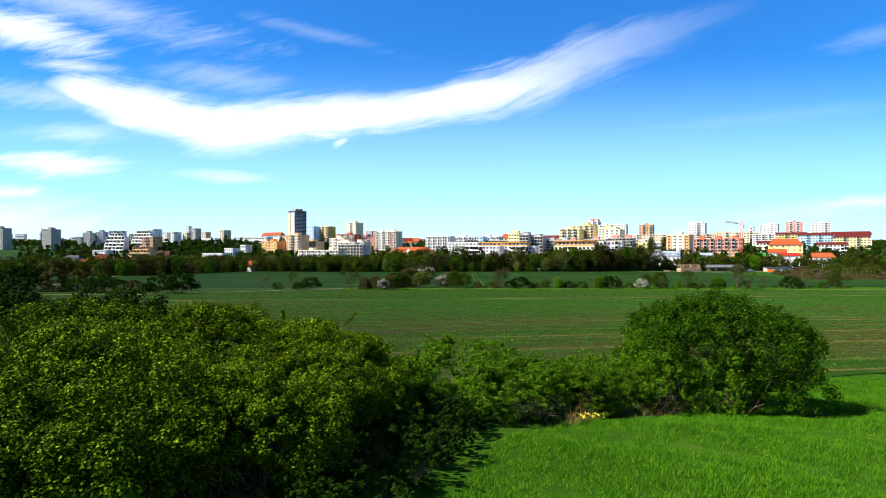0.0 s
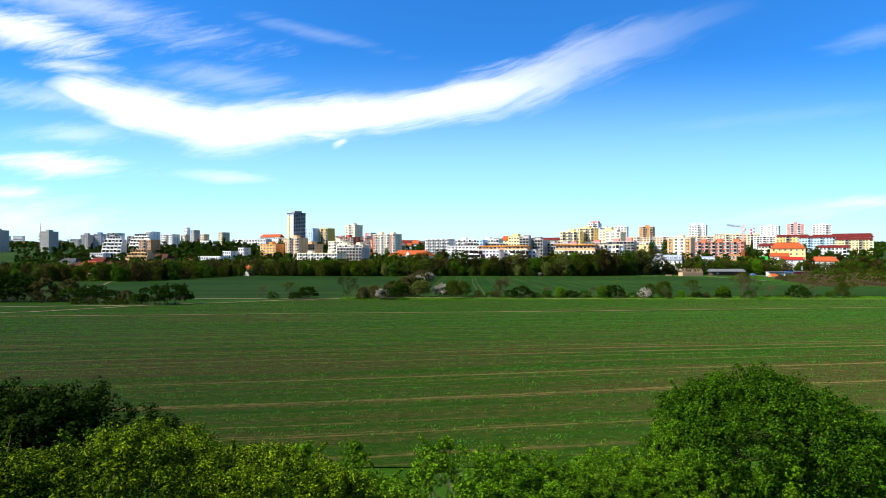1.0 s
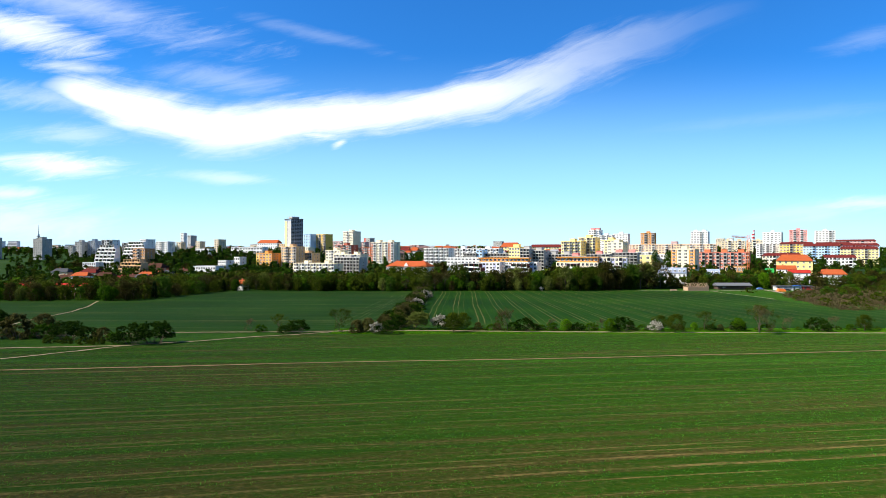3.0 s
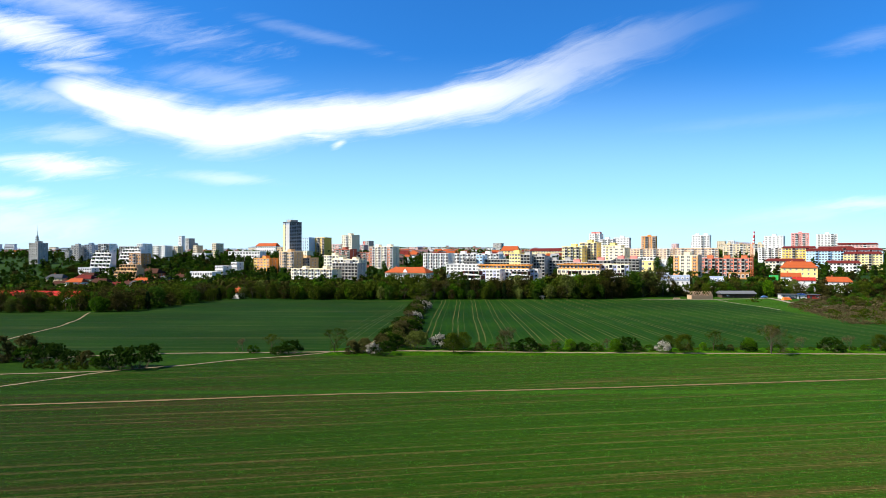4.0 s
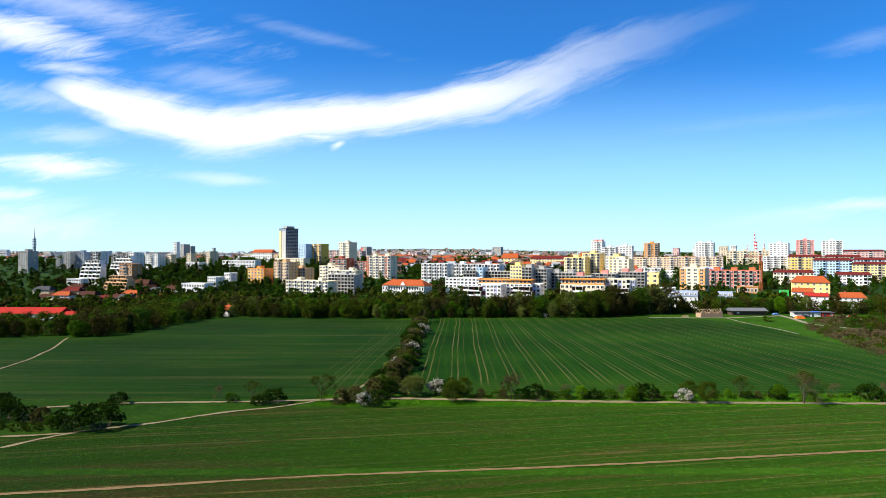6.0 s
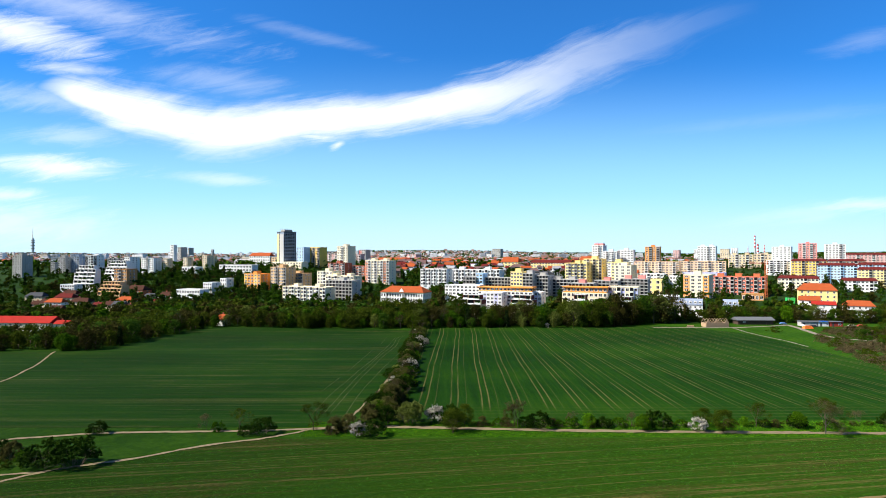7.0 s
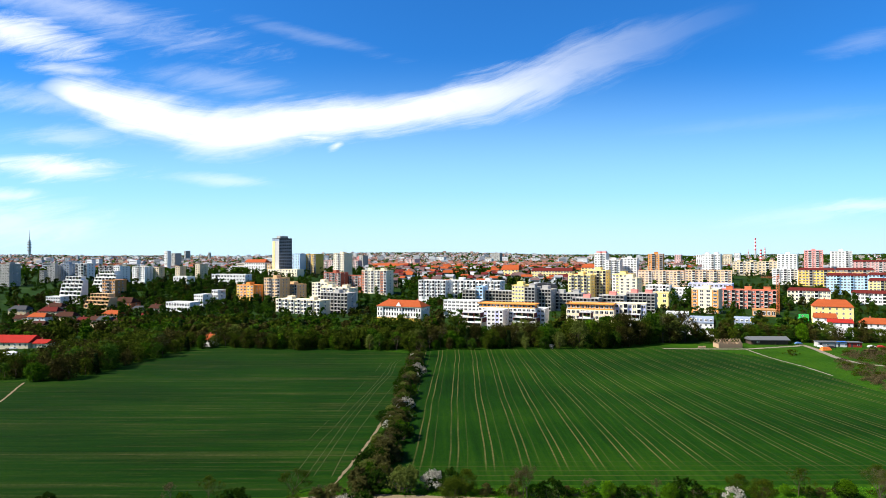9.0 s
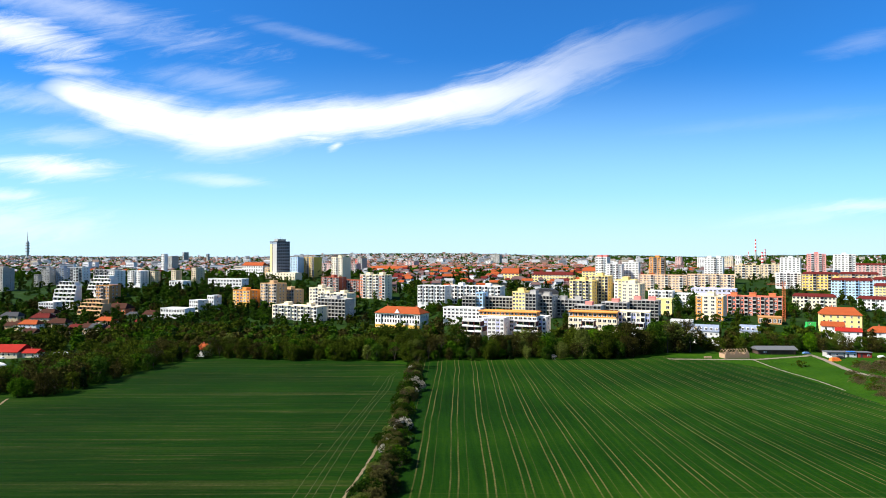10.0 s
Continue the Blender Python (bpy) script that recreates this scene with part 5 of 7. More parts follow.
gabled_block("peach row houses with red roofs", -126.0, 1200.0, 21.5, 75.8, 12.5, -24, 4, 16, PEACH, ROOF_RED, depth=12)
gabled_block("yellow house with red roof among trees", 194.8, 900.0, 27.4, 18.2, 9.2, -26, 3, 7, LEMON, ROOF_RED, depth=12)
apartment_block("tall grey twin block far off", 157.7, 1900.0, 30.8, 27.0, 32.1, -27, 14, 5, GREY, depth=20)
apartment_block("white block far off", 123.8, 1700.0, 30.5, 17.8, 15.0, -27, 8, 4, WHITE, depth=16)
apartment_block("white modern block far off", -3.7, 2200.0, 34.6, 22.1, 15.8, -28, 8, 4, WHITE, depth=20)
apartment_block("dark glass office tower far off", -973.1, 2400.0, 45.6, 7.6, 27.9, -20, 12, 4, GREY, depth=24)
apartment_block("dark office tower far off on the horizon", -921.0, 2500.0, 45.2, 7.8, 22.4, -20, 10, 3, GREY, depth=10)
hall("white house with an orange tiled roof", -319.2, 540.0, -0.1, 15.4, 4.8, -8, 2, WHITE, ROOF_RED)
hall("yellow house with a brown roof", -325.1, 543.0, -0.9, 3.9, 4.8, -8, 2, LEMON, ROOF_BROWN)
hall("long pale hall with a bright red roof", -312.0, 443.0, -6.1, 62.0, 5.1, -4, 1, CREAM, ROOF_CRIMSON)
hall("pale hall with a bright red roof and annex", -248.4, 440.0, -6.2, 9.0, 4.6, -4, 1, CREAM, ROOF_CRIMSON)
hall("small white hut with an orange roof", -137.0, 421.0, 1.0, 5.0, 2.4, -14, 1, WHITE, ROOF_RED)
hall("long house with a dull red roof", -331.5, 572.0, 4.0, 16.5, 2.3, -6, 1, SAND, ROOF_DARK)
hall("small house with a dark red roof", -279.1, 536.0, -0.9, 9.8, 3.0, -8, 1, SAND, ROOF_DARK)
hall("house with a brown tiled roof", -265.1, 528.0, -2.0, 7.1, 5.5, -16, 2, SAND, ROOF_BROWN)
hall("pale house with a grey hipped roof", -257.7, 526.0, -2.6, 10.4, 6.3, -16, 2, CREAM, ROOF_SLATE)
hall("house with a brown hipped roof", -247.9, 524.0, -3.2, 11.2, 5.0, -16, 1, SAND, ROOF_BROWN)
hall("long low house with an orange red roof", -276.7, 568.0, 1.6, 15.4, 2.7, -14, 1, SAND, ROOF_RED)
hall("large brick house with a dark red roof among trees", -297.8, 622.0, 2.9, 21.7, 7.1, -16, 2, TERRACOTTA, ROOF_BROWN)
hall("long white low house with a slate roof", -275.1, 612.0, 1.8, 12.4, 3.0, -16, 1, WHITE, ROOF_SLATE)
hall("white house with a dark brown roof", -258.3, 606.0, 2.4, 16.6, 3.5, -16, 1, WHITE, ROOF_BROWN)
hall("row house with a brown roof", -308.5, 556.0, 1.6, 16.4, 2.2, -8, 1, SAND, ROOF_BROWN)
hall("pale pink house with a brown roof", -343.4, 600.0, 5.5, 15.0, 2.4, -8, 1, PINK, ROOF_BROWN)
hall("long house with a dark grey roof", -361.9, 580.0, 2.7, 16.2, 4.2, -6, 1, SAND, ROOF_SLATE)
hall("tan house with a brown roof", -335.5, 548.0, -1.9, 9.1, 4.4, -6, 2, TAN, ROOF_BROWN)
hall("small house with a dull red roof", -250.8, 578.0, -1.3, 10.7, 2.8, -16, 1, SAND, ROOF_DARK)
hall("grey garage row with a slate roof", -246.8, 590.0, -1.7, 12.8, 2.9, -16, 1, PALE_GREY, ROOF_SLATE)
hall("low cream house with a brown roof", -279.3, 522.0, -1.2, 8.2, 2.9, -8, 1, CREAM, ROOF_BROWN)
hall("garden house with a brown roof", -297.2, 512.0, -0.8, 8.8, 2.4, -6, 1, SAND, ROOF_BROWN)
apartment_block("white apartment house below the terraces", -358.5, 624.0, 6.5, 15.5, 8.2, -12, 3, 6, WHITE, depth=10)

FOOT += [(-46, 531, 9), (-34, 527, 9), (-22, 522, 9), (-12, 518, 7)]      # open ground before the school

# ---- hedge, bushes and tree by the camera ----
rnd = random.Random(5)
big_a = tagged(thicket(11, 6.6, 3.8, LEAF_BUSH, 0.031, 104, 13, 105, 3), "dense leafy green bush with sunlit tips", "bush", "bushes on the bank")
big_b = tagged(thicket(12, 6.0, 3.5, LEAF_BUSH, 0.031, 94, 13, 105, 3), "dense leafy green bush in full leaf", "bush", "bushes on the bank")
mid_a = tagged(thicket(13, 3.6, 2.8, LEAF_HEDGE, 0.036, 56, 10, 62, 8, 0.08, 0.8), "fresh green shrub at the hedge", "bush", "shrubs in the hedge")
mid_b = tagged(thicket(14, 3.2, 2.6, LEAF_HEDGE, 0.034, 46, 10, 58, 8, 0.05, 0.8), "twiggy green shrub at the hedge", "bush", "shrubs in the hedge")
for proto, spots in (
        (big_a, ((-9.5, 17.0, 20, 1.0), (-7.6, 13.8, 130, 0.95), (-14.5, 15.5, 200, 1.05), (-4.6, 19.4, 300, 0.86), (-12.0, 11.2, 60, 0.95), (-7.6, 19.6, 160, 0.95))),
        (big_b, ((-7.0, 10.6, 10, 0.95), (-4.7, 17.2, 80, 0.84), (-18.5, 18.5, 170, 1.0), (-18.0, 12.2, 33, 1.05), (-5.0, 14.0, 222, 0.84))),
        (mid_a, ((1.6, 22.9, 0, 0.92), (3.6, 24.0, 90, 0.9), (5.3, 24.8, 200, 0.92), (-2.6, 22.0, 300, 0.95), (6.9, 25.6, 40, 0.9))),
        (mid_b, ((0.0, 23.4, 0, 1.18), (2.4, 24.6, 120, 0.9), (4.6, 26.0, 70, 0.95), (7.4, 24.9, 250, 0.95)))):
    for x, y, a, s in spots:
        set_down(proto, x, y, a, s, s * (0.82 if proto is mid_a else 1.0))
for x, y, a, s, tall in ((-0.3, 21.0, 190, 0.75, 0.5), (-2.2, 20.2, 80, 0.9, 0.8)):
    set_down(mid_a, x, y, a, s, tall)
# Low dark leaves added where the bushes' shadow falls, to make it blacker.
bramble = tagged(thicket(17, 3.2, 1.3, LEAF_DARK, 0.034, 40, 9, 40, 2, 0.1, 0.9), "low dark bramble added to deepen the shade beside the bushes", "bush", "brambles under the bushes")
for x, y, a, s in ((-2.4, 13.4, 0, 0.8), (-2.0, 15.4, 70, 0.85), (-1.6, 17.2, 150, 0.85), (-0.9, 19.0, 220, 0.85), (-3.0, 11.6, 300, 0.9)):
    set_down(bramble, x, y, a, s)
drop(bramble)
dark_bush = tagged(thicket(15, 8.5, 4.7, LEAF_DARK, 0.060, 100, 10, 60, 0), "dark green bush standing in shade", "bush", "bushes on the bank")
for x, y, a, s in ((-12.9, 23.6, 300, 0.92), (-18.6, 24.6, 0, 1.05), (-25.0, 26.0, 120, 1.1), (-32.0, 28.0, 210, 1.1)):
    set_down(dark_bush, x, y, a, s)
oak = tagged(thicket(16, 7.5, 4.8, LEAF_OAK, 0.044, 170, 12, 76, 8, 0.12, 0.75, "tree"), "broad leafy green tree at the hedge end", "tree")
set_down(oak, 10.3, 27.0, 0, 1.0)
set_down(mid_a, 7.4, 26.4, 150, 0.85, 1.2)
set_down(mid_b, 9.2, 24.2, 20, 0.5, 0.8)
sapling = tagged(bush(18, 1.5, 2.5, LEAF_FRESH, 0.05, 46, 50, corners=3, twigs=5, shell=0.2), "slender shoot with fresh leaves above the bush", "bush", "shoots above the hedge")
for x, y, a in ((-4.4, 22.6, 0), (-3.2, 23.4, 100), (9.6, 24.0, 60)):
    set_down(sapling, x, y, a, 1.0, 1.25 if x < 0 else 1.0)
for o in (big_a, big_b, mid_a, mid_b, dark_bush, oak, sapling):
    drop(o)


def blades(name, label, area, count, high, mats, seed, wide, inside):
    """A stand of grass blades over an area, in uneven tufts."""
    rng = np.random.default_rng(seed)
    x0, y0, x1, y1 = area
    x, y = rng.uniform(x0, x1, count), rng.uniform(y0, y1, count)
    ok = inside(x, y)
    x, y = x[ok], y[ok]
    n = len(x)
    z = np.interp(y, GROUND_Y, GROUND_Z) + np.where(y < 32, 0.14 * np.sin(x * 0.9 + y * 0.4) * np.sin(y * 0.7) * np.clip((32 - y) / 4, 0, 1), 0)
    tuft = np.sin(x * 1.7 + 1.3 * np.sin(y * 1.1)) * np.sin(y * 1.9 + 1.7 * np.sin(x * 0.8)) + 0.6 * np.sin(x * 5.1 + y * 2.3) * np.sin(y * 4.7 - x)
    h = high * rng.uniform(0.4, 1.2, n) * (1.0 + 0.55 * np.clip(tuft, -1.1, 1.4))
    a = rng.uniform(0, 6.283, n)
    c, s = np.cos(a) * wide, np.sin(a) * wide
    lx, ly = rng.normal(0.15, 0.55, n) * h, rng.normal(0, 0.55, n) * h
    v = np.stack([np.stack([x - c, y - s, z - 0.02], 1), np.stack([x + c, y + s, z - 0.02], 1), np.stack([x + lx, y + ly, z + h], 1)], 1).reshape(-1, 3)
    me = bpy.data.meshes.new(name)
    me.vertices.add(3 * n)
    me.vertices.foreach_set("co", v.ravel())
    me.loops.add(3 * n)
    me.loops.foreach_set("vertex_index", np.arange(3 * n, dtype=np.int32))
    me.polygons.add(n)
    me.polygons.foreach_set("loop_start", np.arange(0, 3 * n, 3, dtype=np.int32))
    me.materials.append(mats)
    me.update(calc_edges=True)
    return tagged(new(name, me), label, "grass", kind="stuff")


GRASS = leaf_mat("grass_blades", ((0.008, 0.050, 0.003), (0.040, 0.145, 0.006), (0.140, 0.260, 0.010)), 0.25, 1.7)
STRAW = leaf_mat("dry_stalks", ((0.12, 0.085, 0.03), (0.26, 0.19, 0.07), (0.42, 0.32, 0.14)), 0.2)
BANK_X, BANK_Y = (-1.6, -0.7, 0.5, 2.4, 4.5, 6.5, 11.0, 14.0, 18.0, 40.0), (10.0, 14.2, 18.0, 21.0, 22.8, 23.8, 25.4, 33.0, 36.5, 38.0)      # the far edge of the mown bank


def near_bank(x, y):
    return (y < np.interp(x, BANK_X, BANK_Y) + 0.25 * np.sin(x * 2.3)) & (x > -1.3 + 0.3 * np.sin(y)) & (x < 2 + (y - 2) * 0.85)


blades("bank_grass", "tall fresh green meadow grass on the bank", (-1.6, 9, 22, 24), 360000, 0.10, GRASS, 31, 0.0085, near_bank)
blades("bank_grass", "fresh green meadow grass on the slope", (4, 24, 36, 38), 190000, 0.13, GRASS, 32, 0.012, near_bank)
blades("dry_stalks", "dry straw stalks at the foot of the hedge", (2.2, 20.4, 10.8, 26.0), 9000, 0.42, STRAW, 33, 0.008, lambda x, y: (np.abs(y - np.interp(x, BANK_X, BANK_Y)) < 0.4) & (np.sin(x * 2.1) > 0.35))
CROP = leaf_mat("young_crop_blades", ((0.030, 0.108, 0.011), (0.046, 0.148, 0.015), (0.066, 0.185, 0.019)), 0.25, 0.08)


def on_near_field(x, y):
    """Inside the sparse field, thinner along some drilled rows."""
    v = y - x * 0.17
    row = np.sin(v * 2.1 + 0.7 * np.sin(x * 0.02)) * np.sin(v * 0.37 + 1.0)
    left = np.interp(y, (33, 60, 120, 150, 163, 172, 184), (-70, -90, -120, -100, -78, -62, -40))
    return (y > np.interp(x, (-60, 11, 24, 70), (33.5, 33.5, 38.5, 44.5))) & (x > left + 1) & (np.abs(x) < 0.76 * y + 4) & (row > -0.45)


blades("crop_blades", "short green blades of the sparse young crop", (-118, 34, 146, 184), 900000, 0.12, CROP, 34, 0.050, on_near_field)
blades("verge_grass", "bright rough grass on the verges of the farm track", (-32, 184, 140, 198.5), 110000, 0.30, GRASS, 35, 0.045, lambda x, y: (np.abs(y - np.interp(x, (-30, -14, 14, 36, 74, 111, 140), (192.6, 194.2, 192, 190.4, 188.9, 187.8, 187.0))) > 1.3) & (y > np.interp(x, (-40, 264), (186.0, 184.6))))
FLOWER = simple_mat("yellow_flowers", (0.75, 0.62, 0.03), 0.6)
rng = np.random.default_rng(8)
cs = np.column_stack([rng.normal(3.95, 0.20, 90), rng.normal(21.9, 0.14, 90), np.zeros(90)])
cs[:, 2] = [land(x, y) + 0.26 + 0.05 * math.sin(23 * x) for x, y in cs[:, :2]]
patch = empty("flower_clump", 3.95, 21.9, land(3.95, 21.9))
tagged(patch, "small clump of yellow spring flowers in the grass", "flowers")
part("blossom", leaf_mesh("blossom", cs - np.array([3.95, 21.9, land(3.95, 21.9)]), np.tile([0, 0, 1.0], (90, 1)), 0.05, rng, FLOWER), patch)
stems = Geo()
for c in cs[::4]:
    stems.tube((c[0] - 3.95, c[1] - 21.9, -0.1), (c[0] - 3.95, c[1] - 21.9, c[2] - land(3.95, 21.9)), 0.006, 0.004, 3)
part("stalk", stems.mesh("stalk", [GRASS]), patch)

# ---- trees and bushes along the farm track ----
row_green = tagged(tree(41, 6.0, 6.0, LEAF_OLIVE, 0.13, 90, 90, trunk=0.3, low=0.2), "olive green budding tree by the farm track", "tree", "trees along the track")
row_fresh = tagged(tree(42, 5.0, 4.6, LEAF_FRESH, 0.13, 80, 80, trunk=0.3, low=0.2), "fresh green young tree by the farm track", "tree", "trees along the track")
row_bare = tagged(tree(43, 7.5, 6.0, LEAF_SCRUB, 0.07, 420, 16, bark=BARK_GREY, trunk=0.28, bare=True), "nearly bare tree with fine brown twigs", "tree", "trees along the track")
row_dark = tagged(thicket(44, 6.0, 4.2, LEAF_DARK, 0.14, 46, 9, 22, 3, 0.10, 0.8), "dark green rounded bush by the farm track", "bush", "bushes along the track")
row_bush = tagged(thicket(45, 4.0, 2.6, LEAF_GREEN, 0.12, 34, 8, 18, 3, 0.08, 0.8), "green bush by the farm track", "bush", "bushes along the track")
row_brown = tagged(bush(46, 5.0, 4.0, LEAF_HEDGEROW, 0.11, 110, 70, twigs=14, corners=3), "brown budding thicket bush", "bush", "bushes along the track")
row_white = tagged(thicket(47, 4.4, 3.5, BLOSSOM, 0.11, 38, 8, 20, 5, 0.22, 0.6), "small tree in white blossom by the track", "blossom tree", "blossoming trees")
row_pale = tagged(thicket(48, 6.2, 5.4, LEAF_PALE, 0.15, 54, 9, 22, 4, 0.15, 0.7), "pale yellow green willow bush", "bush", "bushes along the track")
low_scrub = tagged(bush(49, 3.2, 1.5, LEAF_OLIVE, 0.11, 50, 50, corners=3), "low olive scrub on the verge", "bush", "bushes along the track")
row_light = tagged(tree(50, 6.6, 5.2, LEAF_OLIVE, 0.075, 420, 18, trunk=0.3, bare=True), "thin tree with opening olive leaves", "tree", "trees along the track")
for proto, spots in (
        (row_light, ((-30.0, 191.0, 0, 1.12), (-47.4, 191.6, 90, 0.85), (89.0, 188.4, 40, 1.32), (75.8, 194.0, 10, 0.95), (17.8, 194.4, 200, 0.9))),
        (row_bare, ((18.4, 193.6, 50, 0.95), (-55.5, 192.0, 0, 0.55), (88.4, 187.4, 140, 1.1), (113.6, 193.5, 20, 0.62), (46.0, 194.6, 90, 0.5), (101.0, 194.5, 0, 0.55), (32.0, 195.0, 30, 0.5), (140, 192, 80, 0.9), (-24.5, 190.6, 60, 0.55))),
        (row_green, ((2.8, 189.3, 0, 0.95), (65.5, 188.9, 80, 0.90), (5.6, 195.8, 200, 0.85), (63.0, 194.2, 150, 0.75), (122, 193, 0, 0.8))),
        (row_fresh, ((47.5, 190.8, 0, 0.8), (85.2, 193.0, 60, 0.78), (35.4, 193.4, 200, 0.72), (73.0, 194.2, 0, 0.5))),
        (row_dark, ((-41.4, 188.6, 0, 0.95), (23.6, 193.4, 40, 0.95), (51.6, 193.0, 90, 1.0), (107.9, 192.4, 150, 1.0), (-105.3, 184.6, 0, 0.9), (-79.2, 188.8, 70, 0.72), (85.4, 193.6, 100, 0.72), (77.6, 193.8, 0, 0.5), (-45.0, 187.6, 130, 0.55), (39.0, 193.8, 200, 0.62), (150, 193, 0, 0.9))),
        (row_bush, ((-52.5, 190.9, 0, 0.85), (28.4, 194.2, 70, 0.7), (31.6, 194.0, 120, 0.95), (43.0, 194.0, 0, 0.9), (58.0, 194.2, 0, 0.7), (20.5, 194.2, 30, 1.0), (93.0, 192.6, 10, 0.8), (118.0, 193.0, 60, 0.8), (14.0, 195.6, 60, 0.7))),
        (row_brown, ((10.0, 195.4, 0, 0.62), (15.5, 195.2, 50, 0.6), (27.0, 194.6, 120, 0.55), (-24.8, 189.4, 30, 0.95), (-21.5, 190.4, 150, 1.1), (36.6, 194.4, 0, 0.6), (54.5, 194.6, 90, 0.5), (69.0, 194.4, 0, 0.5), (80.5, 194.0, 10, 0.5))),
        (row_white, ((60.2, 190.4, 0, 0.95), (-18.9, 186.4, 60, 0.95), (-1.4, 197.8, 120, 1.2), (-7.9, 328, 0, 1.25), (-11.2, 266, 40, 1.35), (-14.6, 251, 90, 0.85), (-15.4, 246, 10, 0.7), (-9.4, 322, 200, 0.7))),
        (row_pale, ((-7.6, 197.4, 0, 1.05),)),
        (low_scrub, tuple((x, 195.6 + 1.0 * math.sin(x), x * 40, 0.55 + 0.25 * math.sin(x * 3.1) ** 2) for x in range(8, 130, 4)))):
    for x, y, a, s in spots:
        set_down(proto, x, y, a, s)
set_down(row_dark, -15.6, 186.6, 20, 0.95)
set_down(row_dark, 1.6, 197.8, 20, 1.1)
# the thicket by the paths on the west side
for k, (x, y, s) in enumerate(((-71.5, 166.5, 1.35), (-76.5, 166.0, 1.25), (-81.5, 167.5, 1.1), (-86.0, 170.5, 0.95), (-91.0, 172.0, 0.9), (-97.0, 174.0, 1.2), (-104.0, 175.5, 1.5), (-112.0, 176.5, 1.7), (-121, 178, 1.8), (-131, 178, 1.8), (-142, 178, 1.9), (-108, 181, 1.6), (-126, 184, 1.9), (-150, 186, 2.0), (-138, 190, 1.9))):
    set_down((row_dark, row_dark, row_bush, row_brown)[k % 4] if k > 1 else row_dark, x, y, k * 67, s)
for k, (x, y) in enumerate(((-88, 165.6), (-93, 166.5), (-97.5, 167.0), (-84.5, 165.0))):
    set_down(low_scrub, x, y, k * 50, 1.2)
# the hedge between the fields
hr = random.Random(3)
for k in range(84):
    y = 195 + k * 2.28
    half_w = float(np.interp(y, (190, 260, 384), (3.2, 2.6, 1.9)))
    x = float(np.interp(y, (190, 214, 258, 310, 383), (-15.0, -14.2, -13.0, -12.0, -11.2))) + hr.uniform(-half_w, half_w)
    proto = (row_brown, row_dark, row_brown, row_bush, row_brown, row_pale, row_brown, row_dark)[k % 8]
    s = hr.uniform(0.85, 1.2)
    if k in (62, 75):
        proto = row_white
    set_down(proto, x, y, hr.uniform(0, 360), s * (1.4 if proto is row_bush else 0.7 if proto is row_pale else 1.0))
for k in range(9):
    set_down((row_light, row_bare)[k % 2], -13.0 + hr.uniform(-1.5, 1.5), 200 + k * 21, k * 80, hr.uniform(0.7, 0.95))
set_down(row_light, -10.4, 381, 30, 1.5)
set_down(row_brown, -13.4, 216, 30, 1.5)
set_down(row_green, -15.5, 222, 70, 0.75)

# ---- the wood behind the fields ----
wood = [
    tagged(tree(61, 11, 8.5, LEAF_OLIVE, 0.30, 60, 58, far=True, low=0.10), "olive green budding woodland tree", "tree", "trees of the wood"),
    tagged(tree(62, 11, 8.0, LEAF_BROWN, 0.26, 60, 58, far=True, low=0.10), "brownish woodland tree still coming into leaf", "tree", "trees of the wood"),
    tagged(tree(63, 10, 8.0, LEAF_TOWN, 0.30, 60, 58, far=True, low=0.06), "dark green woodland tree in full leaf", "tree", "trees of the wood"),
    tagged(tree(64, 9, 7.5, LEAF_GREEN, 0.29, 58, 58, far=True, low=0.06), "mid green woodland tree", "tree", "trees of the wood"),
    tagged(tree(65, 9, 7.0, LEAF_FRESH, 0.29, 58, 58, far=True, low=0.06), "bright fresh green woodland tree", "tree", "trees of the wood"),
    tagged(tree(66, 11, 8.5, LEAF_PALE, 0.29, 58, 58, far=True, low=0.10), "pale yellow green woodland tree", "tree", "trees of the wood"),
    tagged(tree(67, 12, 8.0, LEAF_BROWN, 0.25, 100, 10, far=True, bark=BARK_GREY, bare=True), "bare woodland tree with fine grey twigs", "tree", "trees of the wood"),
    tagged(tree(68, 12, 4.6, NEEDLES, 0.5, 70, 18, far=True, cone=True, low=0.04, name="conifer"), "dark conifer among the leafy trees", "conifer", "conifers"),
    tagged(tree(69, 5, 5.5, BLOSSOM, 0.35, 40, 20, far=True, low=0.08), "small tree in white blossom at the wood edge", "blossom tree", "blossoming trees"),
    tagged(tree(70, 14, 3.6, LEAF_OLIVE, 0.5, 60, 20, far=True, low=0.06, name="poplar"), "slim upright poplar coming into leaf", "tree", "poplars"),
]
town_kinds = [tree(81, 10, 8.5, LEAF_TOWN, 0.85, 20, 18, far=True, limbs=0, low=0.05), tree(82, 9, 8, LEAF_GREEN, 0.85, 20, 18, far=True, limbs=0, low=0.05), tree(83, 10, 8, LEAF_OLIVE, 0.85, 20, 18, far=True, limbs=0, low=0.08),
              tree(84, 12, 4.6, NEEDLES, 0.9, 30, 11, far=True, cone=True, low=0.05), tree(85, 10, 8, LEAF_BROWN, 0.80, 20, 18, far=True, limbs=0, low=0.08), tree(86, 15, 3.6, LEAF_TOWN, 0.9, 30, 11, far=True, limbs=0, low=0.05)]
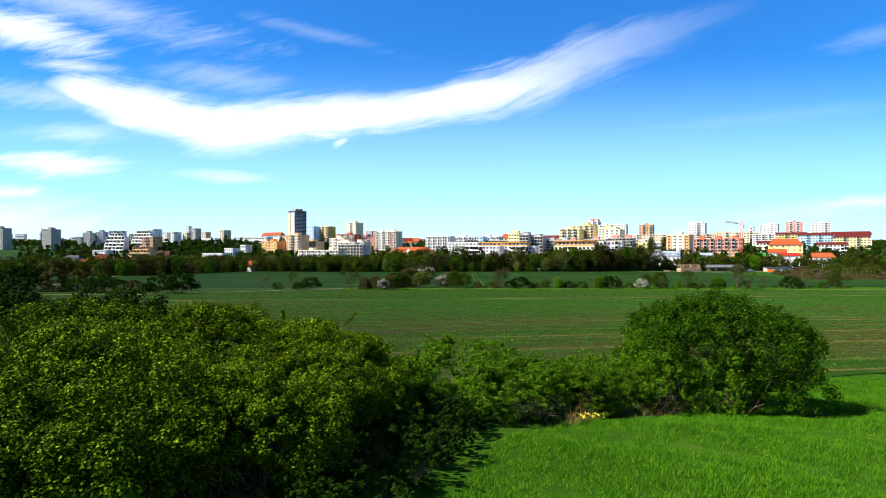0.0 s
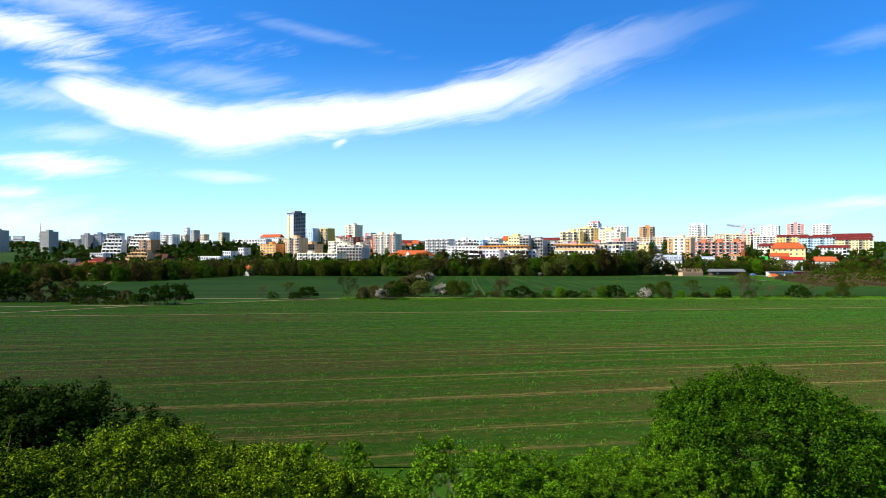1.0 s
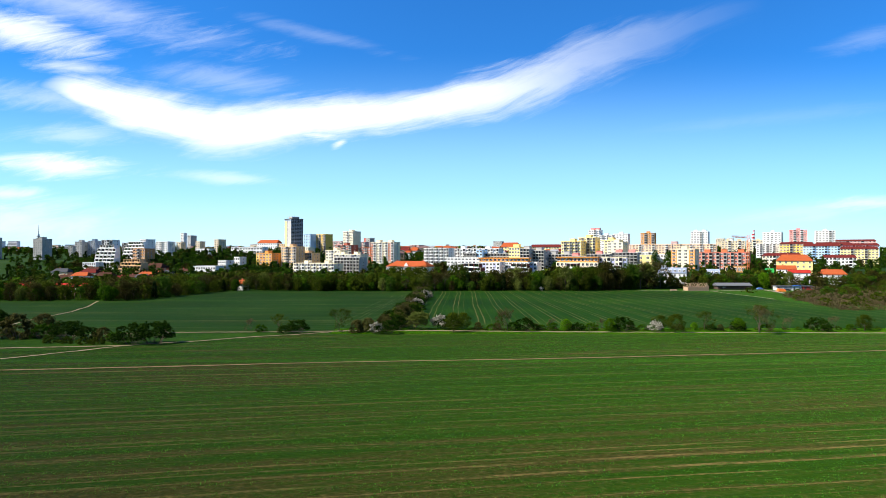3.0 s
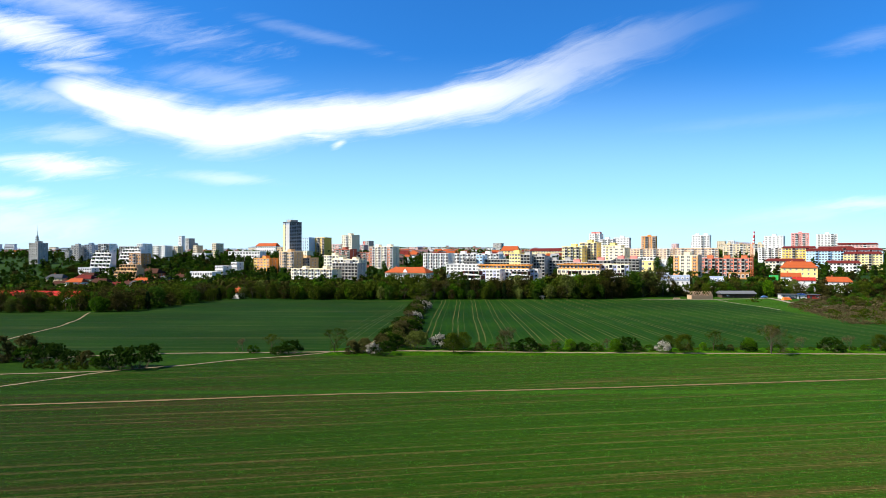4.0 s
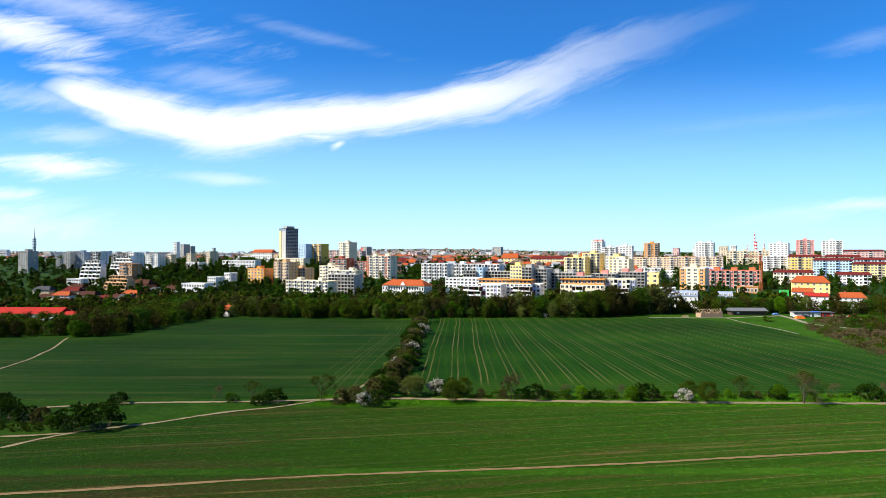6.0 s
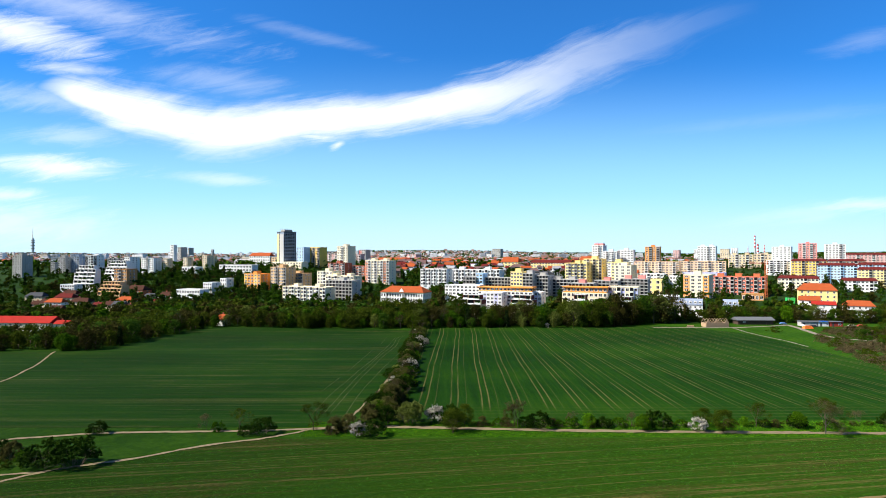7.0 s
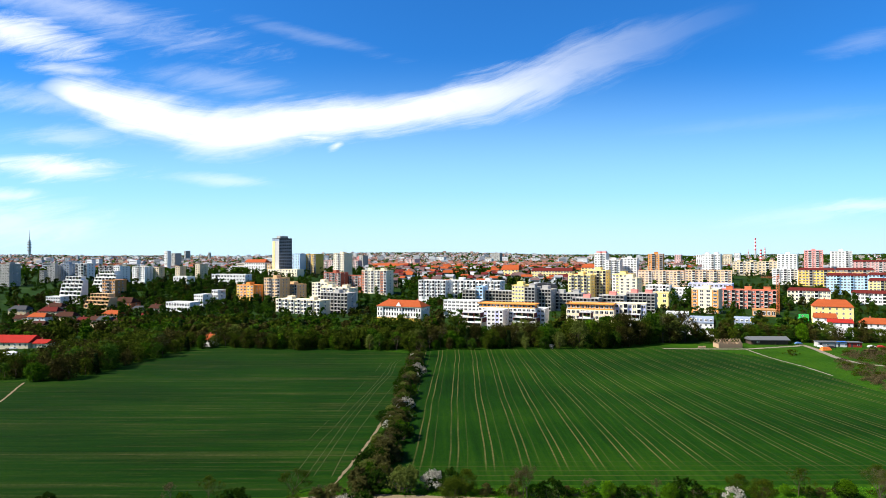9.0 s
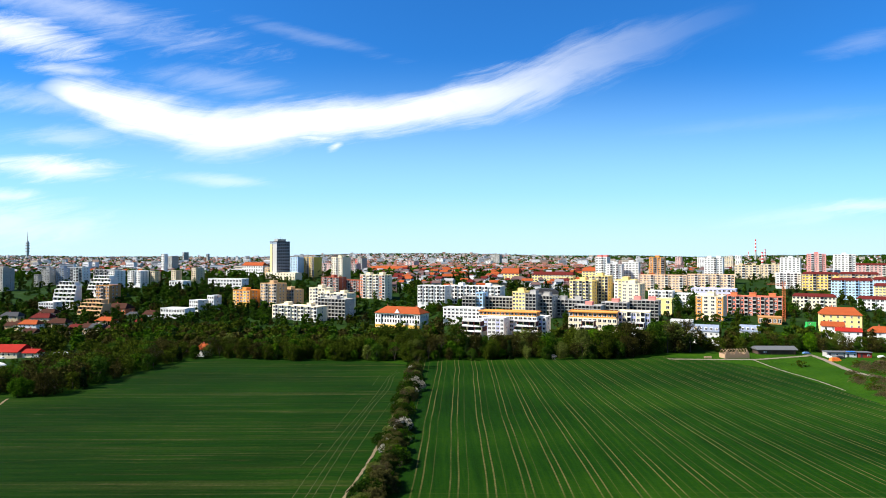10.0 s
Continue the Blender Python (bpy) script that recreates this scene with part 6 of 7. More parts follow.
near_kinds = [tree(91, 10, 8.0, LEAF_TOWN, 0.42, 40, 26, low=0.05, far=True, limbs=2), tree(92, 10, 7.6, LEAF_OLIVE, 0.40, 40, 26, low=0.06, far=True, limbs=2),
              tree(93, 10, 7.6, LEAF_BROWN, 0.38, 40, 26, low=0.06, far=True, limbs=3), tree(94, 9, 7.4, LEAF_GREEN, 0.40, 40, 26, low=0.05, far=True, limbs=2)]
scrub_kind = bush(95, 7.0, 1.9, LEAF_SCRUB, 0.19, 46, 14, corners=3, twigs=8, shell=0.2, spray=1.3)
scrub_olive = bush(96, 6.0, 2.2, LEAF_OLIVE, 0.22, 40, 14, corners=3, twigs=6, shell=0.2, spray=1.3)
wr = random.Random(17)


def edge_y(x):
    """Where the wood begins."""
    return float(np.interp(x, (-330, -188, -152, -147, -144, -138, -127, -80, -45, -15, -3, 40, 90, 126, 150, 172, 220, 330),
                           (312, 314, 316, 350, 380, 403, 415, 403, 402, 398, 402, 407, 407, 420, 424, 424, 432, 436)))


def free(x, y, r):
    return all((x - a) ** 2 + (y - b) ** 2 > (r + c) ** 2 for a, b, c in FOOT)


def pick_kind(x, y):
    u = wr.random()
    for k, lim in enumerate((0.28, 0.46, 0.58, 0.72, 0.77, 0.86, 0.95, 0.975, 1.0)):
        if u < lim:
            return k
    return 0


def stature(x, y, row):
    """How tall the wood stands here, against a full tree."""
    if x < -190 and y < 442:
        return 0.85 if y < 350 else 0.42 if y < 385 else 0.2
    if x < -60:
        return 0.92
    if x < 2:
        return 0.85 if row == 0 else 1.0
    if x < 72:
        return 0.85 if row == 0 else 1.05
    if x < 150:
        return 1.0 if row == 0 else 1.3
    return 0.85


count = 0
spare = []
x = -330.0
while x < 335:
    y0 = edge_y(x)
    y = y0 + wr.uniform(1.5, 4.0)
    depth_to = 520 if x < -140 else 486 if x < -60 else 468 if x < 5 else 438 if x < 72 else 452 if x < 150 else 462
    rowk = 0
    while y < depth_to:
        px, py = x + wr.uniform(-2.6, 2.6), y + wr.uniform(-1.5, 1.5)
        dense = 0.95 if x < -60 else 0.92
        if x < -180 and y > 420:
            dense = 0.6
        if 150 < x < 232 and y < 434:
            dense = 0.25
        if wr.random() < dense and free(px, py, 1.5) and not (118 < px < 262 and 398 < py < 427) and not (-320 < px < -215 and 418 < py < 456):
            k = pick_kind(px, py)
            s = stature(px, py, rowk) * wr.uniform(0.68, 1.22) * (0.85 if rowk == 0 else 1.0)
            if px > -60 and wr.random() < 0.08:
                s *= 1.35
            turn = wr.uniform(0, 360)
            if rowk < (3 if -150 < x < 160 else 1) and count < 290:
                set_down(wood[k], px, py, turn, s, s * wr.uniform(0.9, 1.2))
                count += 1
            else:
                spare.append((near_kinds[(1, 2, 0, 3, 3, 1, 2, 0, 3)[k]] if py < 436 else town_kinds[(2, 4, 0, 1, 1, 2, 4, 3, 1)[k]], px, py, turn, s))
        y += wr.uniform(5.0, 8.0)
        rowk += 1
    x += wr.uniform(4.6, 6.2)

# low scrub right of the drive, by the sheds
for k in range(640):
    py = wr.uniform(262, 392)
    edge = float(np.interp(py, (262, 283, 309, 332, 360, 392), (160, 166, 173, 180, 193, 217)))
    px = edge + 85 * wr.random() ** 1.15
    if not free(px, py, 2) or abs(px - np.interp(py, (342, 354, 369, 389, 410), (222, 205, 201.5, 205.6, 211))) < 4.5:
        continue
    tall = k % 9 == 0 and px > edge + 14
    kind = scrub_olive if k % 4 == 0 else scrub_kind
    spare.append((kind, px, py, wr.uniform(0, 360), wr.uniform(1.4, 2.3) if tall else wr.uniform(0.35, 1.2)))
spare.append((scrub_olive, 184.0, 384.0, 0, 1.5))
for k in range(70):         # taller bushes and small trees behind the scrub
    py = wr.uniform(325, 396)
    px = float(np.interp(py, (325, 360, 396), (196, 214, 234))) + wr.uniform(0, 60)
    if free(px, py, 1.5):
        spare.append((near_kinds[(1, 0, 3, 2)[k % 4]], px, py, wr.uniform(0, 360), wr.uniform(0.28, 0.6)))
for k in range(30):         # before the low houses on the east side
    spare.append((near_kinds[(2, 0, 1, 2)[k % 4]], 226 + k * 4 + wr.uniform(-1, 1), wr.uniform(429, 436), wr.uniform(0, 360), wr.uniform(0.55, 0.95)))
for k in range(10):
    spare.append((near_kinds[(0, 2, 1)[k % 3]], 184 + k * 3.6, wr.uniform(437, 441), wr.uniform(0, 360), wr.uniform(0.7, 1.1)))
joined("woodland", "deeper rows of the spring wood in mixed greens", "trees", spare)
# trees between the houses of the town
spare = []
for k in range(3300):
    py = 470 + 640 * wr.random() ** 1.15
    px = wr.uniform(-0.74, 0.76) * (py - 40)
    hill = -300 < px < -60 and 640 < py < 800
    lawn = -60 < px < 20 and 560 < py < 640
    if wr.random() > (0.98 if hill else 0.25 if lawn else 0.85 if px < -60 and py < 660 else 0.62 if px < -60 else 0.5) or not free(px, py, 1.0):
        continue
    spare.append((town_kinds[(0, 0, 1, 2, 0, 3, 1, 0, 5, 2, 4, 0)[k % 12]], px, py, wr.uniform(0, 360), wr.uniform(0.5, 0.95) if py > 560 else wr.uniform(0.4, 0.62)))
for k in range(520):        # courts between the blocks
    px, py = wr.uniform(-60, 330), wr.uniform(480, 700)
    if free(px, py, 0.0):
        spare.append((town_kinds[(0, 1, 2, 0, 1, 4)[k % 6]], px, py, wr.uniform(0, 360), wr.uniform(0.35, 0.7)))
for k in range(900):        # gardens on the west slope
    px, py = wr.uniform(-390, -150), wr.uniform(505, 720)
    if free(px, py, 0.5):
        spare.append((town_kinds[(0, 0, 1, 0, 2, 0, 4, 3)[k % 8]], px, py, wr.uniform(0, 360), wr.uniform(0.38, 0.62) if py < 610 else wr.uniform(0.55, 0.95)))
for k in range(620):        # the garden suburb
    px, py = wr.uniform(-80, 300), wr.uniform(740, 1090)
    if free(px, py, 0.5):
        spare.append((town_kinds[(0, 1, 0, 2, 3)[k % 5]], px, py, wr.uniform(0, 360), wr.uniform(0.6, 1.0)))
for k in range(40):
    spare.append((town_kinds[(0, 1, 2)[k % 3]], wr.uniform(-24, 12), wr.uniform(585, 634), wr.uniform(0, 360), wr.uniform(0.5, 0.75)))
for px, py in ((205, 560), (208, 566), (199, 553), (186, 548), (1, 640), (-13, 700), (-20, 706)):
    spare.append((town_kinds[5], px, py, 0, 1.1))
joined("town_trees", "garden and street trees between the town houses", "trees", spare)
for o in town_kinds + near_kinds + wood + [scrub_kind, scrub_olive, row_green, row_fresh, row_bare, row_dark, row_bush, row_brown, row_white, row_pale, low_scrub, row_light]:
    drop(o)

# ---- buildings and structures at the wood edge ----
barn = tagged(empty("barn", 184.5, 425, land(186, 425) - 0.2, -2), "long dark timber barn with a grey roof", "barn")
FOOT.append((199, 428, 14))
part("wall", Geo().box(0, 0, 0, 21.5, 7.5, 3.1).mesh("wall", [DARK_TIMBER]), barn)
part("roof", Geo().hip(0, 0, 21.5, 7.5, 3.1, 1.7, 0.02, 0, 0.9).mesh("roof", [ROOF_FLAT]), barn)
for k in range(7):
    part("post", Geo().box(0.6 + k * 3.3, -0.6, 0, 0.8 + k * 3.3, -0.4, 3.0).mesh("post", [DARK_TIMBER]), barn)
part("sign", Geo().box(3, -0.12, 1.4, 4.6, -0.02, 2.3).mesh("sign", [WHITE]), barn)

shell = tagged(empty("timber_frame_house", 158.0, 409.5, land(158, 409.5), 4), "unfinished timber house shell with bare rafters", "building site")
part("wall", Geo().box(0, 0, -0.2, 14, 0.25, 2.4).box(0, 6, -0.2, 14, 6.25, 2.4).box(0, 0.25, -0.2, 0.25, 6, 2.4).box(13.75, 0.25, -0.2, 14, 6, 2.4).mesh("wall", [TIMBER]), shell)
for k in range(9):
    xx = 0.1 + k * 1.7
    part("rafter", Geo().tube((xx, -0.4, 2.3), (xx, 3.1, 5.0), 0.09, 0.09, 4).tube((xx, 6.6, 2.3), (xx, 3.1, 5.0), 0.09, 0.09, 4).mesh("rafter", [TIMBER]), shell)
for x0, x1 in ((0.0, 2.6), (5.2, 8.0), (11.2, 14.0)):
    part("gable", Geo().add([(x0, -0.03, 2.4), (x1, -0.03, 2.4), ((x0 + x1) / 2, -0.03, 4.9), (x0, 0.2, 2.4), (x1, 0.2, 2.4), ((x0 + x1) / 2, 0.2, 4.9)], [(0, 1, 2), (5, 4, 3), (0, 2, 5, 3), (1, 4, 5, 2), (0, 3, 4, 1)]).mesh("gable", [TIMBER]), shell)
pile = tagged(empty("timber_stack", 149, 411, land(149, 411)), "stack of sawn timber boards on the gravel", "timber")
for k in range(5):
    part("board", Geo().box(-2 + k * 0.2, k * 0.3, 0, 2.4 + k * 0.1, k * 0.3 + 0.26, 0.5 + 0.1 * k).mesh("board", [TIMBER]), pile)

shed_blue = simple_mat("blue_tarpaulin", (0.02, 0.16, 0.62), 0.5)
red_boards = simple_mat("red_boards", (0.32, 0.03, 0.02), 0.7)
for k, (x, y, w, wall, lab) in enumerate(((218, 415, 9, PALE_GREY, "grey flat roofed shed"), (227.6, 414, 6, WHITE, "white shed with a blue tarpaulin on its roof"), (234.4, 413, 7, red_boards, "dark red boarded shed"))):
    th = tagged(empty("shed", x, y, land(x, y) - 0.2, -6), lab, "shed", "sheds by the lane")
    part("wall", Geo().box(0, 0, 0, w, 5, 2.9).mesh("wall", [wall]), th)
    part("roof", Geo().box(-0.3, -0.4, 2.9, w + 0.3, 5.3, 3.15).mesh("roof", [ROOF_FLAT]), th)
    part("door", Geo().box(1.0, -0.06, 0.1, 2.0, -0.01, 2.3).mesh("door", [DARK]), th)
    part("window", WINDOW, th, at=placed(4.5, -0.004, 1.1, 1.4, 1, 1.1))
    if k == 1:
        part("tarpaulin", Geo().box(1.5, -0.5, 3.16, 5.5, 3.0, 3.3).mesh("tarpaulin", [shed_blue]), th, "bright blue tarpaulin")
tent = tagged(empty("tarpaulin_heap", 213.6, 401.5, land(213.6, 401.5), 10), "orange tarpaulin heap beside the lane", "tarpaulin")
part("cover", Geo().add([(-3, -1.3, 0), (3, -1.3, 0), (3, 1.3, 0), (-3, 1.3, 0), (-2.2, -0.6, 1.7), (2.2, -0.6, 1.5), (2.0, 0.6, 1.6), (-2.3, 0.6, 1.8)], [(4, 5, 6, 7), (0, 1, 5, 4), (1, 2, 6, 5), (2, 3, 7, 6), (3, 0, 4, 7)]).mesh("cover", [simple_mat("orange_tarpaulin", (0.75, 0.16, 0.02), 0.6)]), tent)


def car(label, x, y, yaw, paint_mat):
    """A small parked car."""
    th = tagged(empty("car", x, y, land(x, y), yaw), label, "car", "parked cars")
    g = Geo()
    side = [(-2.1, 0.35), (2.1, 0.35), (2.1, 0.8), (1.2, 0.95), (0.6, 1.45), (-1.1, 1.45), (-1.8, 0.95), (-2.1, 0.85)]
    n = len(side)
    v = [(a, s * (0.85 if b < 1.2 else 0.65), b) for s in (-1, 1) for a, b in side]
    g.add(v, [(k, (k + 1) % n, n + (k + 1) % n, n + k) for k in range(n)] + [tuple(range(n - 1, -1, -1)), tuple(range(n, 2 * n))])
    part("body", g.mesh("body", [paint_mat]), th)
    part("windscreen", Geo().add([(1.18, -0.7, 1.0), (1.18, 0.7, 1.0), (0.68, 0.6, 1.4), (0.68, -0.6, 1.4)], [(0, 1, 2, 3)]).mesh("windscreen", [GLASS]), th)
    for a in (-1.3, 1.3):
        for s in (-0.86, 0.74):
            part("wheel", Geo().tube((a, s, 0.32), (a, s + 0.12, 0.32), 0.32, 0.32, 10).mesh("wheel", [DARK]), th)
    return th


CAR_WHITE, CAR_RED, CAR_BLUE, CAR_DARK = simple_mat("white_car_paint", (0.7, 0.7, 0.7), 0.3), simple_mat("red_car_paint", (0.4, 0.02, 0.02), 0.3), simple_mat("blue_car_paint", (0.1, 0.2, 0.4), 0.3), simple_mat("dark_car_paint", (0.03, 0.03, 0.035), 0.3)
car("blue grey van parked by the barn", 213, 426, 5, CAR_BLUE)
car("white car parked in the lane", 216.5, 411, 80, CAR_WHITE)
car("dark car parked beside the sheds", 222, 409.5, -10, CAR_DARK)
car("white car parked before the houses", 246, 411, -6, CAR_WHITE)
car("red car parked before the houses", 251, 410.5, -6, CAR_RED)
for k in range(6):
    car(("white", "dark", "red", "blue grey")[k % 4] + " car parked below the school", -45 + k * 6, 538 - k * 0.5, -6, (CAR_WHITE, CAR_DARK, CAR_RED, CAR_BLUE)[k % 4])

arched = tagged(empty("sports_hall", 80, 606, land(80, 606) - 0.3, -12), "sports hall with a dark arched metal roof", "building")
FOOT.append((92, 612, 14))
part("wall", Geo().box(0, 0, 0, 24, 16, 24.0 - land(80, 606)).mesh("wall", [PALE_GREY]), arched)
arc = [(12 - 12.6 * math.cos(k * math.pi / 12), 24.0 - land(80, 606) + 4.2 * math.sin(k * math.pi / 12)) for k in range(13)]
g = Geo().add([(a, b, c) for b in (-0.5, 16.5) for a, c in arc], [(k, 13 + k, 14 + k, k + 1) for k in range(12)] + [tuple(range(13)), tuple(range(25, 12, -1))])
part("roof", g.mesh("roof", [ROOF_SLATE]), arched, "arched dark grey metal roof")
green_paint = simple_mat("green_container_paint", (0.03, 0.45, 0.10), 0.5)
box = tagged(empty("container", 244.5, 478, land(244.5, 478) - 0.1, -8), "bright green site container stacked by the hall", "container")
part("body", Geo().box(0, 0, 0, 6, 2.4, 2.6).box(0.5, 0.1, 2.62, 6.2, 2.4, 5.2).mesh("body", [green_paint]), box)
part("window", WINDOW, box, at=placed(1.5, 0.095, 3.6, 1.2, 1, 1.0))

lorry = tagged(empty("container", -226.0, 434, land(-226, 434), -4), "long white steel container beside the red roofed hall", "container")
part("body", Geo().box(0, 0, 0.3, 8.2, 2.5, 3.0).mesh("body", [WHITE]), lorry)
part("door", Geo().box(0.3, -0.05, 0.4, 2.3, -0.004, 2.8).mesh("door", [PALE_GREY]), lorry)
part("skid", Geo().box(0.4, 0.3, 0, 0.7, 2.2, 0.3).box(7.5, 0.3, 0, 7.8, 2.2, 0.3).mesh("skid", [DARK]), lorry)
tunnel = tagged(empty("polytunnel", -226.0, 374, land(-226, 374), -4), "white arched plastic growing tunnel by the wood", "greenhouse")
arc = [(5.0 - 5.0 * math.cos(k * math.pi / 10), 3.4 * math.sin(k * math.pi / 10)) for k in range(11)]
part("cover", Geo().add([(a, b, c) for b in (0, 9) for a, c in arc], [(k, 11 + k, 12 + k, k + 1) for k in range(10)] + [tuple(range(11)), tuple(range(21, 10, -1))]).mesh("cover", [WHITE]), tunnel)
part("door", Geo().box(4.0, -0.06, 0, 6.0, -0.006, 2.1).mesh("door", [PALE_GREY]), tunnel)
car("white car parked before the red roofed hall", -237, 436, 8, CAR_WHITE)
car("white car parked beside the red roofed hall", -258, 437, 0, CAR_WHITE)

# ---- masts, chimneys and the crane ----
BAND_RED = simple_mat("chimney_red", (0.5, 0.03, 0.03), 0.7)


def chimney_stack(label, x, y, top, r, bands):
    z = land(x, y) - 1
    th = tagged(empty("factory_chimney", x, y, z), label, "chimney", "factory chimneys")
    n = bands * 2 + 1
    h = top - z
    part("shaft", Geo().tube((0, 0, 0), (0, 0, h * 0.45), r * 1.5, r * 1.2, 14).mesh("shaft", [CONCRETE]), th)
    for k in range(n):
        a, b = h * (0.45 + 0.55 * k / n), h * (0.45 + 0.55 * (k + 1) / n)
        ra, rb = r * (1.2 - 0.3 * k / n), r * (1.2 - 0.3 * (k + 1) / n)
        part("band", Geo().tube((0, 0, a), (0, 0, b), ra, rb, 14).mesh("band", [BAND_RED if k % 2 == 0 else FRAME_WHITE]), th)
    return th


chimney_stack("white and red banded factory chimney", 653.8, 1300, 66.0, 1.9, 3)
chimney_stack("tall slim white and red chimney on the horizon", 1475.7, 2900, 138, 3.0, 3)
chimney_stack("slim red banded chimney on the horizon", 1547, 2950, 94, 2.6, 4)
chimney_stack("thin red mast on the horizon", 1443, 2900, 85, 1.5, 4)

tv = tagged(empty("television_tower", -2968, 4500, land(-2968, 4500) - 2), "slim grey television tower far away on the horizon", "tower")
for dx_, dy_, r in ((0, 0, 4.0), (-6, 4, 3.2), (6, 5, 3.2)):
    part("shaft", Geo().tube((dx_, dy_, 0), (dx_ * 0.7, dy_ * 0.7, 118), r, r * 0.9, 12).mesh("shaft", [STEEL]), tv)
for zc, ww in ((40, 15), (62, 18), (84, 17), (100, 13)):
    part("cabin", Geo().box(-ww / 2, -10, zc, ww / 2, 12, zc + 8).mesh("cabin", [GREY]), tv)
part("antenna", Geo().tube((0, 0, 118), (0, 0, 150), 3.2, 2.2, 8).tube((0, 0, 150), (0, 0, 190), 1.6, 0.6, 8).mesh("antenna", [FRAME_WHITE]), tv)


def lattice(g, a, b, w, step):
    """A square lattice mast from a to b."""
    a, b = Vector(a), Vector(b)
    d = (b - a).normalized()
    s = d.orthogonal().normalized() * w / 2
    t = d.cross(s).normalized() * w / 2
    cor = [s + t, s - t, -s - t, -s + t]
    for c in cor:
        g.tube(a + c, b + c, 0.09, 0.09, 4)
    n = int((b - a).length / step)
    for k in range(n):
        p, q = a + d * step * k, a + d * step * (k + 1)
        for i in range(4):
            g.tube(p + cor[i], q + cor[(i + 1) % 4], 0.05, 0.05, 3)
    return g


crane = tagged(empty("tower_crane", 245.0, 505.0, land(245, 505)), "orange steel tower crane beside the red block", "crane")
part("mast", lattice(Geo(), (0, 0, 0), (0, 0, 38.5 - land(245, 505)), 1.6, 1.6).mesh("mast", [RUST]), crane)
part("jib", lattice(Geo(), (-3, -2, 36.5 - land(245, 505)), (-20, -14, 37.2 - land(245, 505)), 1.0, 1.4).mesh("jib", [RUST]), crane)
part("cab", Geo().box(0.8, -0.9, 33 - land(245, 505), 2.3, 0.9, 35.2 - land(245, 505)).mesh("cab", [WHITE]), crane)

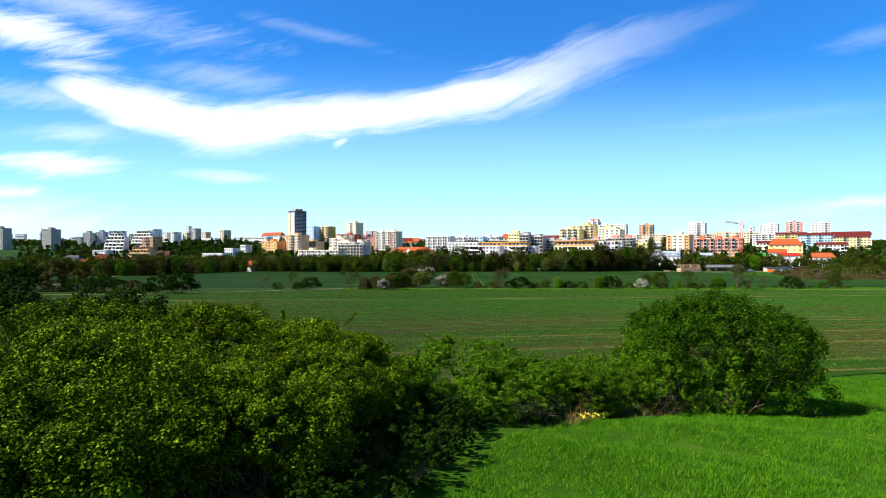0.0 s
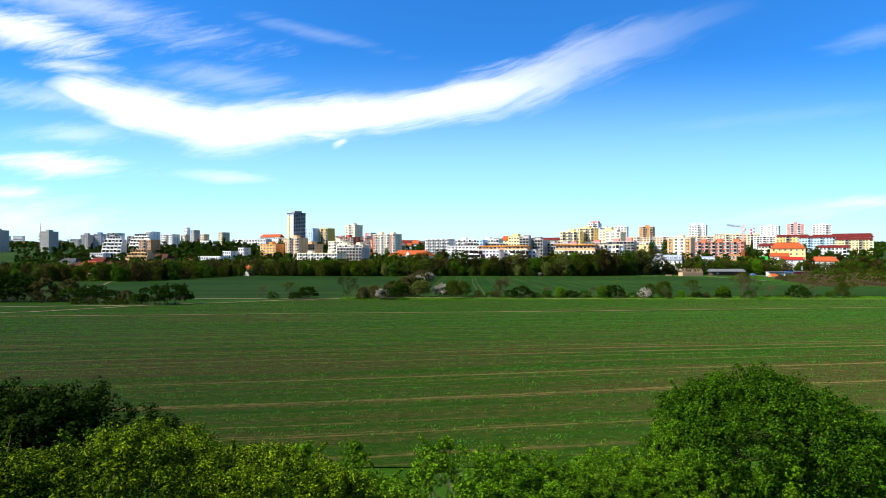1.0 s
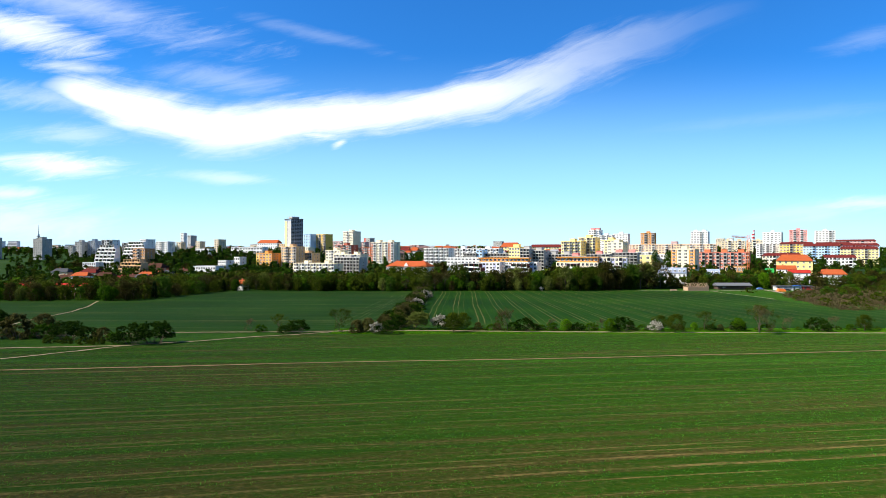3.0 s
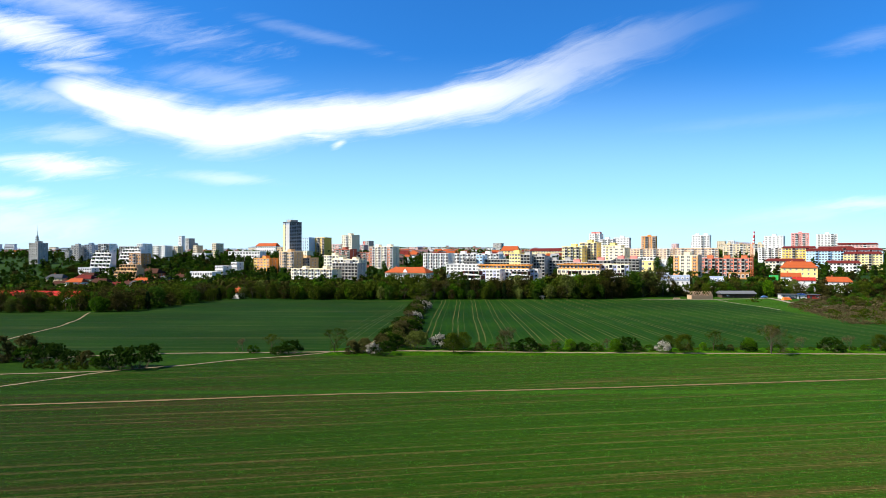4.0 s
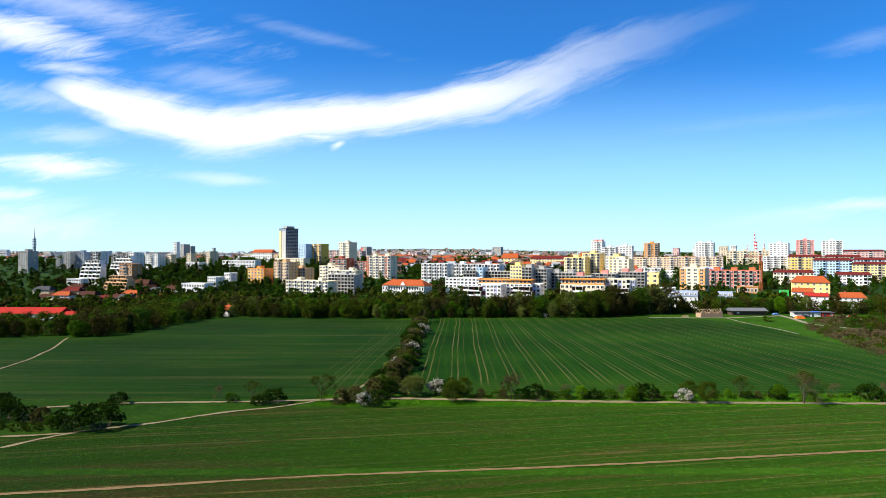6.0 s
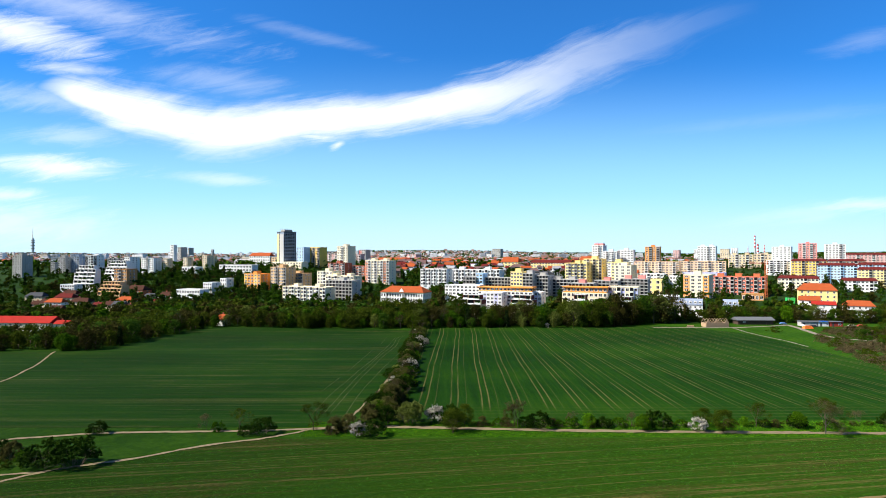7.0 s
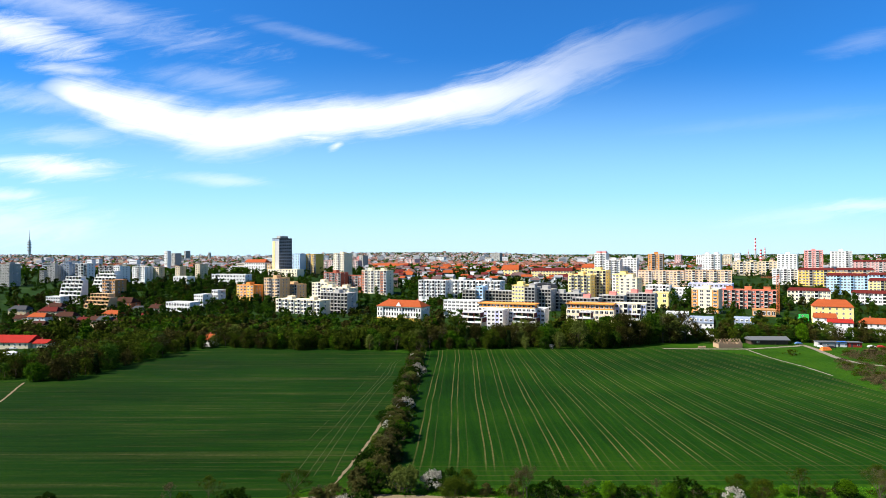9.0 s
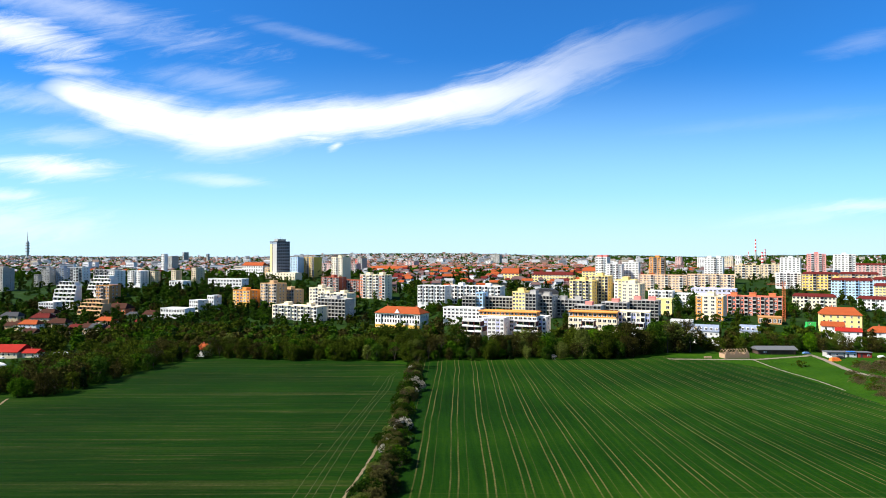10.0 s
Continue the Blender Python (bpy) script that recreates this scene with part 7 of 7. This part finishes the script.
# ---- the far town ----
fr = np.random.default_rng(77)
# Distance haze is put into these colours: walls paler and bluer, roofs greyed.
hazed_walls = [plaster("far_" + n, c) for n, c in (("white", (0.66, 0.67, 0.68)), ("cream", (0.56, 0.49, 0.38)), ("grey", (0.34, 0.36, 0.40)), ("peach", (0.46, 0.31, 0.24)))]
hazed_roofs = [tiles_mat("hazed_orange_roof", (0.24, 0.105, 0.075)), tiles_mat("hazed_brown_roof", (0.13, 0.08, 0.075)), plaster("hazed_flat_roof", (0.28, 0.28, 0.29))]
far = Geo()
for k in range(9400):
    y = 1080 + 3300 * fr.uniform(0, 1) ** 1.15
    x = fr.uniform(-0.8, 0.8) * (y - 40)
    if k < 330:             # the garden suburb behind the long white slabs
        y, x = fr.uniform(760, 1090), fr.uniform(-75, 300)
        if not free(x, y, 4):
            continue
    if x > 420 and y > 1500 and fr.uniform(0, 1) < min(0.85, (x - 420) / 700):
        continue
    red_zone = -200 < x < 330 and y < 1800
    tall = fr.uniform(0, 1) < (0.0 if red_zone and y < 1500 else 0.015 if red_zone else 0.035)
    if red_zone and y < 1350 and fr.uniform(0, 1) < 0.3:
        continue
    z = land(x, y) - 0.5
    w, d = fr.uniform(6, 13), fr.uniform(6, 9)
    h = fr.uniform(13, 23) if tall else fr.uniform(5, 10)
    if y < 1500 and x > 250:
        h = min(h, 9)
    if tall:
        w = fr.uniform(11, 26)
    a = radians(fr.uniform(-30, 5))
    c, s = math.cos(a), math.sin(a)
    g = Geo().box(-w / 2, -d / 2, 0, w / 2, d / 2, h, int(fr.choice(4, p=(0.66, 0.17, 0.09, 0.08))))
    if tall or fr.uniform(0, 1) < (0.1 if red_zone else 0.35):
        g.box(-w / 2 - 0.2, -d / 2 - 0.2, h, w / 2 + 0.2, d / 2 + 0.2, h + 0.5, 6)
        if tall:
            for q in range(int(h / 2.9)):
                g.box(-w / 2 + 0.8, -d / 2 - 0.06, 1.2 + q * 2.9, w / 2 - 0.8, -d / 2, 2.2 + q * 2.9, 7)
    else:
        g.hip(-w / 2, -d / 2, w / 2, d / 2, h, d * 0.4, 0.1 if fr.uniform(0, 1) < 0.6 else d * 0.4, (int(fr.choice((8, 9, 5))) if y < 1300 else 4) if fr.uniform(0, 1) < (0.75 if red_zone else 0.38) else 5 if fr.uniform(0, 1) < 0.5 else 6)
        if y < 2200:
            g.box(-w / 2 + 1, -d / 2 - 0.06, h - 2.2, w / 2 - 1, -d / 2, h - 1.0, 7)
    far.add([(x + c * p - s * q, y + s * p + c * q, z + r) for p, q, r in g.v], [], 0)
    n = len(far.v) - len(g.v)
    far.f += [tuple(n + i for i in f) for f in g.f]
    far.i += g.i
tagged(new("far_town", far.mesh("far_town", hazed_walls + hazed_roofs + [DARK, ROOF_RED, ROOF_DARK])), "distant town of pale houses with red roofs", "town", kind="stuff")
cs, ns = [], []
for k in range(11000):
    y = 1000 + 3350 * fr.uniform(0, 1) ** 1.1
    x = fr.uniform(-0.8, 0.8) * (y - 40)
    r = fr.uniform(3.0, 6.0)
    n = 10
    p = fr.normal(0, 1, (n, 3))
    p /= np.linalg.norm(p, axis=1, keepdims=True)
    cs.append(np.array([x, y, land(x, y) + r * 0.9]) + p * r * np.array([1, 1, 1.1]))
    ns.append(p)
for k in range(2600):       # wooded ridge on the horizon
    x = fr.uniform(-3300, 3400)
    y = fr.uniform(4180, 4420)
    if x < -1400 and fr.uniform(0, 1) < 0.6:
        continue
    p = fr.normal(0, 1, (10, 3))
    p /= np.linalg.norm(p, axis=1, keepdims=True)
    cs.append(np.array([x, y, land(x, y) + 4]) + p * 7)
    ns.append(p)
tagged(new("far_trees", leaf_mesh("far_trees", np.concatenate(cs), np.concatenate(ns), 3.6, fr, LEAF_GREEN, 1.2, 3)), "distant dark trees among the houses and on the ridge", "trees", kind="stuff")
